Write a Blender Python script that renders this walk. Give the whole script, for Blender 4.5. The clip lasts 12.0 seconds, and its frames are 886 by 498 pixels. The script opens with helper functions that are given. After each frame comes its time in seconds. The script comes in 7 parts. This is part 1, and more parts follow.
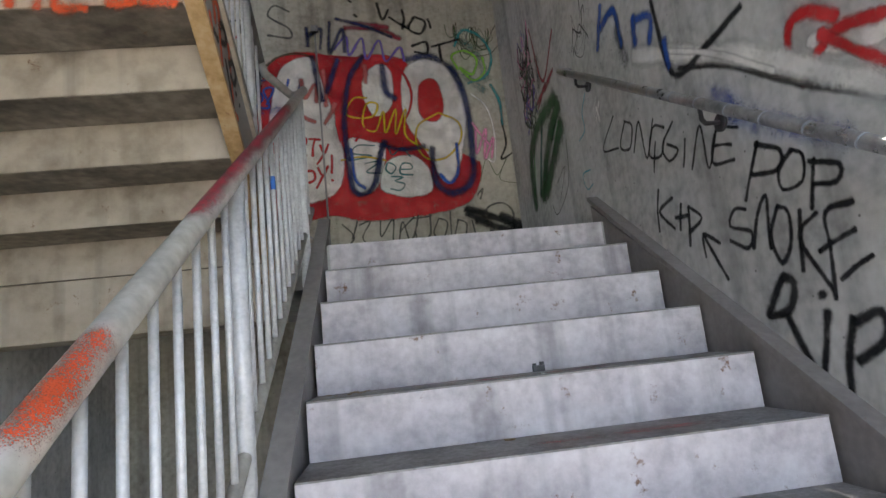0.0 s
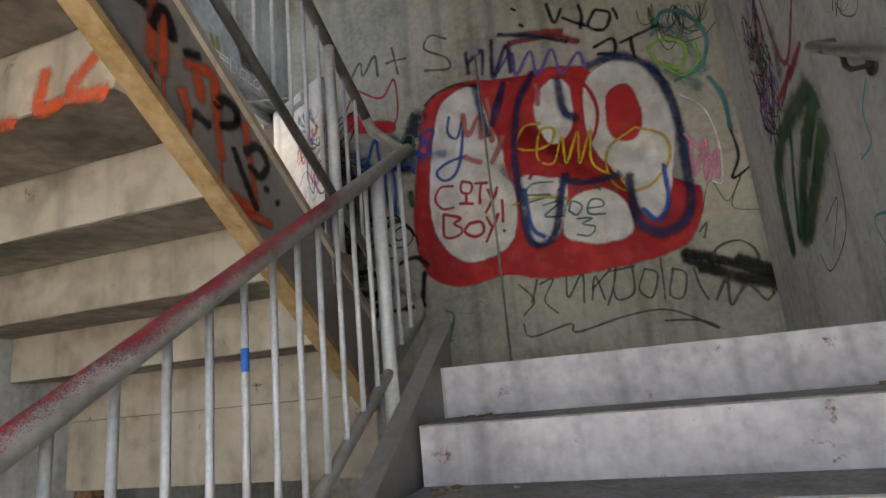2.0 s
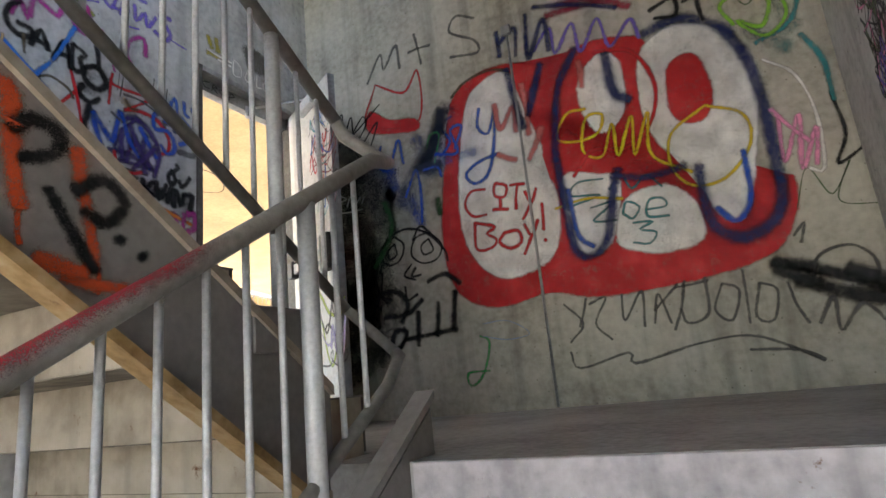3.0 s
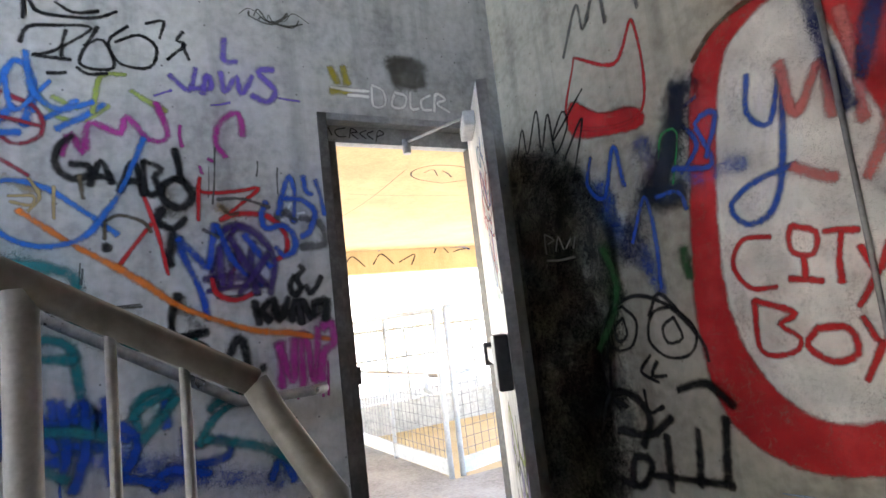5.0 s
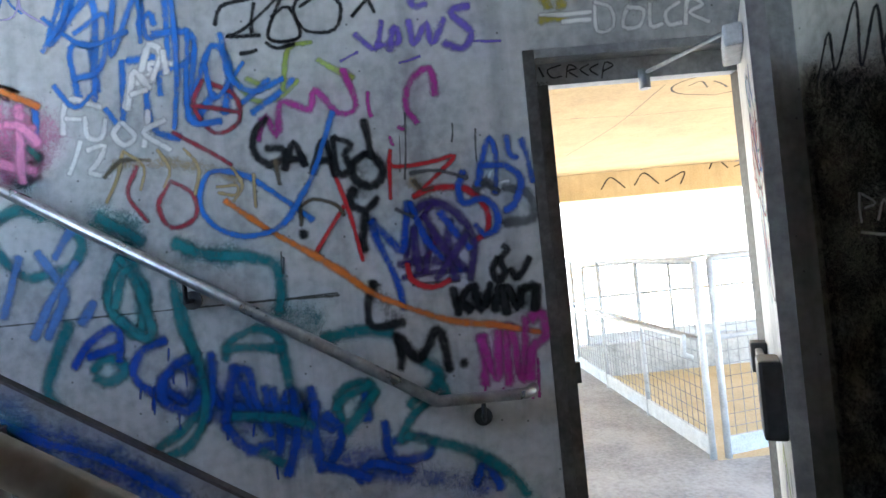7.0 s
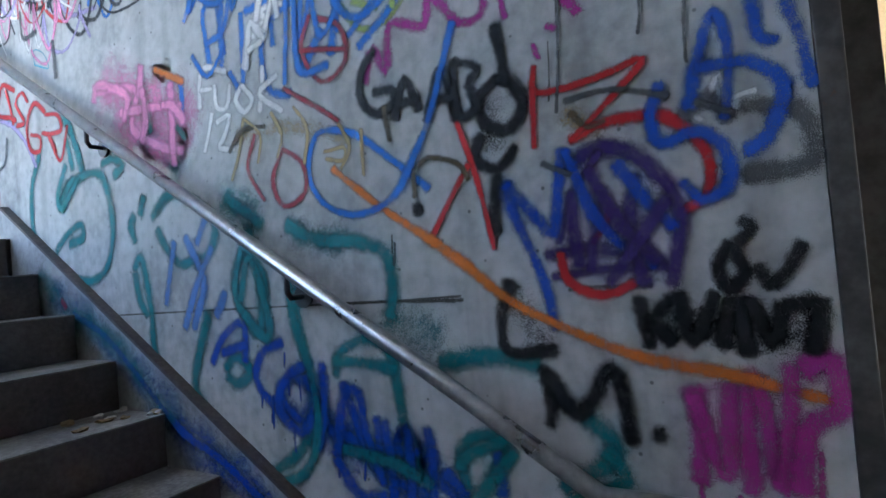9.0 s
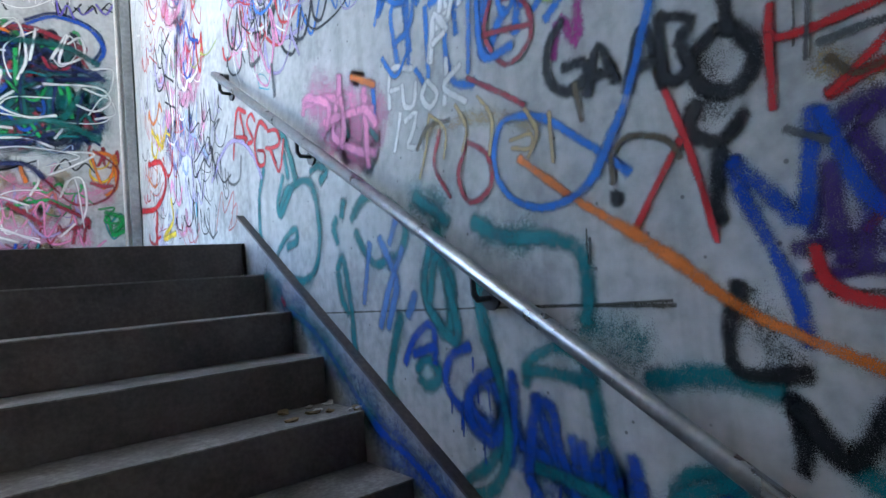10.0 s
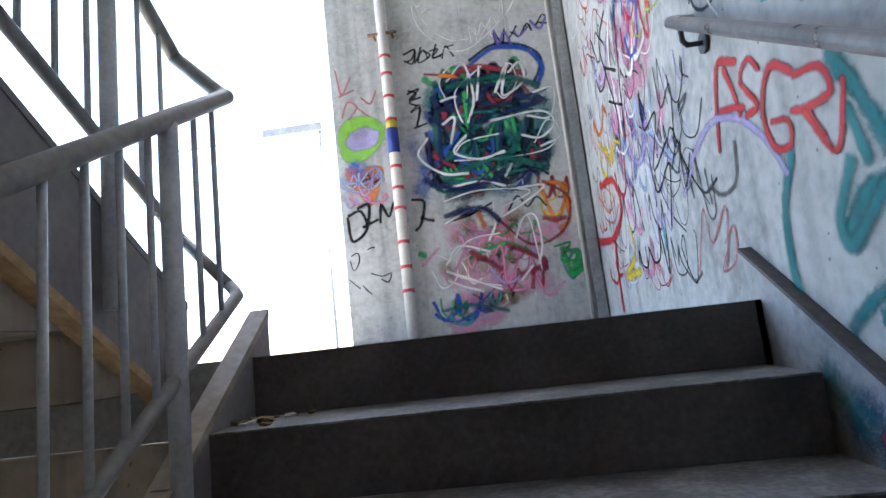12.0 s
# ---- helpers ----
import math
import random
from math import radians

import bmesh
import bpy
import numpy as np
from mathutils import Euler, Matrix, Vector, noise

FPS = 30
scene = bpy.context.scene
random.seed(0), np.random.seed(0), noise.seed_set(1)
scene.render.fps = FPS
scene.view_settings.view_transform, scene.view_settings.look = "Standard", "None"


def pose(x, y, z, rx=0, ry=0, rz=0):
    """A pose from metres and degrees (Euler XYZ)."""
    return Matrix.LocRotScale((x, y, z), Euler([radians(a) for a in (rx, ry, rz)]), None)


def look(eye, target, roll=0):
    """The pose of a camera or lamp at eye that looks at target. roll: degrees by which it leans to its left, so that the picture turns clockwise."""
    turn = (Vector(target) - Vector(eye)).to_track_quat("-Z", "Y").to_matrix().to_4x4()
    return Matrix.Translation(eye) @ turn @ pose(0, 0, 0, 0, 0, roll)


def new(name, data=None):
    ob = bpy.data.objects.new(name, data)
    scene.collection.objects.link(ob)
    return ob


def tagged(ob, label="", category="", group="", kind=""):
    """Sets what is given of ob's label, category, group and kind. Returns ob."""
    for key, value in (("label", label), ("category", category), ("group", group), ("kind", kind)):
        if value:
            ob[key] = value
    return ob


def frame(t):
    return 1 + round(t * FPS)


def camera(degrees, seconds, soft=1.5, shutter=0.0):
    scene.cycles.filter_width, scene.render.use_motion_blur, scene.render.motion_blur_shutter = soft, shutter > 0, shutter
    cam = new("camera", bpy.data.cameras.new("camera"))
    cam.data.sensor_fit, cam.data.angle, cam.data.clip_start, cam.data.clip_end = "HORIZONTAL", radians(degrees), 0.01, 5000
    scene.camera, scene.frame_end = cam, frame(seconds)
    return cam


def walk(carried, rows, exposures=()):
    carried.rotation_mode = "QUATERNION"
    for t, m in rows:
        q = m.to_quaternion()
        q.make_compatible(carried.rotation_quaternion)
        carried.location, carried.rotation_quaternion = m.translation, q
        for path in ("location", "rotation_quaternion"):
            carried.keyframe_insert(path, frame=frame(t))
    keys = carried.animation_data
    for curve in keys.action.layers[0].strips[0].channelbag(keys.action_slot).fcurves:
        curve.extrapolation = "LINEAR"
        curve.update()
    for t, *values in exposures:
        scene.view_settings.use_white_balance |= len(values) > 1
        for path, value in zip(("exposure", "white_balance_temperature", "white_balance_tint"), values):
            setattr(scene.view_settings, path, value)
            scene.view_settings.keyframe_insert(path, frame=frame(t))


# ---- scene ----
cam = camera(75.2, 12.0)
PATH = [
    (0, (0.271, 0.074, 1.336), (0.479, 2.031, 1.694), -6.2),
    (0.5, (0.426, 0.386, 1.449), (0.311, 2.352, 1.799), -6.6),
    (1, (0.62, 0.582, 1.6), (0.256, 2.509, 1.991), -6.1),
    (1.5, (0.641, 0.741, 1.741), (0.172, 2.638, 2.167), -5.6),
    (2, (0.684, 1.009, 1.88), (0.086, 2.86, 2.341), -5.5),
    (2.5, (0.76, 1.266, 1.99), (0.103, 3.095, 2.464), -5.6),
    (2.7, (0.824, 1.421, 2.026), (0.083, 3.218, 2.497), -5.6),
    (4.3, (0.671, 2.675, 2.822), (-0.767, 4.021, 3.167), -7.1),
    (4.5, (0.642, 2.894, 2.889), (-0.925, 4.089, 3.235), -6.8),
    (5, (0.687, 3.02, 3.152), (-1.046, 3.988, 3.404), -6.7),
    (5.5, (0.69, 3.126, 3.288), (-1.159, 3.866, 3.466), -5.9),
    (6, (0.51, 3.242, 3.379), (-1.412, 3.78, 3.507), -5.3),
    (6.5, (0.443, 3.282, 3.443), (-1.533, 3.585, 3.517), -5.5),
    (6.7, (0.415, 3.316, 3.444), (-1.572, 3.538, 3.499), -5.5),
    (8.3, (-0.275, 3.622, 3.413), (-2.155, 2.94, 3.437), -5.1),
    (8.5, (-0.316, 3.631, 3.416), (-2.164, 2.867, 3.448), -5.1),
    (9, (-0.58, 3.763, 3.433), (-2.288, 2.724, 3.488), -4.9),
    (9.5, (-0.691, 3.78, 3.441), (-2.206, 2.476, 3.523), -5.2),
    (10, (-0.719, 3.679, 3.43), (-1.975, 2.127, 3.545), -5.0),
    (10.5, (-0.797, 3.405, 3.422), (-1.721, 1.639, 3.594), -5.5),
    (11, (-0.921, 3.123, 3.433), (-1.471, 1.216, 3.685), -5.9),
    (11.5, (-1.053, 2.828, 3.572), (-1.263, 0.863, 3.882), -6.0),
    (12, (-1.065, 2.456, 3.704), (-0.888, 0.488, 4.01), -6.5),
]
EXPOSURES = [(0, 3.2, 6700, 11), (1, 3.05, 6950, 12), (2.7, 3.45, 7050, 12), (4.5, 3.72, 7000, 14), (6.5, 3.52, 6300, 8),
             (8.5, 3.28, 6150, 7), (9.5, 3.5, 6050, 7), (11, 3.48, 6200, 8), (12, 2.92, 6400, 9)]
walk(cam, [(t, look(eye, target, roll)) for t, eye, target, roll in PATH], EXPOSURES)

# ---- light: bright sky, high sun from the south ----
world = bpy.data.worlds.new("sky")
scene.world = world
world.use_nodes = True
wn = world.node_tree.nodes
sky = wn.new("ShaderNodeTexSky")
sky.sky_type = "NISHITA"
sky.sun_disc = False
sky.sun_elevation = radians(63)
sky.sun_rotation = radians(174)
wn["Background"].inputs[1].default_value = 0.15
world.node_tree.links.new(sky.outputs[0], wn["Background"].inputs[0])
sun = new("sun", bpy.data.lights.new("sun", "SUN"))
sun.data.energy, sun.data.angle, sun.data.color = 4.0, radians(0.6), (1.0, 0.94, 0.85)
sun.matrix_world = look((5, -48, 96), (0, 0, 0))

# ---- plan ----
RISE = 0.177
LOW, MID, UP = 0.0, 11 * RISE, 21 * RISE      # lower landing, middle landing, upper landing
TOP = UP + 11 * RISE
GO_A, GO_B = 0.2755, 0.2715
WEST, EAST, SOUTH = -1.795, 1.505, -1.62
A_X0, A_X1 = 0.0, 1.445
B_X0, B_X1 = -1.75, -0.318
A_TOP = 3.0        # face of flight A's last riser
B_TOP = 0.793      # face of flight B's last riser
C_FOOT = 0.78      # face of flight C's first riser
ROOF = 8.3


# ---- materials ----
def nodes_of(name):
    m = bpy.data.materials.new(name)
    m.use_nodes = True
    return m, m.node_tree.nodes, m.node_tree.links, m.node_tree.nodes["Principled BSDF"]


def ramp(n, stops):
    r = n.new("ShaderNodeValToRGB")
    while len(r.color_ramp.elements) < len(stops):
        r.color_ramp.elements.new(0.5)
    for e, (p, c) in zip(r.color_ramp.elements, stops):
        e.position, e.color = p, (*c, 1)
    return r


def surface(name, dark, mid, light, rough=0.8, metal=0.0, large=1.3, fine=40.0, bump=0.25, streak=0.0, rust=0.0, pores=0.0):
    """A worn surface: blotches at a large scale, grain at a fine one, and, where asked, downward streaks, rust spots and air holes."""
    m, n, l, p = nodes_of(name)
    co = n.new("ShaderNodeTexCoord").outputs["Object"]
    geo = n.new("ShaderNodeNewGeometry").outputs["Position"]
    a = n.new("ShaderNodeTexNoise")
    a.inputs["Scale"].default_value, a.inputs["Detail"].default_value, a.inputs["Roughness"].default_value = large, 6, 0.65
    l.new(geo, a.inputs["Vector"])
    b = n.new("ShaderNodeTexNoise")
    b.inputs["Scale"].default_value, b.inputs["Detail"].default_value = fine, 5
    l.new(geo, b.inputs["Vector"])
    mix = n.new("ShaderNodeMix")
    mix.inputs[0].default_value = 0.36
    l.new(a.outputs[0], mix.inputs[2])
    l.new(b.outputs[0], mix.inputs[3])
    r = ramp(n, [(0.36, dark), (0.5, mid), (0.64, light)])
    l.new(mix.outputs[0], r.inputs[0])
    colour = r.outputs[0]
    if streak:
        sc = n.new("ShaderNodeMapping")
        sc.inputs["Scale"].default_value = (9, 9, 0.5)
        l.new(geo, sc.inputs["Vector"])
        st = n.new("ShaderNodeTexNoise")
        st.inputs["Scale"].default_value, st.inputs["Detail"].default_value = 1.0, 4
        l.new(sc.outputs[0], st.inputs["Vector"])
        sr = ramp(n, [(0.52, (1, 1, 1)), (0.72, (1 - streak,) * 3)])
        l.new(st.outputs[0], sr.inputs[0])
        mm = n.new("ShaderNodeMix")
        mm.data_type, mm.blend_type = "RGBA", "MULTIPLY"
        mm.inputs[0].default_value = 1
        l.new(colour, mm.inputs[6])
        l.new(sr.outputs[0], mm.inputs[7])
        colour = mm.outputs[2]
    if pores:
        v = n.new("ShaderNodeTexVoronoi")
        v.inputs["Scale"].default_value = 16
        l.new(geo, v.inputs["Vector"])
        vr = ramp(n, [(0.05, (1 - pores,) * 3), (0.09, (1, 1, 1))])
        l.new(v.outputs["Distance"], vr.inputs[0])
        pm = n.new("ShaderNodeMix")
        pm.data_type, pm.blend_type = "RGBA", "MULTIPLY"
        pm.inputs[0].default_value = 1
        l.new(colour, pm.inputs[6])
        l.new(vr.outputs[0], pm.inputs[7])
        colour = pm.outputs[2]
    if rust:
        q = n.new("ShaderNodeTexNoise")
        q.inputs["Scale"].default_value, q.inputs["Detail"].default_value, q.inputs["Roughness"].default_value = 7, 8, 0.75
        l.new(geo, q.inputs["Vector"])
        qr = ramp(n, [(0.70 - rust, (0, 0, 0)), (0.76 - rust, (1, 1, 1))])
        l.new(q.outputs[0], qr.inputs[0])
        qm = n.new("ShaderNodeMix")
        qm.data_type = "RGBA"
        qm.inputs[7].default_value = (0.16, 0.075, 0.035, 1)
        l.new(qr.outputs[0], qm.inputs[0])
        l.new(colour, qm.inputs[6])
        colour = qm.outputs[2]
    l.new(colour, p.inputs["Base Color"])
    rr = n.new("ShaderNodeMapRange")
    rr.inputs[3].default_value, rr.inputs[4].default_value = max(rough - 0.15, 0.1), min(rough + 0.12, 1)
    l.new(a.outputs[0], rr.inputs[0])
    l.new(rr.outputs[0], p.inputs["Roughness"])
    p.inputs["Metallic"].default_value = metal
    bp = n.new("ShaderNodeBump")
    bp.inputs["Strength"].default_value, bp.inputs["Distance"].default_value = bump, 0.006
    l.new(b.outputs[0], bp.inputs["Height"])
    l.new(bp.outputs[0], p.inputs["Normal"])
    return m


CONCRETE = surface("concrete", (0.31, 0.31, 0.30), (0.47, 0.47, 0.455), (0.58, 0.58, 0.565), 0.85, large=2.0, fine=24, bump=0.35, streak=0.3, pores=0.6)
CONCRETE_WARM = surface("warm concrete", (0.29, 0.27, 0.22), (0.44, 0.415, 0.345), (0.54, 0.515, 0.435), 0.85, large=1.8, fine=24, bump=0.35, streak=0.35, pores=0.45)
SOFFIT = surface("soffit concrete", (0.26, 0.215, 0.16), (0.44, 0.375, 0.29), (0.53, 0.465, 0.375), 0.85, large=2.4, fine=11, bump=0.15, streak=0.35, rust=0.08)
RAMP = surface("pale sandy concrete", (0.46, 0.37, 0.22), (0.54, 0.45, 0.28), (0.60, 0.51, 0.34), 0.9, large=1.5, bump=0.1)
# Grime and stain plus the dimness under treads, both held in this colour.
UNDERSIDE = surface("grimy underside with shade in colour", (0.10, 0.085, 0.065), (0.20, 0.17, 0.13), (0.33, 0.285, 0.22), 0.85, large=3.2, fine=18, bump=0.3, rust=0.05)
STRINGER_PALE = surface("pale scuffed stringer paint", (0.24, 0.24, 0.24), (0.36, 0.36, 0.36), (0.46, 0.46, 0.46), 0.6, large=3, bump=0.12, streak=0.25)
SLAB = surface("tan slab", (0.40, 0.27, 0.12), (0.48, 0.335, 0.16), (0.54, 0.39, 0.20), 0.85, streak=0.1)
STEP = surface("grey step paint", (0.35, 0.32, 0.335), (0.485, 0.45, 0.465), (0.60, 0.565, 0.575), 0.62, large=6.0, fine=30, bump=0.15, streak=0.4, rust=0.09)
# Next two: step colours darkened to carry the backlit flights' shade.
STEP_SHADED = surface("brown step paint darkened for shade", (0.045, 0.036, 0.033), (0.085, 0.07, 0.064), (0.13, 0.11, 0.10), 0.55, large=4.0, fine=60, bump=0.15, streak=0.15)
TREAD_SHADED = surface("worn tread darkened for shade", (0.10, 0.09, 0.085), (0.17, 0.16, 0.15), (0.30, 0.285, 0.27), 0.75, large=6, fine=70, bump=0.4)
TREAD = surface("dusty tread", (0.13, 0.125, 0.12), (0.22, 0.21, 0.20), (0.33, 0.32, 0.31), 0.8, large=5, fine=70, bump=0.4)
STRINGER = surface("grey stringer paint", (0.17, 0.155, 0.15), (0.21, 0.195, 0.185), (0.25, 0.235, 0.22), 0.5, large=3, bump=0.1, streak=0.15, rust=0.02)
FLANGE = surface("rust-stained flange", (0.27, 0.16, 0.06), (0.42, 0.27, 0.12), (0.50, 0.36, 0.20), 0.6, large=9, bump=0.3, rust=0.06)
FLANGE_TOP = surface("dusty flange", (0.26, 0.21, 0.16), (0.34, 0.285, 0.22), (0.42, 0.36, 0.29), 0.6, large=8, bump=0.2)
RAIL = surface("grey rail paint", (0.15, 0.145, 0.13), (0.22, 0.21, 0.19), (0.29, 0.28, 0.255), 0.48, large=8, bump=0.08, rust=0.0)
HANDRAIL = surface("bare steel handrail", (0.24, 0.245, 0.25), (0.34, 0.345, 0.35), (0.46, 0.465, 0.47), 0.32, metal=0.75, large=9, bump=0.06)
GALV = surface("galvanised steel", (0.38, 0.39, 0.40), (0.50, 0.51, 0.52), (0.60, 0.61, 0.62), 0.52, metal=0.12, large=10, fine=90, bump=0.06)
STEEL = surface("frame steel", (0.22, 0.225, 0.23), (0.30, 0.305, 0.31), (0.38, 0.385, 0.39), 0.45, metal=0.3, large=5, bump=0.08, streak=0.2)
JAMB = surface("dark jamb steel", (0.05, 0.047, 0.045), (0.08, 0.075, 0.07), (0.12, 0.115, 0.11), 0.5, metal=0.2, large=5, bump=0.1, rust=0.02)
DOOR_PAINT = surface("pale door paint", (0.48, 0.47, 0.45), (0.60, 0.59, 0.57), (0.70, 0.69, 0.67), 0.5, large=3, bump=0.08, streak=0.35)
DARK = surface("black hardware", (0.02, 0.02, 0.022), (0.035, 0.035, 0.038), (0.06, 0.06, 0.062), 0.45, bump=0.05)
FLOOR = surface("landing floor", (0.20, 0.195, 0.185), (0.32, 0.31, 0.295), (0.42, 0.41, 0.395), 0.75, large=2.2, bump=0.3)
GROUND = surface("bright ground", (0.36, 0.34, 0.31), (0.44, 0.42, 0.38), (0.52, 0.50, 0.46), 0.9, large=0.2)
RUST = surface("rusted steel", (0.10, 0.045, 0.02), (0.20, 0.09, 0.04), (0.32, 0.20, 0.12), 0.85, large=12, bump=0.5)


# ---- mesh helpers ----
def box(bm, x0, x1, y0, y1, z0, z1, bevel=0.0):
    vs = [bm.verts.new((x, y, z)) for x in (x0, x1) for y in (y0, y1) for z in (z0, z1)]
    fs = [bm.faces.new([vs[i] for i in q]) for q in ((0, 1, 3, 2), (4, 6, 7, 5), (0, 4, 5, 1), (2, 3, 7, 6), (0, 2, 6, 4), (1, 5, 7, 3))]
    if bevel:
        es = list({e for f in fs for e in f.edges})
        bmesh.ops.bevel(bm, geom=es, offset=bevel, segments=2, affect="EDGES", profile=0.6)
    return vs


def tube(bm, pts, r, sides=12, caps=True):
    """A round bar through the points, mitred at its bends."""
    pts = [Vector(p) for p in pts]
    rings = []
    side = None
    for i, p in enumerate(pts):
        a = (p - pts[i - 1]).normalized() if i else None
        b = (pts[i + 1] - p).normalized() if i + 1 < len(pts) else None
        d = (a + b).normalized() if a and b else (a or b)
        ref = a or b
        if side is None:
            side = ref.orthogonal().normalized()
        side = (side - ref * side.dot(ref)).normalized()
        up = ref.cross(side)
        ring = []
        for k in range(sides):
            q = 2 * math.pi * k / sides
            o = (side * math.cos(q) + up * math.sin(q)) * r
            o = o - ref * (o.dot(d) / max(ref.dot(d), 0.3))
            ring.append(bm.verts.new(p + o))
        rings.append(ring)
    for u, v in zip(rings, rings[1:]):
        for k in range(sides):
            f = bm.faces.new((u[k], u[(k + 1) % sides], v[(k + 1) % sides], v[k]))
            f.smooth = True
    if caps:
        bm.faces.new(rings[0][::-1])
        bm.faces.new(rings[-1])


def prism(bm, outline, x0, x1):
    """A (y, z) outline pushed from x0 to x1."""
    lo = [bm.verts.new((x0, y, z)) for y, z in outline]
    hi = [bm.verts.new((x1, y, z)) for y, z in outline]
    k = len(outline)
    bm.faces.new(lo)
    bm.faces.new(hi[::-1])
    for i in range(k):
        bm.faces.new((lo[i], hi[i], hi[(i + 1) % k], lo[(i + 1) % k]))


def finish(bm, name, material):
    bmesh.ops.recalc_face_normals(bm, faces=bm.faces)
    me = bpy.data.meshes.new(name)
    bm.to_mesh(me)
    bm.free()
    me.materials.append(material)
    return me


def part(name, bm, material, parent, label=""):
    ob = new(name, finish(bm, name, material))
    ob.parent = parent
    if label:
        ob["label"] = label
    return ob


def thing(name, label, category, group="", kind="", at=(0, 0, 0)):
    ob = new(name)
    ob.location = at
    return tagged(ob, label, category, group, kind)


def solid(name, bm, material, label, category, kind="structure", group=""):
    return tagged(new(name, finish(bm, name, material)), label, category, group, kind)


# ---- the large structure ----
T = 0.2
DOOR_Y0, DOOR_Y1, DOOR_Z1 = 3.822, 4.725, 4.185
NW_Y, NE_Y = 4.865, 4.925

bm = bmesh.new()
for y0, y1, z0, z1 in ((SOUTH - T, DOOR_Y0, -1.5, ROOF), (DOOR_Y0, DOOR_Y1, DOOR_Z1, ROOF), (DOOR_Y1, NW_Y + 0.1, -1.5, ROOF), (DOOR_Y0, DOOR_Y1, -1.5, MID)):
    box(bm, WEST - T, WEST, y0, y1, z0, z1)
wall_west = solid("wall_west", bm, CONCRETE, "grey board-marked concrete wall covered in graffiti", "wall")

bm = bmesh.new()
for z0, z1 in ((-1.5, ROOF),):
    vs = [(WEST, NW_Y), (EAST, NE_Y), (EAST, NE_Y + T), (WEST, NW_Y + T)]
    lo = [bm.verts.new((x, y, z0)) for x, y in vs]
    hi = [bm.verts.new((x, y, z1)) for x, y in vs]
    bm.faces.new(lo[::-1])
    bm.faces.new(hi)
    for i in range(4):
        bm.faces.new((lo[i], lo[(i + 1) % 4], hi[(i + 1) % 4], hi[i]))
wall_north = solid("wall_north", bm, CONCRETE_WARM, "stained concrete landing wall with a large spray-paint mural", "wall")

bm = bmesh.new()
box(bm, EAST, EAST + T, 0.35, NE_Y + T, -1.5, ROOF)
box(bm, EAST, EAST + T, SOUTH - T, 0.35, -1.5, 3.45)
wall_east = solid("wall_east", bm, CONCRETE, "grey concrete stair wall with black spray lettering", "wall")

PIER_X = 0.025
bm = bmesh.new()
box(bm, WEST, PIER_X, SOUTH - 0.25, SOUTH, -1.5, ROOF, 0.012)
wall_south = solid("wall_south", bm, CONCRETE, "concrete pier wall thick with layered graffiti", "wall")

bm = bmesh.new()
box(bm, WEST, EAST, SOUTH, A_TOP - 10 * GO_A, LOW - 0.2, LOW)
solid("floor", bm, FLOOR, "dusty concrete lower landing floor", "floor")
bm = bmesh.new()
box(bm, B_X1 + 0.03, EAST, A_TOP, NW_Y - 0.003, MID - 0.22, MID - 0.004)
box(bm, WEST, B_X1 + 0.03, B_TOP + 9 * GO_B, NW_Y - 0.003, MID - 0.22, MID - 0.004)
box(bm, WEST, EAST, NW_Y - 0.003, NE_Y + 0.05, MID - 0.22, MID - 0.006)
solid("landing_middle", bm, FLOOR, "grey concrete landing slab with grime", "landing")
bm = bmesh.new()
box(bm, WEST, EAST, SOUTH, C_FOOT + 0.02, UP - 0.22, UP - 0.004)
box(bm, WEST, B_X1 + 0.06, C_FOOT + 0.02, B_TOP, UP - 0.22, UP - 0.004)
solid("landing_upper", bm, FLOOR, "grey concrete upper landing slab", "landing")
bm = bmesh.new()
box(bm, WEST, EAST, C_FOOT + 11 * GO_A, NE_Y + 0.05, TOP - 0.22, TOP)
solid("landing_top", bm, SOFFIT, "concrete landing slab overhead", "landing")
# Roof never in view, added so daylight enters only by opening and door.
bm = bmesh.new()
box(bm, WEST - T, EAST + T, SOUTH - 0.3, NW_Y + T, ROOF, ROOF + 0.2)
solid("ceiling", bm, CONCRETE, "unseen concrete roof slab added to shut out overhead sky", "ceiling")
bm = bmesh.new()
box(bm, -400, 400, -400, 400, -1.9, -1.5)
solid("ground", bm, GROUND, "pale sunlit paved ground far below", "ground")


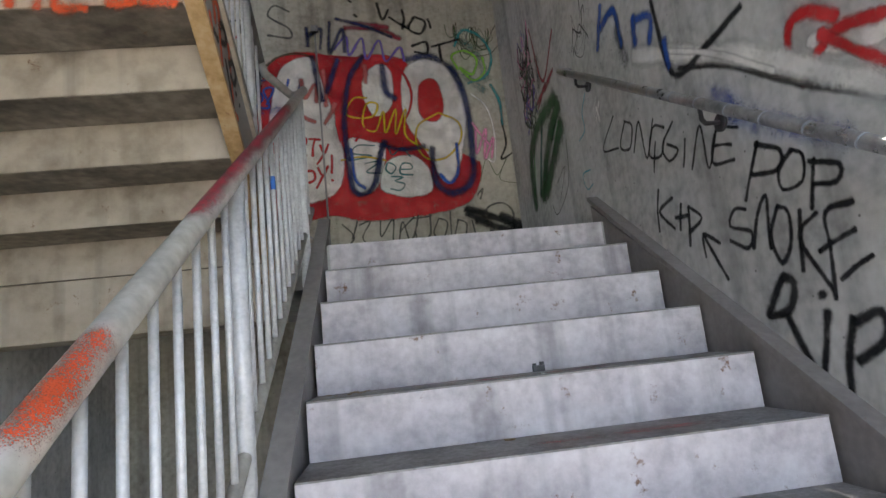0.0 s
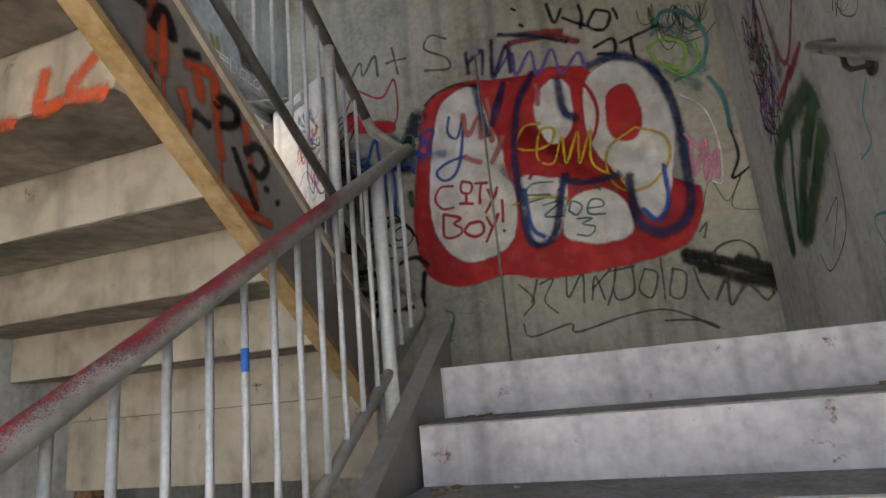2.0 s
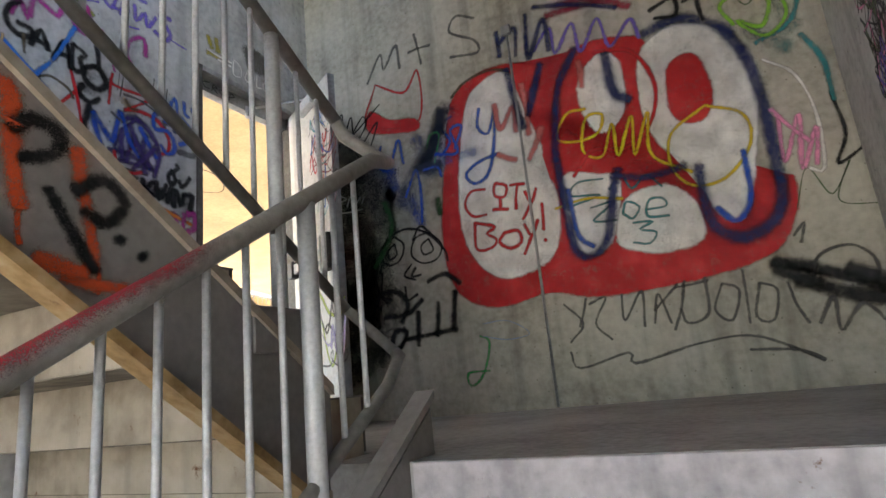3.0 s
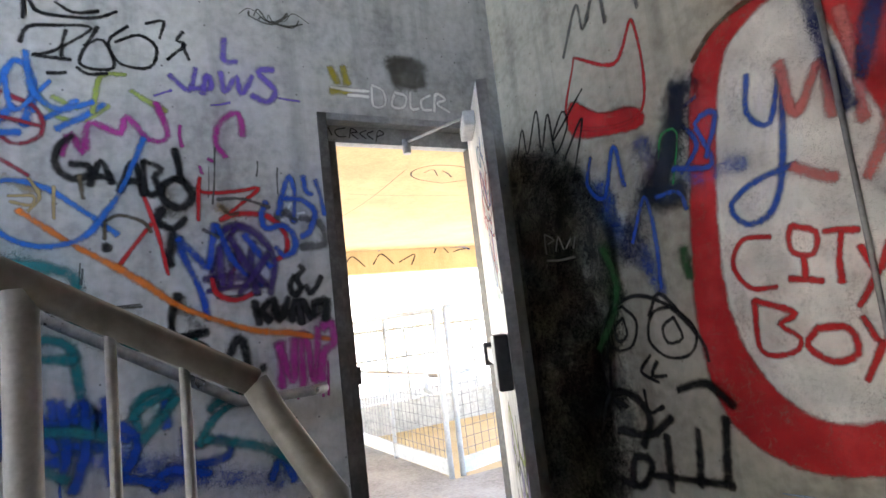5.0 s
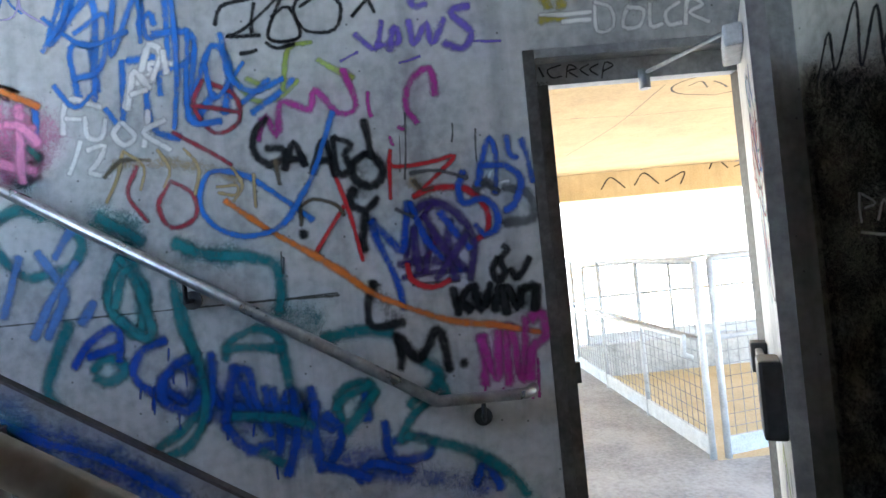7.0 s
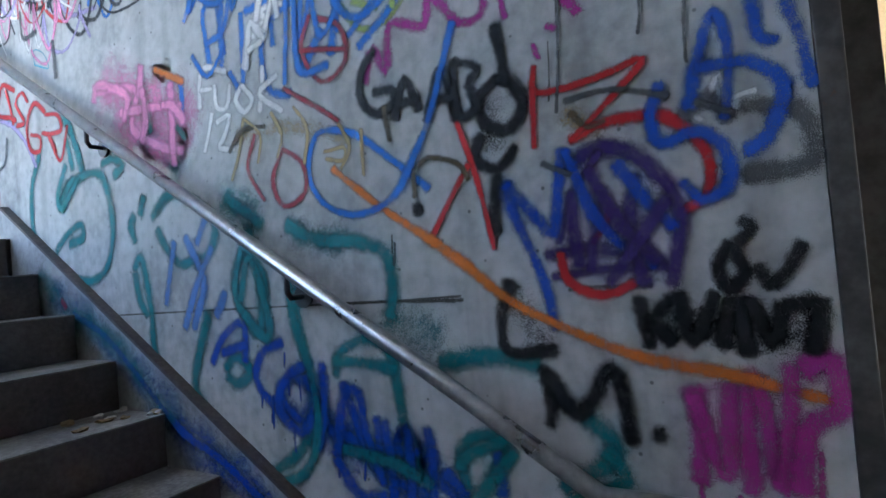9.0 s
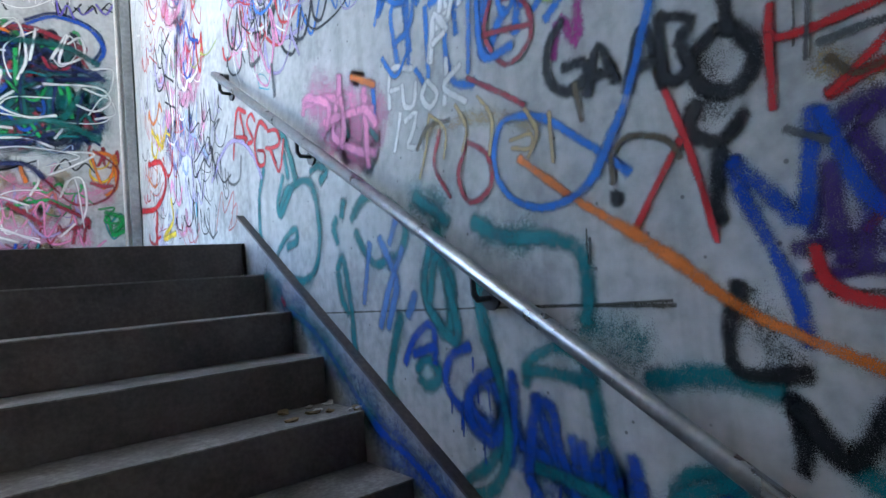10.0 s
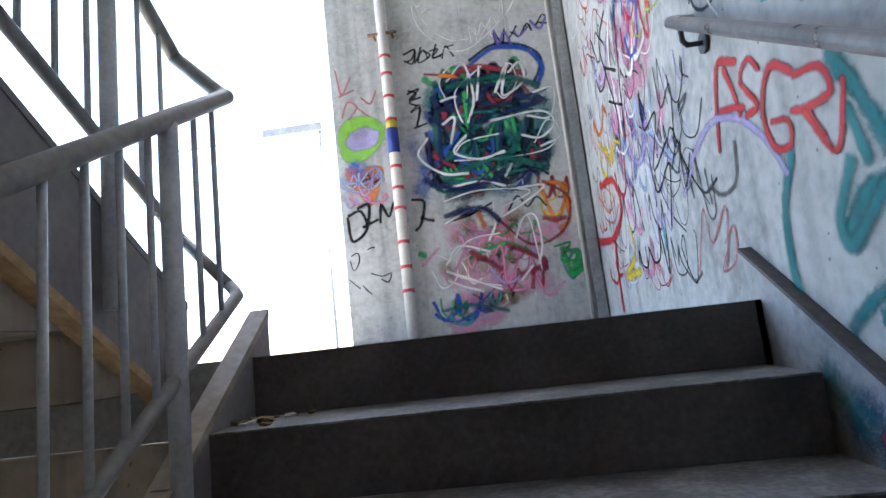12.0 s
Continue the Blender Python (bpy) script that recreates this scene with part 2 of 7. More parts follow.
# ---- stair flights ----
def flight(name, label, x0, x1, y_first, go, z0, count, sign, outer_wall_x, riser_paint, tread_paint, parent_thick=0.245):
    """Steps from the riser at y_first, rising sign * y; steel channel stringers on both sides."""
    th = thing(name, label, "stairs", at=((x0 + x1) / 2, y_first, z0))
    inv = Matrix.Translation(-th.location)
    def add(nm, bm, mt, lb=""):
        bmesh.ops.transform(bm, matrix=inv, verts=bm.verts)
        return part(nm, bm, mt, th, lb)
    for k in range(1, count + 1):
        yk = y_first + sign * go * (k - 1)
        z = z0 + RISE * k
        if k < count:
            bm = bmesh.new()
            ya, yb = sorted((yk + sign * 0.004, yk + sign * go))
            box(bm, x0 + 0.002, x1 - 0.002, ya, yb, z - parent_thick, z - 0.006)
            add("step_core", bm, SOFFIT)
            # Thin plate added under the tread: its dark colour is part stain, part shade.
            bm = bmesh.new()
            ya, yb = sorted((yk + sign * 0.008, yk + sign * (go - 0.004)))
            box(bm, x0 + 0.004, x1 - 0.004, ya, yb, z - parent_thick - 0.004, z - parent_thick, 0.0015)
            add("tread_underside", bm, UNDERSIDE, "stained underside of a tread, darkened for shade" if k == 1 else "")
            bm = bmesh.new()
            ya, yb = sorted((yk - sign * 0.012, yk + sign * go))
            box(bm, x0 + 0.001, x1 - 0.001, ya, yb, z - 0.006, z, 0.002)
            add("tread", bm, tread_paint)
        bm = bmesh.new()
        ya, yb = sorted((yk - sign * 0.008, yk + sign * 0.004))
        box(bm, x0 + 0.001, x1 - 0.001, ya, yb, z - RISE, z - 0.006, 0.002)
        add("riser", bm, riser_paint, "painted steel riser with scuffs")
    slope = RISE / go
    def line(y, off):
        return z0 + RISE + slope * sign * (y - y_first) + off
    ya, yb = y_first - sign * 0.10, y_first + sign * (go * (count - 1) + 0.14)
    for xa, xb, inner in ((x0 - 0.055, x0, x0 > outer_wall_x), (x1, x1 + 0.055, x1 < outer_wall_x)):
        if sign < 0 and xa > x0:
            edge = lambda y, off: 3.80 - 0.722 * (y - 0.73) + off
            y0s, y1s = 3.02, 0.665
            bm = bmesh.new()
            prism(bm, [(y0s, edge(y0s, 0)), (y1s, edge(y1s, 0)), (y1s, edge(y1s, -0.345)), (y0s, edge(y0s, -0.345))], xa, xb - 0.012)
            add("stringer", bm, STRINGER, "grey steel channel stringer sprayed with tags")
            for off, mt, lb in ((0.0, FLANGE_TOP, "dusty top flange of the stringer"), (-0.345, FLANGE, "rust-stained bottom flange")):
                bm = bmesh.new()
                prism(bm, [(y0s, edge(y0s, off) + 0.014), (y1s, edge(y1s, off) + 0.014), (y1s, edge(y1s, off) - 0.014), (y0s, edge(y0s, off) - 0.014)], xa - 0.004, xb + 0.004)
                add("flange", bm, mt, lb)
            continue
        if sign < 0:
            edge = lambda y: 3.80 - 0.615 * (y - 0.82)
            y0s, y1s = 3.30, 0.735
            bm = bmesh.new()
            prism(bm, [(y0s, edge(y0s)), (y1s, edge(y1s)), (y1s, edge(y1s) - 0.33), (y0s, max(edge(y0s) - 0.33, MID - 0.2))], xa + 0.012, xb - 0.015)
            add("stringer", bm, STRINGER_PALE, "steel channel stringer sprayed blue and teal")
            bm = bmesh.new()
            prism(bm, [(y0s, edge(y0s) + 0.012), (y1s, edge(y1s) + 0.012), (y1s, edge(y1s)), (y0s, edge(y0s))], xa + 0.011, xb - 0.006)
            add("flange", bm, STEP_SHADED, "dark top flange of the stringer")
            continue
        bm = bmesh.new()
        low_a = max(line(ya, -0.29), z0 - 0.2)
        prism(bm, [(ya, line(ya, 0.07)), (yb, line(yb, 0.03)), (yb, line(yb, -0.30)), (ya, low_a)], xa + (0.012 if inner else 0.0), xb - (0.0 if inner else 0.012))
        add("stringer", bm, STRINGER, "steel channel stringer")
        for off, mt, lb in ((0.07, STRINGER, "top flange of the stringer"), (-0.29, FLANGE, "rust-stained bottom flange")):
            bm = bmesh.new()
            e = 0.012 if off > 0 else 0.014
            prism(bm, [(ya, line(ya, off) + e), (yb, line(yb, off) + e), (yb, line(yb, off) - e), (ya, line(ya, off) - e)], xa - 0.004, xb + 0.004)
            add("flange", bm, mt, lb)
    return th


STAIR_A = flight("stair_flight", "steel stair flight with grey painted risers below the mural landing", A_X0, A_X1, A_TOP - 10 * GO_A, GO_A, LOW, 11, 1, 9, STEP, TREAD)
# The two flights away from the daylight take the shade-darkened colours.
STAIR_B = flight("stair_flight", "steel stair flight in shade, climbing beside the graffiti wall", B_X0, B_X1, B_TOP + 9 * GO_B, GO_B, MID, 10, -1, -9, STEP_SHADED, TREAD_SHADED)
flight("stair_flight", "upper steel stair flight seen from below in silhouette", A_X0, A_X1, C_FOOT, GO_A, UP, 11, 1, 9, STEP_SHADED, TREAD_SHADED)

bm = bmesh.new()
box(bm, B_X0 - 0.03, B_X1 + 0.05, B_TOP + 8 * GO_B + 0.02, B_TOP + 9 * GO_B + 0.03, MID - 0.36, MID - 0.07, 0.006)
solid("landing_beam", bm, SOFFIT, "stained concrete beam along the landing edge with rust drips", "beam", "structure")

bm = bmesh.new()
box(bm, WEST, EAST, C_FOOT - 0.02, B_TOP - 0.01, UP - 0.42, UP - 0.225, 0.006)
solid("landing_beam_upper", bm, SOFFIT, "concrete beam under the upper landing edge", "beam", "structure")


# ---- railings between the flights ----
def a_rail(y):
    return 2.030 + 0.643 * (y - 1.808)


def a_low(y):
    return 2.150 + 0.635 * (y - 3.04)


def b_rail(y):
    return 3.254 + 0.6065 * (2.929 - y)


def b_low(y):
    return 2.673 + 0.645 * (2.783 - y)


def c_rail(y):
    return 4.724 + 0.60 * (y - 0.747)


def c_low(y):
    return 4.341 + 0.56 * (y - 1.177)


def railing(name, label, x, y0, y1, top, low, posts, step_y, first, foot, bent_top=(), bent_low=()):
    """A pipe railing in the plane x: top rail, bottom rail, posts and pickets."""
    th = thing(name, label, "railing", at=(x, y0, low(y0)))
    inv = Matrix.Translation(-th.location)
    def add(nm, bm, mt, lb=""):
        bmesh.ops.transform(bm, matrix=inv, verts=bm.verts)
        return part(nm, bm, mt, th, lb)
    bm = bmesh.new()
    tube(bm, [(x, y0, top(y0)), (x, y1, top(y1)), *bent_top], 0.0235, 16)
    rail = add("top_rail", bm, RAIL, "worn grey round handrail")
    bm = bmesh.new()
    tube(bm, [(x, y0, low(y0)), (x, y1, low(y1)), *bent_low], 0.0175, 12)
    add("bottom_rail", bm, RAIL)
    for y in posts:
        bm = bmesh.new()
        tube(bm, [(x, y, foot(y)), (x, y, top(y) - 0.012)], 0.0235, 14)
        add("post", bm, GALV, "round galvanised post")
    n = 0
    lo, hi = min(y0, y1), max(y0, y1)
    y = first
    while y < hi - 0.01:
        if y > lo + 0.01 and all(abs(y - q) > 0.04 for q in posts):
            bm = bmesh.new()
            tube(bm, [(x, y, low(y) - 0.01), (x, y, top(y) - 0.01)], 0.0082, 8)
            add("picket", bm, GALV, "thin galvanised picket" if n == 0 else "")
            n += 1
        y += step_y
    return th, add


AX, BX, CX = -0.08, -0.33, -0.09
railing_a, add_a = railing("stair_railing", "grey pipe railing sprayed red along its handrail", AX, 0.30, 3.03, a_rail, a_low, (0.35, 1.485, 2.715), 0.1025, 0.362,
                           lambda y: a_low(y) - 0.24, [(-0.12, 3.17, 2.865), (-0.165, 3.268, 2.905), (-0.185, 3.275, 2.918), (-0.315, 3.225, 3.035), (BX, 3.20, b_rail(3.20))], [(-0.17, 3.25, 2.235), (-0.19, 3.255, 2.25)])
railing_b, add_b = railing("stair_railing", "grey pipe railing with thin bars on the shaded flight", BX, 3.20, 0.90, b_rail, b_low, (2.885, 1.215), 0.10, 0.995,
                           lambda y: b_low(y) - 0.42, [(-0.315, 0.875, 4.50), (-0.295, 0.865, 4.515), (-0.11, 0.755, 4.705), (CX, 0.747, 4.724), (CX, 0.80, c_rail(0.80))], [(-0.31, 0.87, 3.905), (-0.29, 0.86, 3.925)])
railing_c, add_c = railing("stair_railing", "grey pipe railing of the upper flight against the light", CX, 0.76, 3.6, c_rail, c_low, (1.085, 2.25, 3.4), 0.108, 0.841,
                           lambda y: c_low(y) - 0.42, (), ())
for owner, pa, pb in ((railing_c, (-0.29, 0.86, 3.925), (CX, 0.765, c_low(0.765))), (railing_b, (-0.19, 3.255, 2.25), (BX, 3.20, b_low(3.20)))):
    bm = bmesh.new()
    tube(bm, [pa, pb], 0.0175, 12)
    bmesh.ops.transform(bm, matrix=Matrix.Translation(-owner.location), verts=bm.verts)
    part("rail_return", bm, RAIL, owner)

bm = bmesh.new()
tube(bm, [(AX, 2.002, 1.945), (AX, 2.002, 1.992)], 0.0087, 8)
BLUE_TAPE = surface("blue tape", (0.02, 0.10, 0.45), (0.03, 0.16, 0.55), (0.05, 0.2, 0.6), 0.5, bump=0.05)
add_a("tape", bm, BLUE_TAPE, "blue tape round one picket")

# bolted plate at the foot of the shaded flight's post
for y in (2.885, 1.215):
    bm = bmesh.new()
    z = b_low(y) - 0.35
    box(bm, BX + 0.018, BX + 0.062, y - 0.16, y + 0.02, z - 0.005, z + 0.12, 0.004)
    add_b("post_plate", bm, STRINGER, "square steel plate that holds the post")


def handrail(name, label, pts, brackets, wall_x, bands=()):
    """A wall handrail with curled brackets."""
    th = thing(name, label, "handrail", at=pts[0])
    inv = Matrix.Translation(-th.location)
    def add(nm, bm, mt, lb="", parent=None):
        bmesh.ops.transform(bm, matrix=inv, verts=bm.verts)
        return part(nm, bm, mt, th, lb)
    bm = bmesh.new()
    tube(bm, pts, 0.021, 16)
    add("rail", bm, HANDRAIL, "worn bare steel pipe")
    x = pts[1][0]
    s = 1 if wall_x > x else -1
    for y, z in brackets:
        bm = bmesh.new()
        tube(bm, [(wall_x - s * 0.002, y, z - 0.085), (wall_x - s * 0.012, y, z - 0.085)], 0.034, 14)
        tube(bm, [(wall_x - s * 0.01, y, z - 0.085), (x + s * 0.012, y, z - 0.085), (x, y, z - 0.07), (x, y, z - 0.02)], 0.0085, 8)
        add("bracket", bm, DARK, "dark round wall bracket")
    for y in bands:
        bm = bmesh.new()
        z = pts[1][2] + (pts[2][2] - pts[1][2]) * (y - pts[1][1]) / (pts[2][1] - pts[1][1])
        d = (Vector(pts[2]) - Vector(pts[1])).normalized()
        c = Vector((x, y, z))
        e = d + Vector((0, 0.35, 0.1))
        tube(bm, [c - e * 0.005, c + e * 0.005], 0.0217, 14)
        add("tape_band", bm, CHALK)
    return th


CHALK = surface("pale tape", (0.25, 0.29, 0.34), (0.38, 0.42, 0.48), (0.5, 0.54, 0.6), 0.5, bump=0.05)
ez = lambda y: 2.20 + 0.628 * (y - 2.027)
handrail("wall_handrail", "round grey handrail with worn tape bands on the concrete wall",
         [(EAST, 3.235, ez(3.2)), (1.43, 3.22, ez(3.2)), (1.43, 0.2, ez(0.2))], [(y, ez(y)) for y in (3.0, 1.9, 0.8)], EAST,
         [1.28 + 0.155 * i for i in range(12)])
wz = lambda y: 3.24 + 0.618 * (2.904 - y)
WX = WEST + 0.068
handrail("wall_handrail", "round steel handrail climbing the graffiti-covered wall",
         [(WEST, 0.635, wz(0.66)), (WX, 0.645, wz(0.66)), (WX, 3.39, wz(3.39)), (WX, 3.70, wz(3.39) - 0.003), (WX - 0.02, 3.725, wz(3.39) - 0.003), (WEST, 3.745, wz(3.39) - 0.003)],
         [(y, wz(y)) for y in (0.70, 1.56, 2.545)] + [(3.55, wz(3.39))], WEST)

# ---- the open door and its frame ----
FX0, FX1 = WEST - 0.13, WEST + 0.004
frame_door = thing("door_1", "steel door frame with scratched grey paint in the concrete wall", "door frame", kind="structure", at=(WEST, DOOR_Y0, MID))
def add_f(nm, bm, mt, lb="", parent=None):
    bmesh.ops.transform(bm, matrix=Matrix.Translation(-frame_door.location), verts=bm.verts)
    return part(nm, bm, mt, parent or frame_door, lb)
bm = bmesh.new()
box(bm, FX0, FX1, DOOR_Y0 + 0.002, DOOR_Y0 + 0.045, MID, DOOR_Z1 - 0.002, 0.003)
box(bm, FX0, FX0 + 0.06, DOOR_Y0 + 0.045, DOOR_Y0 + 0.105, MID, DOOR_Z1 - 0.1, 0.003)
add_f("jamb", bm, JAMB, "dark steel jamb")
bm = bmesh.new()
box(bm, FX0, FX1, DOOR_Y1 - 0.05, DOOR_Y1 - 0.002, MID, DOOR_Z1 - 0.002, 0.003)
add_f("jamb", bm, JAMB)
bm = bmesh.new()
box(bm, FX0, FX1, DOOR_Y0 + 0.045, DOOR_Y1 - 0.05, DOOR_Z1 - 0.035, DOOR_Z1 - 0.002, 0.003)
box(bm, FX0, FX0 + 0.06, DOOR_Y0 + 0.045, DOOR_Y1 - 0.05, DOOR_Z1 - 0.12, DOOR_Z1 - 0.035, 0.003)
add_f("head", bm, STEEL, "scratched steel head of the frame")
bm = bmesh.new()
box(bm, FX0, FX1, DOOR_Y0 + 0.045, DOOR_Y1 - 0.05, MID - 0.003, MID + 0.008, 0.002)
add_f("threshold", bm, STEEL)
bm = bmesh.new()
box(bm, FX0 + 0.02, FX0 + 0.05, DOOR_Y0 + 0.105, DOOR_Y0 + 0.125, MID + 0.97, MID + 1.05, 0.003)
add_f("strike", bm, DARK, "black strike")

# leaf, hinged at the far jamb, standing open into the landing
HINGE = Vector((WEST + 0.01, DOOR_Y1 - 0.05, MID + 0.012))
swing = math.atan2(-(4.355 - HINGE.y), -1.173 - HINGE.x)
LEAF_W, LEAF_H = 0.69, 2.166
leaf = thing("door_leaf", "pale steel door standing open, scrawled with tags", "door", at=HINGE)
leaf.rotation_euler = (0, 0, -swing)
def add_l(nm, bm, mt, lb="", parent=None):
    return part(nm, bm, mt, parent or leaf, lb)
bm = bmesh.new()
box(bm, 0.0, LEAF_W, -0.044, 0.0, 0.0, LEAF_H, 0.002)
panel = add_l("panel", bm, DOOR_PAINT, "pale painted steel panel")
bm = bmesh.new()
box(bm, LEAF_W, LEAF_W + 0.003, -0.045, 0.001, 0.0, LEAF_H, 0.001)
box(bm, 0.0, LEAF_W, -0.045, 0.001, LEAF_H, LEAF_H + 0.002)
add_l("edge", bm, STEEL, "bare steel door edge")
bm = bmesh.new()
box(bm, 0.06, LEAF_W - 0.06, -0.085, -0.06, 0.98, 1.05, 0.008)
add_l("panic_bar", bm, STEEL, "push bar across the door")
bm = bmesh.new()
box(bm, LEAF_W - 0.13, LEAF_W - 0.012, -0.105, -0.045, 0.90, 1.12, 0.012)
add_l("latch_box", bm, DARK, "black latch box of the push bar")
bm = bmesh.new()
box(bm, 0.02, 0.09, -0.1, -0.045, 0.96, 1.07, 0.008)
add_l("bar_end", bm, DARK)
bm = bmesh.new()
box(bm, 0.28, 0.52, -0.10, -0.0455, LEAF_H - 0.13, LEAF_H - 0.06, 0.01)
closer = add_l("closer", bm, GALV, "grey door closer body")
bm = bmesh.new()
knee = Matrix.Translation(leaf.location) @ Euler((0, 0, -swing)).to_matrix().to_4x4()
post_end = knee.inverted() @ Vector((WEST - 0.065, 4.30, 4.06))
tube(bm, [(0.40, -0.075, LEAF_H - 0.062), (0.40, -0.075, LEAF_H - 0.045), post_end + Vector((0, 0, 0.02))], 0.009, 8)
tube(bm, [post_end - Vector((0, 0, 0.04)), post_end + Vector((0, 0, 0.035))], 0.022, 10)
add_l("closer_arm", bm, STEEL, "jointed arm of the closer")

# ---- the covered walkway outside ----
bm = bmesh.new()
box(bm, -3.46, WEST - T, 1.5, 11.5, MID - 0.25, MID - 0.012)
box(bm, -10.2, -3.46, 1.5, 5.22, MID - 0.25, MID - 0.014)
solid("walkway_floor", bm, FLOOR, "worn concrete walkway floor with faint scribbles", "floor")
bm = bmesh.new()
box(bm, -7.6, -3.47, 5.23, 13, MID - 0.6, MID - 0.35)
solid("ramp_floor", bm, RAMP, "tan concrete ramp beyond the mesh fence", "floor")
bm = bmesh.new()
box(bm, -9.5, WEST - T, -3.0, 14, 4.66, 4.9)
box(bm, -9.85, -9.5, -3.0, 14, 4.22, 4.9, 0.01)
walkway_slab = solid("walkway_slab", bm, SLAB, "tan concrete slab over the walkway", "ceiling")
bm = bmesh.new()
box(bm, -7.85, -7.6, 5.45, 14.0, MID - 0.6, MID + 0.09, 0.01)
solid("low_wall", bm, CONCRETE, "low pale concrete kerb wall beyond the fence", "wall")


def mesh_fence(label, p, q, height, bays, rail_h=None, group="fences"):
    """Pipe frame with welded wire mesh between p and q on the walkway."""
    p, q = Vector(p), Vector(q)
    th = thing("mesh_fence", label, "fence", group, at=p)
    u = (q - p)
    length = u.length
    u.normalize()
    up = Vector((0, 0, 1))
    at = lambda s, h: u * s + up * h
    for i in range(bays + 1):
        s = length * i / bays
        bm = bmesh.new()
        tube(bm, [at(s, 0), at(s, height)], 0.024 if i in (0, bays) else 0.02, 10)
        part("post", bm, GALV, th)
    bm = bmesh.new()
    tube(bm, [at(0, height), at(length, height)], 0.022, 10)
    part("top_rail", bm, GALV, th)
    bm = bmesh.new()
    tube(bm, [at(0, height * 0.60), at(length, height * 0.60)], 0.018, 10)
    part("middle_rail", bm, GALV, th)
    bm = bmesh.new()
    v = u.cross(up) * 0.012
    c = [at(0, 0.02) - v, at(length, 0.02) - v, at(length, 0.02) + v, at(0, 0.02) + v]
    lo = [bm.verts.new(k) for k in c]
    hi = [bm.verts.new(k + up * 0.12) for k in c]
    bm.faces.new(lo[::-1])
    bm.faces.new(hi)
    for i in range(4):
        bm.faces.new((lo[i], lo[(i + 1) % 4], hi[(i + 1) % 4], hi[i]))
    part("kick_plate", bm, GALV, th, "galvanised kick plate")
    bm = bmesh.new()
    s = 0.08
    while s < length:
        tube(bm, [at(s, 0.14), at(s, height)], 0.0028, 4)
        s += 0.085
    h = 0.2
    while h < height:
        tube(bm, [at(0, h), at(length, h)], 0.0028, 4)
        h += 0.085
    tagged(part("wire_mesh", bm, STEEL, th, "square welded wire mesh"), kind="stuff")
    return th


Z0 = MID - 0.012
mesh_fence("galvanised mesh fence along the walkway", (-3.50, 5.2, Z0), (-7.85, 5.2, Z0), 1.33, 4)
mesh_fence("galvanised mesh gate panel with blue sprayed frame", (-3.49, 5.30, Z0), (-3.78, 6.55, Z0), 1.34, 1)
fence_rail = thing("fence_handrail", "galvanised handrail bracketed to the mesh fence", "handrail", at=(-3.6, 5.11, 2.755))
bm = bmesh.new()
tube(bm, [(-0.03, 0.07, -0.16), (0.0, 0.0, -0.13), (0.02, 0.0, 0.0), (-4.45, 0.0, -0.085), (-4.55, 0.0, -0.12), (-4.55, 0.0, -0.2), (-4.4, 0.04, -0.22), (-4.26, 0.085, -0.22)], 0.019, 10)
part("rail", bm, GALV, fence_rail)
for s in (0.22, 0.45, 0.7, 0.93):
    x, z = -4.5 * s, -0.085 * s
    bm = bmesh.new()
    tube(bm, [(x, 0, z), (x, 0.01, z - 0.07), (x + 0.01, 0.085, z - 0.07)], 0.007, 8)
    part("bracket", bm, GALV, fence_rail)
mesh_fence("far galvanised mesh fence on the kerb wall", (-7.72, 5.6, MID + 0.09), (-7.72, 13.0, MID + 0.09), 1.1, 6)
edge_rail = thing("walkway_railing", "two-bar steel railing at the far edge of the walkway", "railing", at=(-9.7, 1.6, Z0))
for zr in (0.22, 0.6, 0.98):
    bm = bmesh.new()
    tube(bm, [(0, 0, zr), (0, 3.55, zr)], 0.02, 10)
    part("rail", bm, GALV, edge_rail)
for k in range(3):
    bm = bmesh.new()
    tube(bm, [(0, 0.05 + 1.725 * k, 0), (0, 0.05 + 1.725 * k, 0.98)], 0.024, 10)
    part("post", bm, GALV, edge_rail)

# ---- pipe and joint cover on the pier wall ----
RED_BAND = surface("red band", (0.45, 0.05, 0.06), (0.55, 0.07, 0.08), (0.6, 0.10, 0.1), 0.6, bump=0.1)
PIPE = surface("pale pipe paint", (0.55, 0.52, 0.48), (0.66, 0.63, 0.59), (0.74, 0.71, 0.67), 0.55, large=6, bump=0.1, streak=0.15)
PX, PY = -0.43, SOUTH + 0.06
pipe = thing("wall_pipe", "white downpipe wound with red sprayed stripes on the pier", "pipe", at=(PX, PY, UP))
bm = bmesh.new()
tube(bm, [(0, 0, 0), (0, 0, ROOF - UP)], 0.042, 16)
part("pipe", bm, PIPE, pipe)
for z in (0.35, 0.52, 0.70, 0.95, 1.10, 1.26, 1.62, 1.80, 1.98, 2.12):
    bm = bmesh.new()
    tube(bm, [(0.0, 0.0, z - 0.025), (0.0, 0.0, z + 0.025)], 0.0428, 16)
    bmesh.ops.transform(bm, matrix=Matrix.Rotation(radians(18), 4, "X"), verts=bm.verts, space=Matrix.Translation((0, 0, -z)))
    part("stripe", bm, RED_BAND, pipe)
for z0, z1, c in ((1.36, 1.55, (0.02, 0.05, 0.3)), (1.55, 1.62, (0.6, 0.5, 0.05))):
    bm = bmesh.new()
    tube(bm, [(0, 0, z0), (0, 0, z1)], 0.0432, 16)
    part("paint_ring", bm, surface("pipe paint", tuple(k * 0.8 for k in c), c, tuple(k * 1.2 for k in c), 0.5), pipe)
bm = bmesh.new()
tube(bm, [(-0.11, 0.02, 2.30), (0.11, 0.02, 2.30)], 0.012, 8)
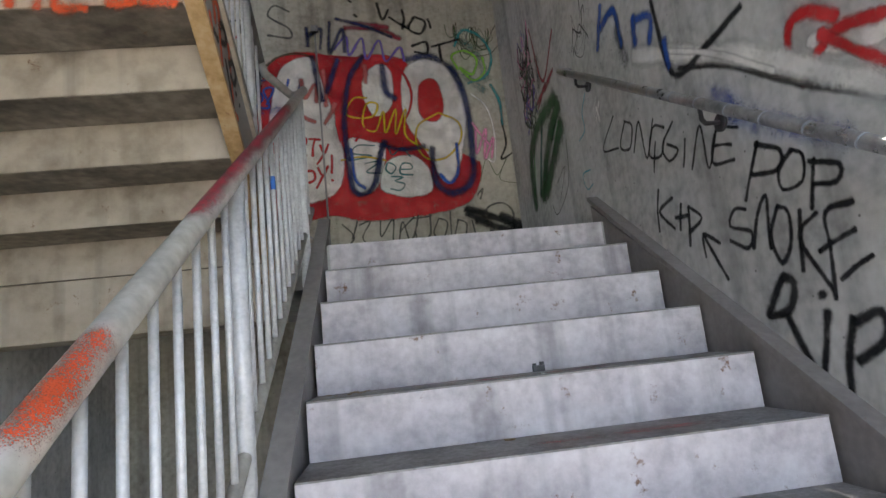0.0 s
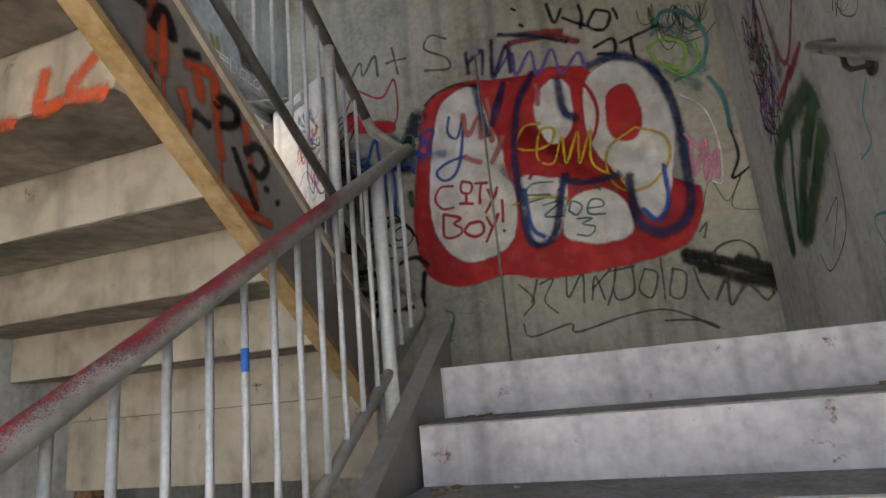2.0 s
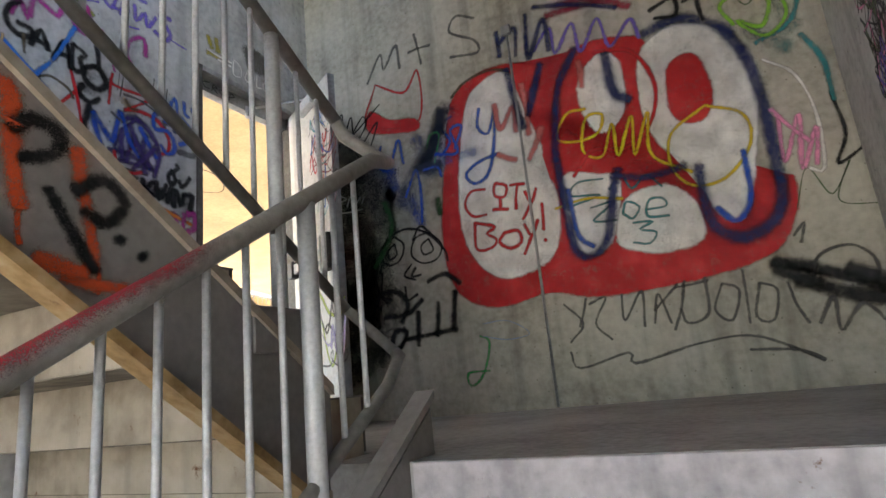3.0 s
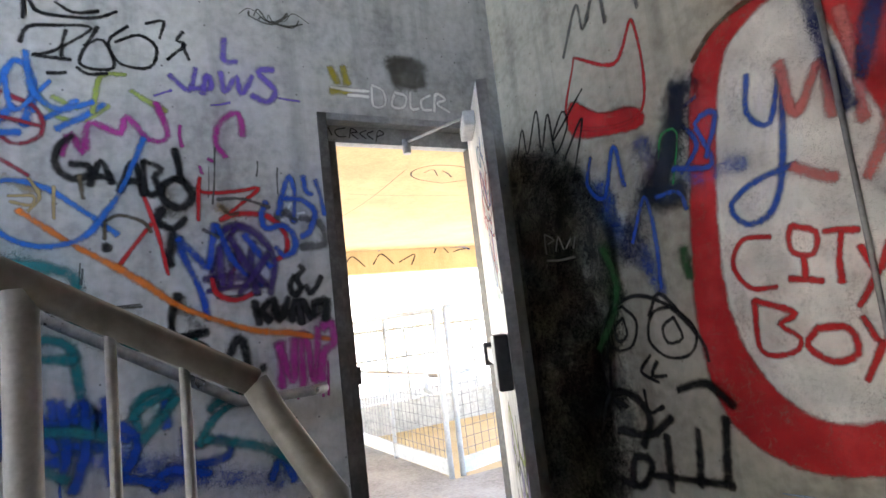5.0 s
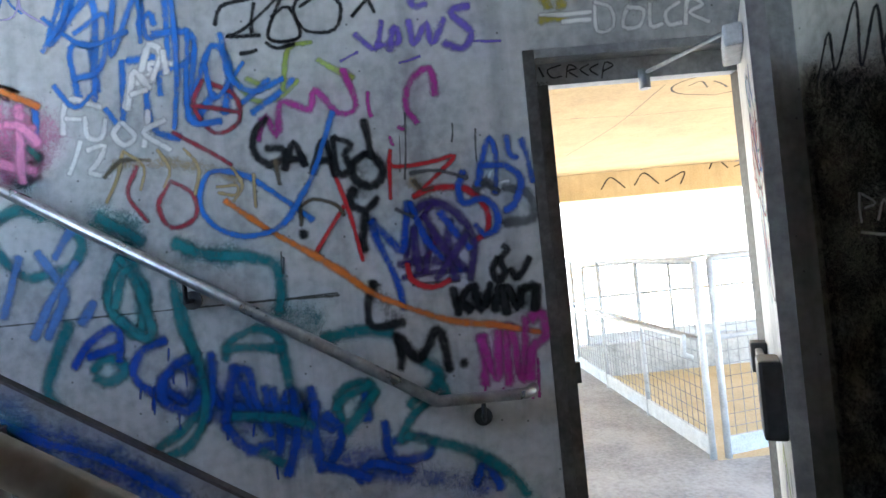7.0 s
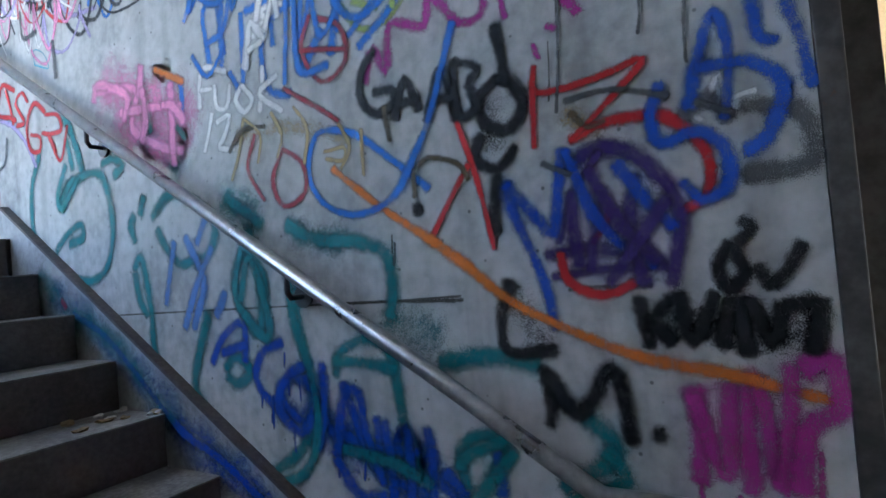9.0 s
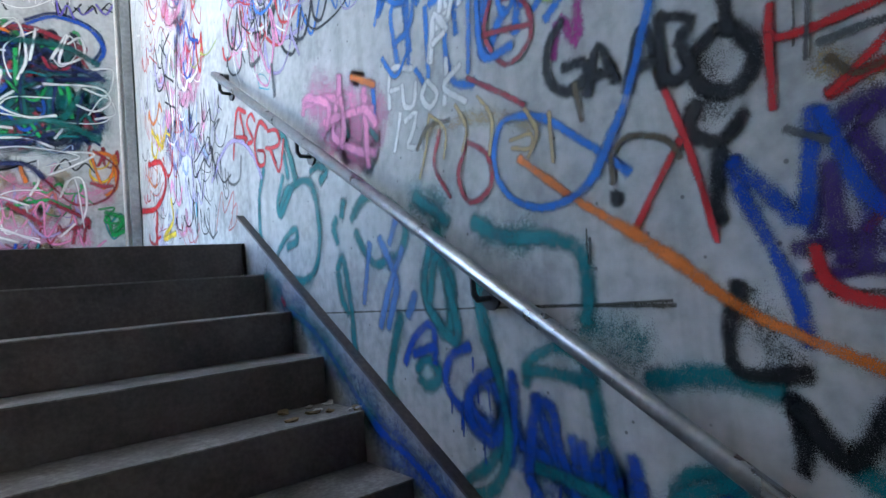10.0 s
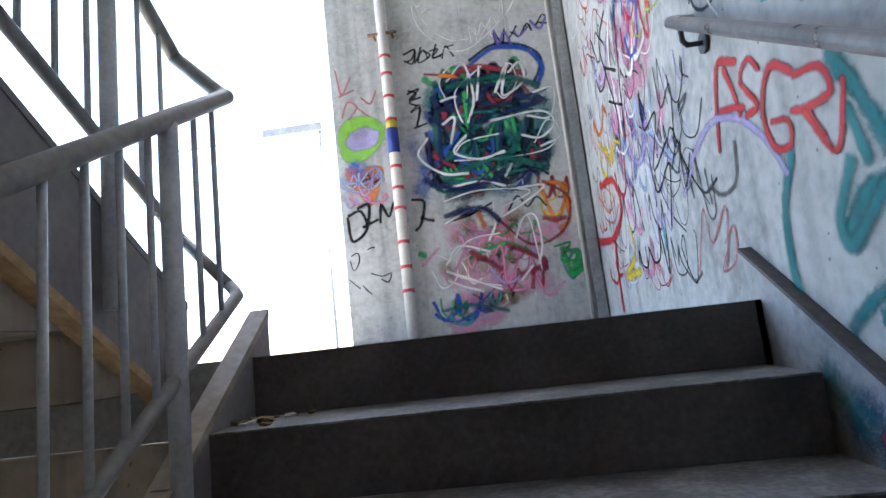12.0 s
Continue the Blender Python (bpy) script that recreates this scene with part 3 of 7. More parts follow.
tube(bm, [(-0.07, -0.07, 2.30), (-0.07, 0.02, 2.30)], 0.01, 8)
tube(bm, [(0.07, -0.07, 2.30), (0.07, 0.02, 2.30)], 0.01, 8)
part("clamp", bm, RUST, pipe, "rusted pipe clamp")
bm = bmesh.new()
box(bm, WEST + 0.012, WEST + 0.085, SOUTH + 0.001, SOUTH + 0.03, UP - 0.004, ROOF, 0.006)
solid("joint_cover", bm, STEEL, "dark metal strip over the wall joint", "trim")
bm = bmesh.new()
tube(bm, [(WEST + 0.12, SOUTH + 0.014, UP), (WEST + 0.12, SOUTH + 0.014, ROOF)], 0.012, 10)
tagged(new("conduit", finish(bm, "conduit", PIPE)), "thin pale conduit beside the joint strip", "conduit")
# conduit on the mural wall
def north_y(x):
    return NW_Y + (NE_Y - NW_Y) * (x - WEST) / (EAST - WEST)


bm = bmesh.new()
x = -0.163
tube(bm, [(x, north_y(x) - 0.009, MID), (x, north_y(x) - 0.009, 4.30)], 0.0085, 10)
tagged(new("conduit", finish(bm, "conduit", STEEL)), "thin steel conduit over the painted wall", "conduit")
bm = bmesh.new()
box(bm, x - 0.03, x + 0.03, north_y(x) - 0.035, north_y(x) - 0.002, 4.30, 4.36, 0.005)
tagged(new("junction_box", finish(bm, "junction_box", STEEL)), "small steel junction box above the mural", "box")
# rusted hanger under the shaded flight
bm = bmesh.new()
box(bm, WEST + 0.03, WEST + 0.13, B_TOP + 8 * GO_B + 0.05, B_TOP + 8 * GO_B + 0.14, MID - 0.75, MID - 0.3, 0.006)
tagged(new("steel_hanger", finish(bm, "steel_hanger", RUST)), "flaking rusted steel angle under the landing beam", "bracket")

# ---- outside the upper opening: a lamp arm on a thin post ----
arm = thing("lamp_arm", "slim grey lamp arm on a thin post outside", "lamp post", at=(0.42, -2.6, -1.5))
bm = bmesh.new()
tube(bm, [(0, 0, 0), (0, 0, 7.28)], 0.016, 8)
part("post", bm, STEEL, arm)
bm = bmesh.new()
box(bm, -0.03, 0.55, -0.05, 0.05, 7.25, 7.33, 0.012)
part("arm", bm, STEEL, arm)
bm = bmesh.new()
tube(bm, [(0.55, 0, 7.28), (1.6, 0, 7.25)], 0.008, 6)
part("cable", bm, STEEL, arm)

# ---- litter on the treads ----
LEAF_LITTER = surface("dry leaf", (0.12, 0.075, 0.03), (0.22, 0.15, 0.07), (0.32, 0.24, 0.12), 0.8, large=30, bump=0.2)
PAPER = surface("dirty paper", (0.4, 0.39, 0.36), (0.55, 0.54, 0.5), (0.65, 0.64, 0.6), 0.8, large=20)
lr = random.Random(7)


def scrap(name, label, category, at, size, mt):
    """A small crumpled flake."""
    bm = bmesh.new()
    n = 7
    top = [bm.verts.new((math.cos(i * 6.283 / n) * size * lr.uniform(0.6, 1.0), math.sin(i * 6.283 / n) * size * lr.uniform(0.35, 0.7), size * lr.uniform(0.05, 0.35))) for i in range(n)]
    low = [bm.verts.new((v.co.x * 0.8, v.co.y * 0.8, 0)) for v in top]
    mid = bm.verts.new((0, 0, size * 0.22))
    for i in range(n):
        bm.faces.new((top[i], top[(i + 1) % n], mid))
        bm.faces.new((low[i], low[(i + 1) % n], top[(i + 1) % n], top[i]))
    bm.faces.new(low[::-1])
    ob = tagged(new(name, finish(bm, name, mt)), label, category, "litter on the steps")
    ob.location = at
    ob.rotation_euler = (0, 0, lr.uniform(0, 6))
    return ob


def tread_a(k, back):
    return A_TOP - (11 - k) * GO_A + back, RISE * k


def tread_b(j, back):
    return B_TOP + (10 - j) * GO_B - back, MID + RISE * j


for k, x, back in ((7, 0.05, 0.2), (8, 0.10, 0.22), (8, 0.04, 0.24), (9, 0.06, 0.2), (9, 0.12, 0.23), (10, 0.05, 0.18), (10, 0.09, 0.23), (10, 0.15, 0.25), (9, 1.38, 0.2), (10, 1.3, 0.24), (6, 0.6, 0.23)):
    y, z = tread_a(k, back)
    scrap("dry_leaf", "brown dry leaf scrap on a step", "leaf", (x, y, z), lr.uniform(0.012, 0.03), LEAF_LITTER)
for j, x, back in ((8, -0.42, 0.18), (8, -0.47, 0.22), (8, -0.38, 0.2), (7, -0.50, 0.15), (7, -0.42, 0.2), (9, -0.40, 0.2), (6, -1.62, 0.12), (6, -1.55, 0.2), (9, -0.5, 0.22), (7, -0.6, 0.22)):
    y, z = tread_b(j, back)
    scrap("dry_leaf", "brown dry leaf scrap on a step", "leaf", (x, y, z), lr.uniform(0.015, 0.04), LEAF_LITTER)
for j, x0, x1, count in ((8, -0.50, -0.34, 14), (7, -0.72, -0.34, 16), (9, -0.48, -0.34, 7), (6, -1.74, -1.5, 8)):
    for _ in range(count):
        y, z = tread_b(j, lr.uniform(0.03, 0.25))
        scrap("dry_leaf", "brown dry leaf scrap on a step", "leaf", (lr.uniform(x0, x1), y, z), lr.uniform(0.018, 0.045), LEAF_LITTER if lr.random() < 0.75 else PAPER)
for k, x1 in ((8, 0.2), (9, 0.16), (10, 0.26), (7, 0.2)):
    for _ in range(7):
        y, z = tread_a(k, lr.uniform(0.12, 0.25))
        scrap("dry_leaf", "brown dry leaf scrap on a step", "leaf", (lr.uniform(0.03, x1), y, z), lr.uniform(0.008, 0.022), LEAF_LITTER)
for k, x, back in ((7, 0.75, 0.05), (9, 0.3, 0.2)):
    y, z = tread_a(k, back)
    scrap("paper_scrap", "small dirty white paper scrap", "litter", (x, y, z), 0.014, PAPER)
y, z = tread_a(7, 0.255)
bm = bmesh.new()
box(bm, -0.022, 0.022, -0.008, 0.008, 0, 0.022, 0.003)
box(bm, -0.02, -0.008, -0.008, 0.008, 0.022, 0.03, 0.002)
box(bm, 0.006, 0.02, -0.008, 0.008, 0.022, 0.034, 0.002)
clip = tagged(new("plastic_clip", finish(bm, "plastic_clip", DARK)), "small black plastic clip lying against a riser", "litter", "litter on the steps")
clip.location = (0.79, y, z)


# ---- spray paint: thin ribbons and patches of paint lying on the walls ----
PAINT = {
    "red": (0.50, 0.025, 0.03), "white": (0.72, 0.71, 0.68), "navy": (0.015, 0.025, 0.10), "blue": (0.02, 0.09, 0.42), "pinkred": (0.55, 0.16, 0.15),
    "yellow": (0.70, 0.50, 0.03), "teal": (0.015, 0.19, 0.20), "grey": (0.09, 0.09, 0.09), "umber": (0.11, 0.085, 0.05), "black": (0.012, 0.012, 0.013),
    "purple": (0.17, 0.12, 0.50), "maroon": (0.30, 0.03, 0.05), "tealpale": (0.04, 0.26, 0.28), "lime": (0.25, 0.55, 0.06), "pink": (0.75, 0.27, 0.45),
    "olive": (0.08, 0.14, 0.06), "paleblue": (0.35, 0.45, 0.62), "green": (0.03, 0.35, 0.09), "ink": (0.015, 0.02, 0.04), "cyan": (0.08, 0.42, 0.52),
    "leafgreen": (0.025, 0.09, 0.03), "lilac": (0.40, 0.34, 0.58), "orange": (0.72, 0.20, 0.03), "tealdark": (0.01, 0.11, 0.10), "bluepale": (0.10, 0.22, 0.50),
    "cobalt": (0.01, 0.07, 0.38), "magenta": (0.42, 0.04, 0.27), "violet": (0.05, 0.025, 0.13), "sky": (0.025, 0.18, 0.60), "limedull": (0.36, 0.45, 0.10),
    "tan": (0.45, 0.34, 0.16), "dullyellow": (0.45, 0.38, 0.05), "stain": (0.09, 0.085, 0.07), "redorange": (0.60, 0.09, 0.03),
    "pinkhaze": (0.80, 0.28, 0.47), "blackhaze": (0.012, 0.012, 0.013), "inkhaze": (0.012, 0.02, 0.05), "tealhaze": (0.015, 0.2, 0.21), "tanhaze": (0.42, 0.31, 0.14), "bluehaze": (0.02, 0.08, 0.38),
}


def paint(name, colour):
    """Spray paint: matt, mottled, thinning out to nothing at a stroke's edges."""
    m, n, l, p = nodes_of("spray " + name)
    geo = n.new("ShaderNodeNewGeometry").outputs["Position"]
    a = n.new("ShaderNodeTexNoise")
    a.inputs["Scale"].default_value, a.inputs["Detail"].default_value = 7, 5
    l.new(geo, a.inputs["Vector"])
    light = tuple(min(1, c * 1.2 + 0.02) for c in colour)
    r = ramp(n, [(0.35, tuple(c * 0.8 for c in colour)), (0.52, colour), (0.7, light)])
    l.new(a.outputs[0], r.inputs[0])
    l.new(r.outputs[0], p.inputs["Base Color"])
    p.inputs["Roughness"].default_value = 0.6
    p.inputs["Specular IOR Level"].default_value = 0.2
    uv = n.new("ShaderNodeUVMap")
    sep = n.new("ShaderNodeSeparateXYZ")
    l.new(uv.outputs[0], sep.inputs[0])
    g = n.new("ShaderNodeTexNoise")
    g.inputs["Scale"].default_value, g.inputs["Detail"].default_value, g.inputs["Roughness"].default_value = 55, 4, 0.7
    l.new(geo, g.inputs["Vector"])
    def op(kind, x, y):
        o = n.new("ShaderNodeMath")
        o.operation = kind
        for i, v in enumerate((x, y)):
            if isinstance(v, (int, float)):
                o.inputs[i].default_value = v
            else:
                l.new(v, o.inputs[i])
        return o.outputs[0]
    grain = n.new("ShaderNodeTexNoise")
    grain.inputs["Scale"].default_value, grain.inputs["Detail"].default_value = 480, 1
    l.new(geo, grain.inputs["Vector"])
    full = 0.46 if "haze" in name else (0.72 if name in ("black", "white", "ink", "red") else 0.64)
    level = op("ADD", op("MULTIPLY", sep.outputs["X"], full), 0.2)
    patchy = n.new("ShaderNodeTexNoise")
    patchy.inputs["Scale"].default_value, patchy.inputs["Detail"].default_value = 11, 4
    l.new(geo, patchy.inputs["Vector"])
    worn = op("ADD", op("MULTIPLY", op("SUBTRACT", g.outputs[0], 0.5), 0.5), op("MULTIPLY", op("SUBTRACT", patchy.outputs[0], 0.5), 0.45))
    o = n.new("ShaderNodeMath")
    o.operation, o.use_clamp = "MULTIPLY", True
    l.new(op("SUBTRACT", op("ADD", level, worn), grain.outputs[0]), o.inputs[0])
    o.inputs[1].default_value = 2.7
    l.new(o.outputs[0], p.inputs["Alpha"])
    return m


SPRAY = {k: paint(k, c) for k, c in PAINT.items()}
layer = {}
O_FACE = B_TOP + 4 * GO_B


def on_wall(w, u, v, off):
    """The place u, v on a painted surface, lifted off it."""
    if w == "W":
        return (WEST + off, u, v)
    if w == "D":
        return (WEST - 0.07 + off, u, v)
    if w == "E":
        return (EAST - off, u, v)
    if w == "S":
        return (u, SOUTH + off, v)
    if w == "G":
        return (B_X1 + 0.043 + off, u, v)
    if w == "L":
        return (u, -0.0446 - off, v)
    if w == "K":
        return (B_X0 - 0.015 + off, u, v)
    if w == "O":
        return (u, O_FACE - off, v)
    if w == "Z":
        return (u, v, 4.66 - off)
    if w == "V":
        return (-9.5 + off, u, v)
    return (u, north_y(u) - off, v)


def holder(w):
    return {"W": wall_west, "E": wall_east, "S": wall_south, "N": wall_north, "D": frame_door, "G": STAIR_B, "K": STAIR_B, "L": leaf, "O": STAIR_B, "Z": walkway_slab, "V": walkway_slab}[w]


def lift(w):
    layer[w] = layer.get(w, 0) + 1
    return 0.0004 + 0.000008 * layer[w]


def put_paint(w, bm, colour, label):
    base = holder(w)
    me = bpy.data.meshes.new("spray_tag")
    if w != "L":
        bmesh.ops.transform(bm, matrix=Matrix.Translation(-base.location), verts=bm.verts)
    bm.to_mesh(me)
    bm.free()
    me.materials.append(SPRAY[colour])
    ob = new("spray_tag", me)
    ob.parent = base
    ob["label"] = label
    return ob


def ribbon(bm, w, pts, width, off, rnd):
    """A stroke through the points: smooth, of uneven width, with paint thinning at both edges and ends."""
    q = [np.array(p, float) for p in pts]
    if len(q) == 2:
        q.insert(1, (q[0] + q[1]) / 2 + rnd.normal(0, 0.12, 2) * np.abs(q[1] - q[0]).max() * 0.25)
    e = [2 * q[0] - q[1], *q, 2 * q[-1] - q[-2]]
    line = []
    for i in range(1, len(e) - 2):
        a, b, c, d = e[i - 1:i + 3]
        k = max(3, int(np.linalg.norm(c - b) / 0.022))
        for t in np.arange(k) / k:
            line.append(0.5 * (2 * b + (c - a) * t + (2 * a - 5 * b + 4 * c - d) * t * t + (3 * b - a - 3 * c + d) * t ** 3))
    line.append(e[-2])
    line = np.array(line)
    tang = np.gradient(line, axis=0)
    tang /= np.maximum(np.linalg.norm(tang, axis=1, keepdims=True), 1e-6)
    nor = np.stack([-tang[:, 1], tang[:, 0]], 1)
    n = len(line)
    lay = bm.loops.layers.uv.verify()
    wob = np.interp(np.arange(n), np.linspace(0, n - 1, max(3, n // 5)), rnd.uniform(0.82, 1.2, max(3, n // 5)))
    first = line[0] - tang[0] * width * 0.45
    last = line[-1] + tang[-1] * width * 0.45
    line = np.vstack([first, line, last])
    nor = np.vstack([nor[:1], nor, nor[-1:]])
    wob = np.concatenate([[0.55], wob, [0.55]])
    rows = []
    for i, (p, m, h) in enumerate(zip(line, nor, wob)):
        hw = width * 0.78 * h
        end = 0.12 if i in (0, n + 1) else 1.0
        rows.append(([bm.verts.new(on_wall(w, *(p + m * hw * s), off + 0.0000015 * len(bm.verts) / 4)) for s in (-1, -0.22, 0.22, 1)], end))
    val = (0.0, 1.0, 1.0, 0.0)
    for (r0, e0), (r1, e1) in zip(rows, rows[1:]):
        for k in range(3):
            f = bm.faces.new((r0[k], r0[k + 1], r1[k + 1], r1[k]))
            for lp, x in zip(f.loops, (val[k] * e0, val[k + 1] * e0, val[k + 1] * e1, val[k] * e1)):
                lp[lay].uv = (x, 0)


def spray(w, colour, width, label, *strokes):
    rnd = np.random.default_rng(len(label) * 31 + int(1000 * width) + len(strokes))
    bm = bmesh.new()
    off = lift(w)
    for i, s in enumerate(strokes):
        ribbon(bm, w, s, width, off + 0.000001 * i, rnd)
        if w in "GKO":
            put_paint(w, bm, colour, label)
            bm = bmesh.new()
    if w not in "GKO":
        put_paint(w, bm, colour, label)
    else:
        bm.free()


def fill(w, colour, label, outline):
    """A filled patch of paint with a soft rim."""
    rnd = np.random.default_rng(len(label))
    bm = bmesh.new()
    off = lift(w)
    q = [np.array(p, float) for p in outline]
    n = len(q)
    ring = []
    for i in range(n):
        a, b, c, d = q[i - 1], q[i], q[(i + 1) % n], q[(i + 2) % n]
        for t in (0, 0.25, 0.5, 0.75):
            ring.append(0.5 * (2 * b + (c - a) * t + (2 * a - 5 * b + 4 * c - d) * t * t + (3 * b - a - 3 * c + d) * t ** 3))
    ring = np.array(ring)
    tang = np.roll(ring, -1, 0) - np.roll(ring, 1, 0)
    tang /= np.maximum(np.linalg.norm(tang, axis=1, keepdims=True), 1e-6)
    area = 0.5 * np.sum(ring[:, 0] * np.roll(ring[:, 1], -1) - np.roll(ring[:, 0], -1) * ring[:, 1])
    outward = np.stack([tang[:, 1], -tang[:, 0]], 1) * (1 if area > 0 else -1)
    wide = 0.16 if colour.startswith("black") else 0.05 if colour == "stain" else 0.022
    rim = ring + outward * (wide + rnd.uniform(0, 0.012, (len(ring), 1)))
    lay = bm.loops.layers.uv.verify()
    a = [bm.verts.new(on_wall(w, *p, off)) for p in ring]
    b = [bm.verts.new(on_wall(w, *p, off)) for p in rim]
    f = bm.faces.new(a)
    for lp in f.loops:
        lp[lay].uv = (1, 0)
    k = len(a)
    for i in range(k):
        f = bm.faces.new((a[i], a[(i + 1) % k], b[(i + 1) % k], b[i]))
        for lp, x in zip(f.loops, (1, 1, 0, 0)):
            lp[lay].uv = (x, 0)
    bmesh.ops.triangulate(bm, faces=[f for f in bm.faces if len(f.verts) > 4])
    put_paint(w, bm, colour, label)


def scribbles(w, colours, width, count, label, u0, u1, v0, v1):
    """Unreadable layered tags inside a stretch of wall: looping, letter-like strokes."""
    cs = colours.split(",")
    rnd = np.random.default_rng(int(abs(u0 * 977 + v0 * 131)) + count)
    for i in range(count):
        bm = bmesh.new()
        off = lift(w)
        h = min(0.36, v1 - v0) * rnd.uniform(0.25, 0.9)
        long = min(u1 - u0, rnd.uniform(0.12, 0.5))
        su, sv = rnd.uniform(u0, max(u0 + 1e-3, u1 - long)), rnd.uniform(v0, max(v0 + 1e-3, v1 - h))
        m = int(rnd.integers(5, 11))
        lean, loop, turn = rnd.uniform(-0.3, 0.3), rnd.uniform(0.03, 0.16) * long, rnd.uniform(0.9, 1.9)
        pts = []
        for j in range(m):
            f = j / (m - 1)
            uu = su + long * f + loop * math.cos(j * turn) + rnd.normal(0, 0.03) * long
            vv = sv + h * (0.5 + 0.5 * math.sin(j * turn) * rnd.uniform(0.6, 1.0)) + lean * f * h
            pts.append((min(max(uu, u0), u1), min(max(vv, v0), v1)))
        ribbon(bm, w, pts, width * rnd.uniform(0.45, 1.15), off, rnd)
        put_paint(w, bm, cs[i % len(cs)], label)



def rail_paint(y0, y1, colour, label, tilt=0.0):
    """Spray paint over the upper side of the first flight's handrail."""
    bm = bmesh.new()
    lay = bm.loops.layers.uv.verify()
    rows = []
    n = 24
    for i in range(n + 1):
        y = y0 + (y1 - y0) * i / n
        fade = min(1, 6 * min(i, n - i) / n)
        row = []
        for k in range(9):
            q = radians(-95 + 190 * k / 8) + tilt
            x = fade * (1 - abs(k - 4) / 4) ** 0.6
            row.append((bm.verts.new((AX + 0.0242 * math.sin(q), y - 0.0242 * math.cos(q) * 0.56, a_rail(y) + 0.0242 * math.cos(q) * 0.83)), x))
        rows.append(row)
    for ra, rb in zip(rows, rows[1:]):
        for k in range(8):
            four = (ra[k], ra[k + 1], rb[k + 1], rb[k])
            f = bm.faces.new([v for v, x in four])
            f.smooth = True
            for lp, (v, x) in zip(f.loops, four):
                lp[lay].uv = (x, 0)
    me = bpy.data.meshes.new("paint_patch")
    bmesh.ops.transform(bm, matrix=Matrix.Translation(-railing_a.location), verts=bm.verts)
    bm.to_mesh(me)
    bm.free()
    me.materials.append(SPRAY[colour])
    ob = new("paint_patch", me)
    ob.parent = railing_a
    ob["label"] = label


rail_paint(0.62, 0.84, "redorange", "orange-red spray on the handrail", 0.5)
rail_paint(1.10, 1.75, "maroon", "faded red spray on the handrail")
rail_paint(1.55, 2.55, "maroon", "faded red spray on the handrail", 0.3)

spray("W", "tealhaze", 0.13, "soft teal cloud above the handrail",
      [(2.209, 3.709), (2.291, 3.694), (2.354, 3.642)],
      [(2.259, 3.671), (2.357, 3.601)])
spray("W", "tealhaze", 0.14, "teal haze on the wall",
      [(2.843, 3.311), (2.977, 3.243)],
      [(2.539, 3.55), (2.689, 3.519)])
spray("W", "bluehaze", 0.12, "blue haze round the letters",
      [(2.553, 3.058), (2.71, 2.959), (2.891, 2.903)],
      [(2.861, 2.958), (2.991, 2.887)])
spray("W", "blackhaze", 0.1, "black haze round the letters",
      [(3.49, 3.293), (3.605, 3.279), (3.7, 3.266), (3.78, 3.265)],
      [(3.177, 3.807), (3.181, 3.699)],
      [(3.191, 3.354), (3.263, 3.236)])
spray("W", "tanhaze", 0.06, "tan smear",
      [(2.306, 3.894), (2.552, 3.872), (2.759, 3.799)],
      [(3.363, 3.734), (3.434, 3.689)])
spray("W", "pinkhaze", 0.14, "pink sprayed cloud",
      [(1.593, 4.161), (1.837, 4.045), (2.051, 3.924)],
      [(1.728, 4.026), (1.951, 3.883)])
spray("E", "inkhaze", 0.1, "dark haze",
      [(2.567, 2.817), (2.514, 2.606)],
      [(2.213, 2.466), (2.114, 2.336)])
spray("E", "bluehaze", 0.12, "blue spatter along the handrail",
      [(1.855, 2.051), (1.589, 1.886), (1.402, 1.784)],
      [(1.929, 2.15), (1.82, 2.056)])
spray("N", "tealhaze", 0.12, "green-blue cloud",
      [(1.141, 4.199), (1.281, 4.028), (1.363, 3.762)],
      [(1.144, 3.828), (1.311, 3.66)])
spray("N", "blackhaze", 0.32, "black haze of the sprayed corner",
      [(-1.428, 3.742), (-1.438, 3.409), (-1.483, 3.004), (-1.534, 2.576), (-1.557, 2.286)],
      [(-1.65, 3.863), (-1.353, 3.805)])
spray("N", "bluehaze", 0.12, "blue haze near the crown",
      [(-1.033, 3.464), (-0.95, 3.283), (-0.918, 3.165)],
      [(-0.905, 3.793), (-0.808, 3.576), (-0.655, 3.578)])
spray("W", "bluehaze", 0.12, "blue haze over the lower letters",
      [(2.403, 3.046), (2.563, 3.003), (2.706, 2.902)],
      [(2.763, 2.913), (2.97, 2.799), (3.207, 2.698)],
      [(3.125, 2.712), (3.331, 2.656), (3.544, 2.599)])
spray("W", "pinkhaze", 0.26, "pink sprayed cloud",
      [(1.587, 4.218), (1.761, 4.147), (1.845, 4.04), (1.956, 4.035), (2.072, 3.997)],
      [(1.682, 4.111), (1.753, 3.987)],
      [(1.866, 4.111), (2.018, 3.97)])
spray("W", "tealhaze", 0.1, "dark teal smudges over pink",
      [(1.987, 3.997), (1.999, 3.925)],
      [(1.899, 3.968), (1.837, 3.956)],
      [(1.982, 3.888), (1.974, 3.837)])
spray("S", "tealhaze", 0.34, "blue-green base paint of the pier piece",
      [(-0.805, 5.456), (-1.162, 5.384), (-1.57, 5.308)],
      [(-0.736, 5.128), (-1.133, 5.051), (-1.536, 4.974)],
      [(-0.847, 4.84), (-1.382, 4.797)])
spray("S", "bluehaze", 0.2, "blue base paint beside the pipe",
      [(-0.559, 5.141), (-0.653, 4.901), (-0.578, 4.769)],
      [(-0.073, 5.038), (-0.238, 4.888)])
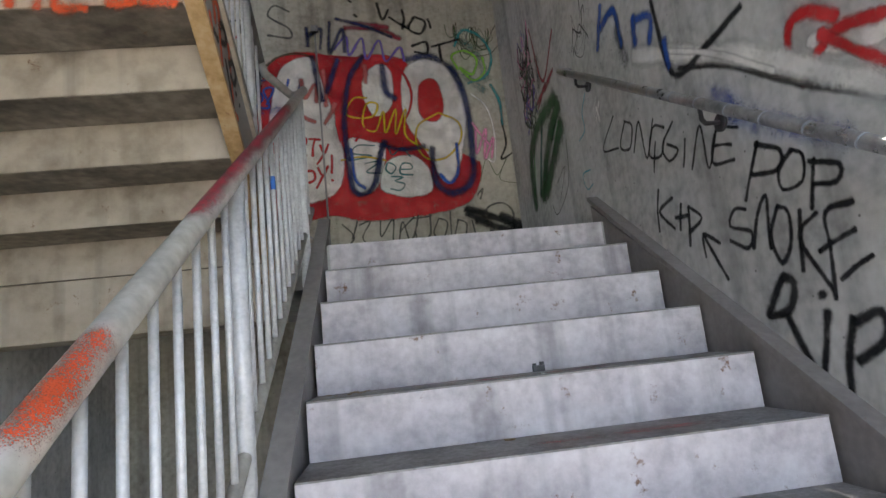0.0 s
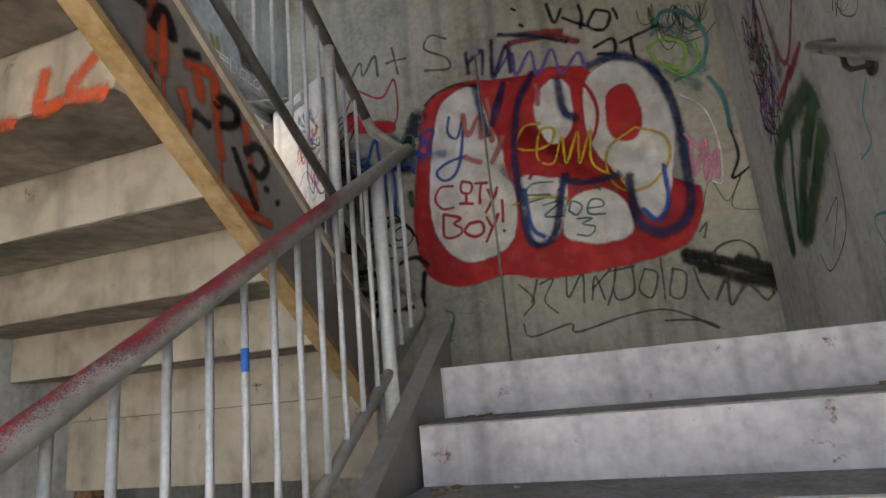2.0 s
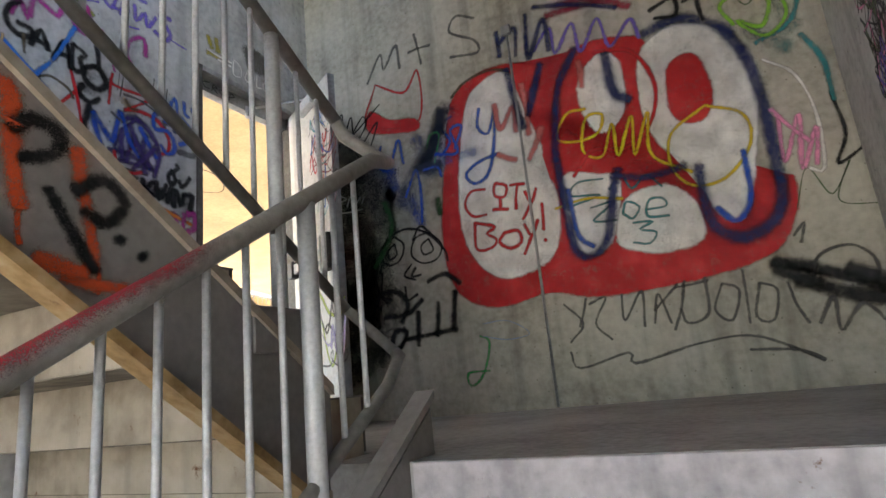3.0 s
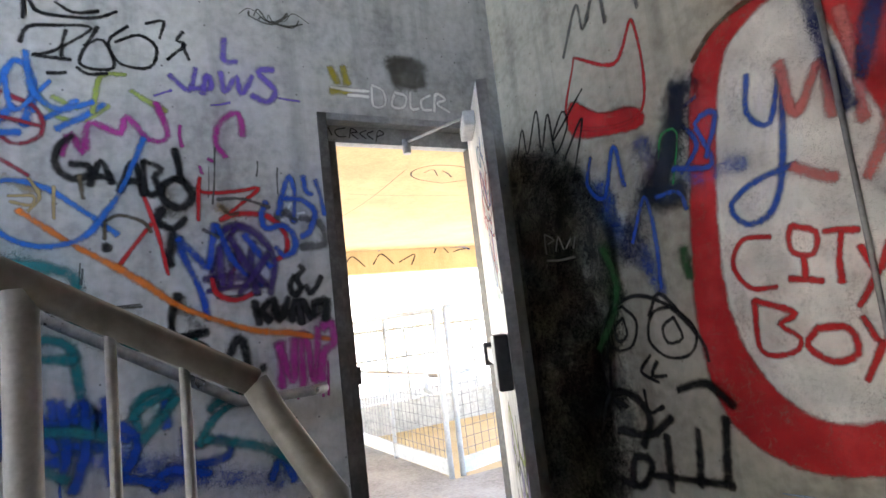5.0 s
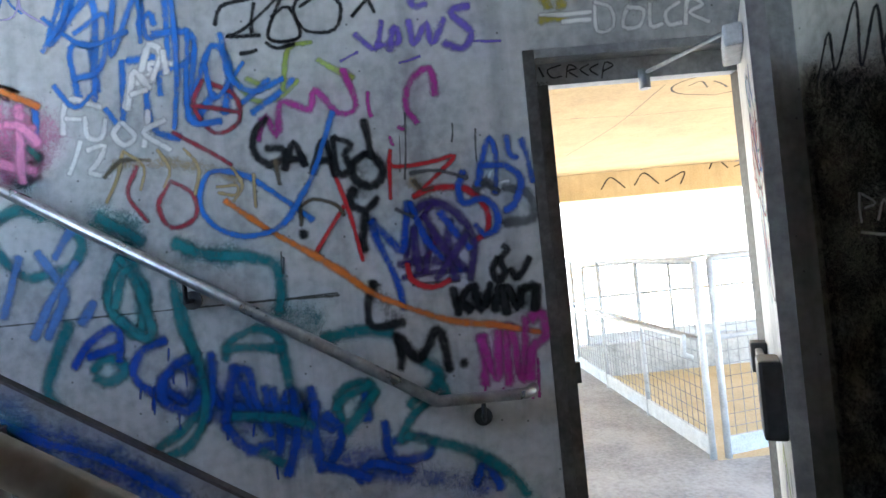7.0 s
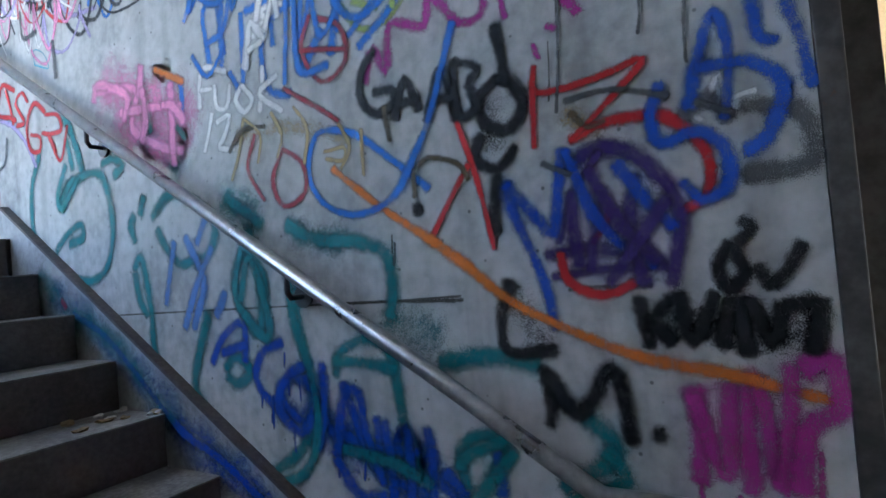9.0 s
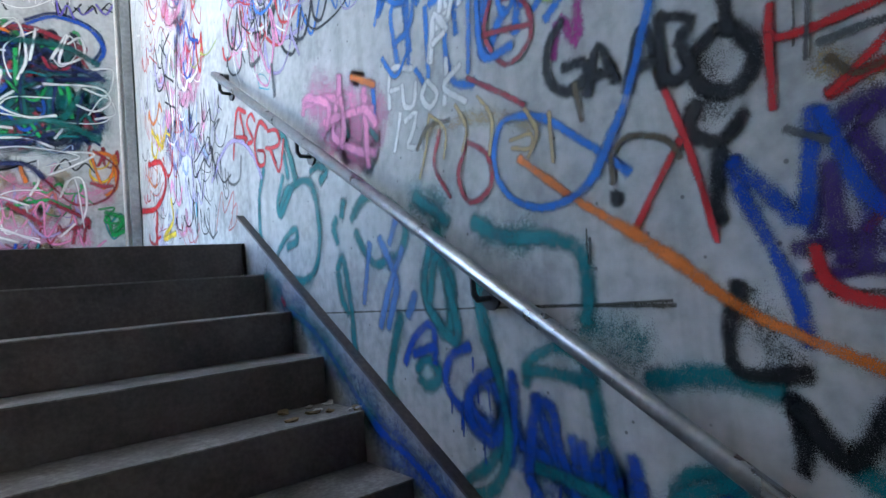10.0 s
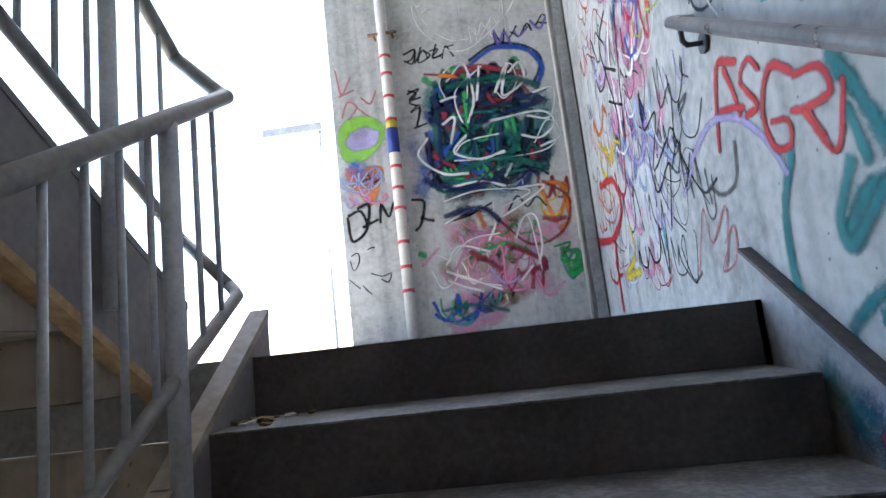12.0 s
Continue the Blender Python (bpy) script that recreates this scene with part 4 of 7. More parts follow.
spray("S", "pinkhaze", 0.26, "pink base paint of the pier piece",
      [(-0.772, 4.436), (-1.161, 4.357), (-1.564, 4.367)],
      [(-0.749, 4.127), (-1.395, 4.022)])
spray("N", "blackhaze", 0.3, "black overspray at the edge of the patch",
      [(-1.206, 3.604), (-1.237, 3.197), (-1.241, 2.848), (-1.229, 2.512)])
spray("E", "inkhaze", 0.14, "dark haze under the tags",
      [(4.158, 3.491), (4.26, 3.18)],
      [(3.879, 3.378), (3.892, 3.166)])
fill("N", "blackhaze", "black sprayed patch in the corner",
     [(-1.761, 3.926), (-1.504, 3.894), (-1.316, 3.794), (-1.247, 3.667), (-1.254, 3.457), (-1.29, 3.202), (-1.323, 2.872), (-1.293, 2.6), (-1.303, 2.31), (-1.754, 2.222), (-1.716, 3.128)])
fill("N", "blackhaze", "black sprayed patch in the corner",
     [(-1.761, 3.926), (-1.504, 3.894), (-1.316, 3.794), (-1.247, 3.667), (-1.254, 3.457), (-1.29, 3.202), (-1.323, 2.872), (-1.293, 2.6), (-1.303, 2.31), (-1.754, 2.222), (-1.716, 3.128)])
fill("N", "red", "red mural background",
     [(-0.611, 3.956), (-0.398, 4.103), (-0.141, 4.085), (0.057, 3.998), (0.266, 4.057), (0.495, 4.032), (0.661, 3.889), (0.667, 3.246), (0.691, 2.756), (0.876, 2.688), (1.079, 2.758), (1.19, 2.984), (1.175, 2.809), (1.053, 2.624), (0.755, 2.551), (0.382, 2.526), (0.099, 2.539), (-0.117, 2.601), (-0.393, 2.558), (-0.629, 2.622), (-0.746, 2.807), (-0.76, 3.137), (-0.697, 3.553)])
fill("N", "white", "white lobe of the mural",
     [(-0.494, 3.925), (-0.361, 4.038), (-0.208, 4.05), (-0.161, 3.904), (-0.105, 3.672), (-0.051, 3.449), (-0.154, 3.43), (-0.018, 3.237), (-0.009, 2.997), (-0.071, 2.814), (-0.214, 2.742), (-0.375, 2.725), (-0.508, 2.808), (-0.603, 2.985), (-0.625, 3.238), (-0.581, 3.57)])
fill("N", "white", "white mural letter",
     [(0.062, 3.26), (0.248, 3.221), (0.368, 3.156), (0.289, 2.864), (0.186, 2.771), (0.081, 2.818), (0.047, 2.986)])
fill("N", "white", "white mural letter",
     [(0.387, 3.036), (0.604, 3.069), (0.736, 2.93), (0.73, 2.75), (0.549, 2.713), (0.415, 2.746), (0.311, 2.816)])
fill("N", "white", "white mural letter",
     [(0.602, 3.864), (0.768, 3.984), (0.956, 3.935), (1.099, 3.763), (1.151, 3.551), (1.095, 3.298), (1.025, 3.018), (0.958, 2.844), (0.883, 2.823), (0.817, 2.914), (0.756, 3.15), (0.64, 3.291), (0.566, 3.505)])
fill("N", "white", "white mural letter",
     [(0.39, 3.968), (0.478, 3.858), (0.459, 3.573), (0.321, 3.477), (0.239, 3.629), (0.244, 3.837)])
fill("N", "red", "red oval eye of the mural",
     [(0.749, 3.761), (0.862, 3.791), (0.915, 3.655), (0.917, 3.496), (0.859, 3.402), (0.764, 3.409), (0.714, 3.489), (0.715, 3.629)])
spray("N", "red", 0.03, "red ring in the mural",
      [(0.354, 3.987), (0.555, 3.92), (0.651, 3.686), (0.594, 3.459), (0.432, 3.338), (0.251, 3.379), (0.119, 3.248)])
spray("N", "yellow", 0.023, "yellow looping tag",
      [(0.25, 3.646), (0.132, 3.646), (0.055, 3.507), (0.185, 3.456), (0.303, 3.481), (0.337, 3.583), (0.241, 3.586), (0.196, 3.392), (0.301, 3.329), (0.383, 3.51), (0.39, 3.308), (0.495, 3.523), (0.479, 3.289), (0.586, 3.52), (0.565, 3.269), (0.75, 3.114)],
      [(0.877, 3.468), (1.045, 3.367), (1.05, 3.197), (0.906, 3.044), (0.738, 3.041), (0.655, 3.171), (0.685, 3.357), (0.877, 3.468)],
      [(-0.019, 3.078), (0.175, 3.098), (0.371, 3.051)])
spray("N", "red", 0.018, "red numeral",
      [(0.487, 3.346), (0.576, 3.344), (0.585, 3.283), (0.455, 3.254), (0.644, 3.205)])
spray("N", "teal", 0.018, "teal handwriting zoe 3",
      [(0.281, 3.194), (0.132, 3.205), (0.085, 3.136), (0.25, 3.102), (0.057, 3.07)],
      [(0.308, 3.122), (0.38, 3.192), (0.431, 3.097), (0.512, 3.157), (0.587, 3.071)],
      [(0.185, 3.038), (0.315, 3.043), (0.193, 2.959), (0.318, 2.936)],
      [(0.358, 2.966), (0.386, 3.029), (0.45, 2.985), (0.406, 2.926), (0.358, 2.966)],
      [(0.483, 2.961), (0.587, 2.959), (0.577, 3.006), (0.508, 3.012), (0.484, 2.924), (0.595, 2.902)],
      [(0.402, 2.901), (0.506, 2.888), (0.432, 2.858), (0.514, 2.825), (0.471, 2.77), (0.387, 2.791)])
spray("N", "red", 0.025, "red lettering CITY BOY!",
      [(-0.444, 3.305), (-0.541, 3.313), (-0.592, 3.231), (-0.544, 3.147), (-0.453, 3.141)],
      [(-0.371, 3.328), (-0.303, 3.296), (-0.32, 3.23), (-0.38, 3.242), (-0.387, 3.294), (-0.371, 3.328)],
      [(-0.409, 3.162), (-0.309, 3.142)],
      [(-0.353, 3.225), (-0.359, 3.16)],
      [(-0.28, 3.291), (-0.184, 3.279)],
      [(-0.232, 3.281), (-0.257, 3.132)],
      [(-0.189, 3.232), (-0.158, 3.153), (-0.117, 3.233)],
      [(-0.158, 3.153), (-0.225, 3.057)],
      [(-0.54, 3.104), (-0.545, 2.934), (-0.442, 2.925), (-0.409, 2.971), (-0.466, 3.018), (-0.413, 3.052), (-0.54, 3.104)],
      [(-0.352, 3), (-0.391, 2.947), (-0.324, 2.896), (-0.253, 2.923), (-0.264, 2.997), (-0.352, 3)],
      [(-0.221, 3.028), (-0.182, 2.95), (-0.133, 3.036)],
      [(-0.182, 2.95), (-0.242, 2.843)],
      [(-0.094, 3.132), (-0.106, 2.968)])
spray("N", "red", 0.025, "red lettering CITY BOY!",
      [(-0.105, 2.912), (-0.103, 2.897)])
spray("N", "blue", 0.03, "blue letter y",
      [(-0.422, 3.862), (-0.444, 3.734), (-0.376, 3.674), (-0.312, 3.833), (-0.363, 3.521), (-0.427, 3.386), (-0.515, 3.363), (-0.56, 3.436), (-0.458, 3.499), (-0.321, 3.519)],
      [(-0.62, 3.867), (-0.714, 3.824), (-0.649, 3.696), (-0.733, 3.605)])
spray("N", "grey", 0.025, "grey tag M+S",
      [(-1.254, 4.323), (-1.129, 4.518), (-1.108, 4.389), (-0.996, 4.542), (-0.979, 4.352)],
      [(-0.898, 4.449), (-0.723, 4.443)],
      [(-0.84, 4.576), (-0.804, 4.325)],
      [(-0.377, 4.519), (-0.508, 4.585), (-0.564, 4.482), (-0.394, 4.357), (-0.381, 4.261), (-0.581, 4.296)])
spray("N", "umber", 0.028, "dark brown arc over the mural",
      [(-0.608, 4), (-0.487, 4.082), (-0.31, 4.102), (-0.186, 4.053)])
spray("N", "red", 0.02, "red crown outline",
      [(-1.191, 4.291), (-0.964, 4.157), (-0.841, 4.288), (-0.876, 3.902), (-1.28, 4.003), (-1.191, 4.291)])
fill("N", "red", "red patch under the crown",
     [(-1.251, 4.091), (-1.099, 3.981), (-0.9, 3.931), (-0.904, 3.854), (-1.256, 3.94)])
spray("N", "black", 0.02, "black hooked strokes",
      [(1.442, 3.362), (1.459, 3.138), (1.399, 2.992), (1.566, 3.079), (1.642, 3.096)])
spray("N", "olive", 0.008, "thin olive tag",
      [(1.182, 2.808), (1.264, 3.003), (1.34, 2.847), (1.446, 2.999), (1.363, 2.809), (1.555, 2.754)])
spray("N", "grey", 0.018, "grey handwriting",
      [(-0.052, 2.51), (0.042, 2.387), (-0.044, 2.29)],
      [(0.079, 2.528), (0.021, 2.372)],
      [(0.092, 2.49), (0.186, 2.512), (0.113, 2.378), (0.188, 2.279)],
      [(0.275, 2.518), (0.272, 2.374), (0.381, 2.52), (0.368, 2.327)],
      [(0.422, 2.337), (0.462, 2.49), (0.504, 2.327)],
      [(0.431, 2.405), (0.569, 2.527)],
      [(0.604, 2.539), (0.515, 2.29)],
      [(0.55, 2.512), (0.717, 2.522)],
      [(0.704, 2.541), (0.689, 2.353), (0.584, 2.316), (0.564, 2.388)],
      [(0.778, 2.495), (0.724, 2.366), (0.793, 2.305), (0.85, 2.45), (0.778, 2.495)])
spray("N", "grey", 0.018, "grey handwriting with underline",
      [(0.883, 2.548), (0.867, 2.279)],
      [(0.947, 2.47), (0.903, 2.308), (0.975, 2.281), (1.017, 2.425), (0.947, 2.47)],
      [(1.068, 2.451), (1.118, 2.246)],
      [(-0.051, 2.237), (-0.009, 2.144), (0.264, 2.201), (0.289, 2.14), (0.632, 2.209), (0.885, 2.211), (1.143, 2.067), (1.051, 2.125), (0.843, 2.15)])
spray("N", "paleblue", 0.008, "pale blue ellipse",
      [(-0.562, 2.466), (-0.403, 2.464), (-0.277, 2.374), (-0.415, 2.354), (-0.571, 2.392)])
spray("N", "green", 0.02, "small green squiggle",
      [(-0.59, 2.395), (-0.534, 2.35), (-0.592, 2.17), (-0.679, 2.105), (-0.692, 2.181), (-0.551, 2.185)])
spray("N", "blackhaze", 0.12, "black haze by the eyes",
      [(-1.299, 3.003), (-1.326, 2.794), (-1.411, 2.484)],
      [(-1.169, 3.195), (-1.126, 3.162)])
spray("N", "black", 0.014, "thin black tag by the door",
      [(-1.717, 3.918), (-1.628, 4.097), (-1.609, 3.961), (-1.498, 4.154), (-1.5, 3.937), (-1.419, 4.105), (-1.399, 3.9), (-1.293, 4.008), (-1.318, 4.079), (-1.407, 3.964), (-1.169, 4.13)],
      [(-1.346, 3.852), (-1.197, 3.998), (-1.314, 3.724)])
spray("N", "ink", 0.13, "dark blue-black cloud",
      [(-0.688, 3.934), (-0.734, 3.781), (-0.85, 3.575)],
      [(-0.911, 3.569), (-0.744, 3.541)])
spray("N", "inkhaze", 0.2, "dark haze round the cloud",
      [(-0.633, 3.932), (-0.762, 3.718), (-0.951, 3.531), (-1.058, 3.328)])
spray("N", "bluehaze", 0.1, "blue haze",
      [(-1.155, 3.673), (-1.047, 3.377), (-0.948, 3.254)],
      [(-0.595, 3.574), (-0.478, 3.575)])
spray("N", "green", 0.012, "thin green curl",
      [(-0.825, 3.692), (-0.792, 3.78), (-0.724, 3.764), (-0.777, 3.576)])
spray("N", "black", 0.018, "black outlined cartoon eyes",
      [(-1.133, 3.132), (-1.214, 3.097), (-1.247, 2.997), (-1.19, 2.944), (-1.102, 2.968), (-1.066, 3.064), (-1.133, 3.132)],
      [(-1.137, 3.081), (-1.192, 3.042), (-1.181, 2.984), (-1.126, 3.008), (-1.137, 3.081)],
      [(-0.871, 3.114), (-0.978, 3.088), (-1.012, 2.983), (-0.933, 2.914), (-0.825, 2.927), (-0.788, 3.014), (-0.871, 3.114)],
      [(-0.877, 3.068), (-0.936, 3.033), (-0.921, 2.97), (-0.85, 2.988), (-0.877, 3.068)],
      [(-1.019, 2.923), (-1.079, 2.855), (-0.997, 2.813)],
      [(-1.181, 3.144), (-1.282, 3), (-1.291, 2.792), (-1.227, 2.688)])
spray("E", "black", 0.016, "black lettering LONG LIVE",
      [(2.762, 2.441), (2.949, 2.328), (2.76, 2.266)],
      [(2.647, 2.361), (2.738, 2.264), (2.637, 2.219), (2.579, 2.311), (2.647, 2.361)],
      [(2.604, 2.183), (2.506, 2.3), (2.488, 2.113), (2.373, 2.256)],
      [(2.294, 2.182), (2.387, 2.221), (2.458, 2.115), (2.359, 2.079), (2.31, 2.138)],
      [(2.386, 2.155), (2.445, 2.031)],
      [(2.22, 2.177), (2.337, 2.11), (2.299, 2.032), (2.217, 2.052), (2.296, 2.107)],
      [(2.153, 2.075), (2.2, 1.973)],
      [(2.144, 1.942), (2.039, 2.082), (2.032, 1.909), (1.937, 2.038)],
      [(1.826, 1.986), (1.942, 2.023), (2.001, 1.92), (1.875, 1.888)],
      [(1.971, 1.974), (1.875, 1.943)])
spray("E", "black", 0.019, "black lettering POP",
      [(1.745, 1.902), (1.862, 1.735)],
      [(1.761, 1.899), (1.654, 1.839), (1.684, 1.786), (1.806, 1.808)],
      [(1.608, 1.823), (1.677, 1.783), (1.679, 1.72), (1.592, 1.72), (1.569, 1.791), (1.608, 1.823)],
      [(1.531, 1.768), (1.58, 1.631)],
      [(1.554, 1.767), (1.449, 1.722), (1.472, 1.681), (1.552, 1.699)])
spray("E", "black", 0.02, "black letters KIP and an arrow",
      [(2.437, 1.949), (2.49, 1.768)],
      [(2.331, 1.881), (2.458, 1.851), (2.354, 1.75)],
      [(2.273, 1.839), (2.312, 1.734)],
      [(2.337, 1.795), (2.225, 1.779)],
      [(2.222, 1.813), (2.26, 1.658)],
      [(2.222, 1.813), (2.142, 1.746), (2.24, 1.712)],
      [(2.153, 1.681), (2.046, 1.49)],
      [(2.163, 1.594), (2.153, 1.681), (2.054, 1.627)])
spray("E", "black", 0.021, "black lettering SMOKE",
      [(1.871, 1.708), (1.932, 1.724), (1.976, 1.674), (1.866, 1.628), (1.898, 1.579), (1.993, 1.625)],
      [(1.87, 1.571), (1.819, 1.675), (1.76, 1.726), (1.777, 1.627), (1.787, 1.555)],
      [(1.719, 1.678), (1.776, 1.589), (1.749, 1.503), (1.693, 1.554), (1.677, 1.648), (1.719, 1.678)],
      [(1.628, 1.644), (1.668, 1.463)],
      [(1.566, 1.619), (1.653, 1.563), (1.562, 1.383)],
      [(1.433, 1.615), (1.535, 1.611), (1.545, 1.508), (1.567, 1.368)],
      [(1.446, 1.542), (1.589, 1.508)],
      [(1.413, 1.467), (1.532, 1.419)])
spray("E", "black", 0.036, "thick black lettering RIP",
      [(1.762, 1.459), (1.869, 1.344)],
      [(1.762, 1.459), (1.718, 1.435), (1.755, 1.361), (1.855, 1.342)],
      [(1.775, 1.337), (1.713, 1.181)],
      [(1.613, 1.392), (1.612, 1.382)],
      [(1.608, 1.34), (1.672, 1.164)],
      [(1.522, 1.318), (1.587, 1.114)],
      [(1.517, 1.302), (1.429, 1.325), (1.436, 1.254), (1.539, 1.198)])
spray("E", "white", 0.09, "white sprayed band",
      [(2.448, 2.603), (1.762, 2.223), (1.44, 1.989), (1.261, 1.856)])
spray("E", "black", 0.032, "black wavy line above the handrail",
      [(2.105, 2.355), (1.832, 2.218), (1.547, 2.015), (1.268, 1.833)])
spray("E", "black", 0.034, "black V strokes",
      [(2.216, 2.732), (2.152, 2.356), (1.902, 2.335), (1.686, 2.351)])
spray("E", "red", 0.045, "red outlined letters",
      [(1.541, 2.034), (1.513, 2.162), (1.431, 2.163), (1.347, 2.092)],
      [(1.51, 1.982), (1.376, 2.06), (1.213, 2.02)],
      [(1.412, 2.082), (1.308, 1.973), (1.246, 1.906)])
fill("E", "white", "white fill inside red letters",
     [(1.453, 2.09), (1.214, 2.017), (1.229, 1.968), (1.372, 2.009)])
spray("E", "cyan", 0.012, "small cyan marks",
      [(3.077, 2.72), (3.167, 2.638), (3.165, 2.531), (3.28, 2.507)],
      [(3.174, 2.292), (3.302, 2.3), (3.266, 2.2), (3.166, 2.204)])
spray("E", "white", 0.008, "small white scratch tag",
      [(2.929, 2.631), (3.003, 2.565), (2.932, 2.484), (2.975, 2.586)])
spray("E", "black", 0.008, "thin black scrawl beside the leaf",
      [(3.498, 2.614), (3.579, 2.334), (3.879, 2.206), (3.97, 2.294)],
      [(3.795, 2.404), (3.595, 2.456), (3.786, 2.28)])
spray("E", "maroon", 0.03, "purple strokes near the corner",
      [(3.945, 3.657), (3.796, 3.164), (3.454, 3.356)],
      [(3.993, 3.039), (3.789, 3.117)])
fill("S", "lime", "lime green blob",
     [(-0.012, 5.301), (-0.087, 5.403), (-0.24, 5.41), (-0.354, 5.316), (-0.315, 5.189), (-0.167, 5.078), (-0.039, 5.11)])
fill("S", "lilac", "lilac patch",
     [(-0.073, 5.256), (-0.189, 5.328), (-0.307, 5.279), (-0.263, 5.183), (-0.11, 5.175)])
fill("S", "orange", "orange heart",
     [(-0.042, 5.007), (-0.097, 5.031), (-0.158, 4.986), (-0.226, 5.021), (-0.313, 4.991), (-0.275, 4.865), (-0.203, 4.728), (-0.135, 4.833), (-0.065, 4.917)])
spray("S", "black", 0.014, "black lettering in the heart",
      [(-0.124, 4.996), (-0.131, 4.929), (-0.196, 4.929)],
      [(-0.201, 4.985), (-0.235, 4.892), (-0.305, 4.948)])
scribbles("S", "tealhaze,bluehaze,inkhaze,tealhaze", 0.16, 14, "blurred blue-green base paint", -1.61, -0.649, 4.6145, 5.7925)
scribbles("S", "pinkhaze,tanhaze", 0.13, 8, "blurred pink base paint", -1.527, -0.6685, 3.7575, 4.5975)
scribbles("S", "tealdark,navy,ink,green,maroon,blue,tealdark,ink", 0.06, 54, "layered dark graffiti mass", -1.5605, -0.6655, 4.6835, 5.7435)
scribbles("S", "pinkred,maroon,pink,green,lilac", 0.03, 14, "red and pink scribbles", -1.549, -0.7825, 3.912, 4.498)
scribbles("S", "orange,yellow,maroon", 0.03, 5, "orange strokes", -1.6575, -1.4345, 4.381, 4.787)
scribbles("S", "green,tealpale", 0.03, 4, "green strokes", -1.6755, -1.524, 3.976, 4.276)
scribbles("S", "blue,tealpale,green", 0.03, 5, "blue-green strokes", -1.096, -0.5655, 3.748, 4.03)
spray("G", "redorange", 0.016, "red drips on the stringer",
      [(1.934, 2.678), (1.941, 2.609)],
      [(1.97, 2.658), (1.978, 2.58)],
      [(2.058, 2.566), (2.063, 2.523)],
      [(2.172, 2.517), (2.177, 2.445)],
      [(2.316, 2.44), (2.322, 2.368)])
spray("W", "magenta", 0.014, "magenta drips",
      [(3.568, 2.972), (3.565, 2.914)],
      [(3.634, 2.949), (3.631, 2.907)],
      [(3.741, 2.95), (3.739, 2.9)],
      [(3.772, 3.043), (3.763, 2.902)])
spray("W", "sky", 0.034, "blue strokes",
      [(2.592, 4.247), (2.591, 4.035), (2.687, 4.118)],
      [(2.752, 4.206), (2.715, 4.043)],
      [(2.813, 4.038), (2.972, 4.147)],
      [(2.258, 4.335), (2.275, 4.159)],
      [(2.464, 4.28), (2.493, 4.129)])
spray("W", "limedull", 0.026, "lime strokes",
      [(2.733, 4.21), (2.818, 4.087), (2.911, 4.081), (2.99, 4.143)])
spray("W", "black", 0.018, "black tag STAK",
      [(2.708, 4.37), (2.732, 4.434), (2.815, 4.453), (2.94, 4.46), (2.806, 4.344), (2.744, 4.325), (2.867, 4.319)],
      [(2.856, 4.441), (2.837, 4.332)],
      [(2.962, 4.47), (2.896, 4.308), (3.011, 4.303), (2.978, 4.415), (2.913, 4.384)],
      [(3.068, 4.489), (2.998, 4.414), (3.034, 4.324), (3.139, 4.319), (3.169, 4.408), (3.108, 4.455), (3.02, 4.413)],
      [(3.134, 4.51), (3.201, 4.531), (3.183, 4.452)],
      [(3.274, 4.494), (3.247, 4.451), (3.279, 4.438), (3.207, 4.362)],
      [(3.268, 4.439), (3.291, 4.37)],
      [(2.79, 4.258), (2.852, 4.266)],
      [(2.885, 4.291), (2.924, 4.267), (2.988, 4.277)])
spray("W", "purple", 0.034, "purple lettering VEWS",
      [(3.438, 4.49), (3.433, 4.387), (3.484, 4.386)],
      [(3.212, 4.295), (3.283, 4.236), (3.314, 4.335)],
      [(3.284, 4.246), (3.372, 4.254), (3.356, 4.312), (3.336, 4.223)],
      [(3.413, 4.332), (3.426, 4.24), (3.477, 4.318), (3.493, 4.237), (3.546, 4.327)],
      [(3.641, 4.369), (3.571, 4.349), (3.642, 4.266), (3.603, 4.21), (3.537, 4.236)])
spray("W", "purple", 0.013, "purple underlines",
      [(3.64, 4.236), (3.749, 4.227)],
      [(3.365, 4.176), (3.444, 4.195)],
      [(3.15, 4.198), (3.217, 4.228)])
spray("W", "magenta", 0.036, "magenta letters MAC",
      [(2.827, 3.936), (2.859, 4.022), (2.897, 3.946), (2.921, 4.066), (3.024, 4.032), (3.047, 4.1), (3.128, 4.009), (3.193, 4.032), (3.156, 4.168)],
      [(3.486, 4.045), (3.473, 4.148), (3.403, 4.107), (3.373, 4.018), (3.41, 3.949)])
spray("W", "magenta", 0.02, "magenta specks",
      [(3.305, 3.907), (3.314, 3.873)],
      [(3.339, 3.94), (3.361, 3.928)],
      [(3.239, 4.078), (3.244, 3.986)])
spray("W", "limedull", 0.026, "lime letters",
      [(2.933, 4.109), (2.965, 4.261), (3.05, 4.279)],
      [(3.067, 4.213), (3.192, 4.135)],
      [(2.803, 4.164), (2.883, 4.121)])
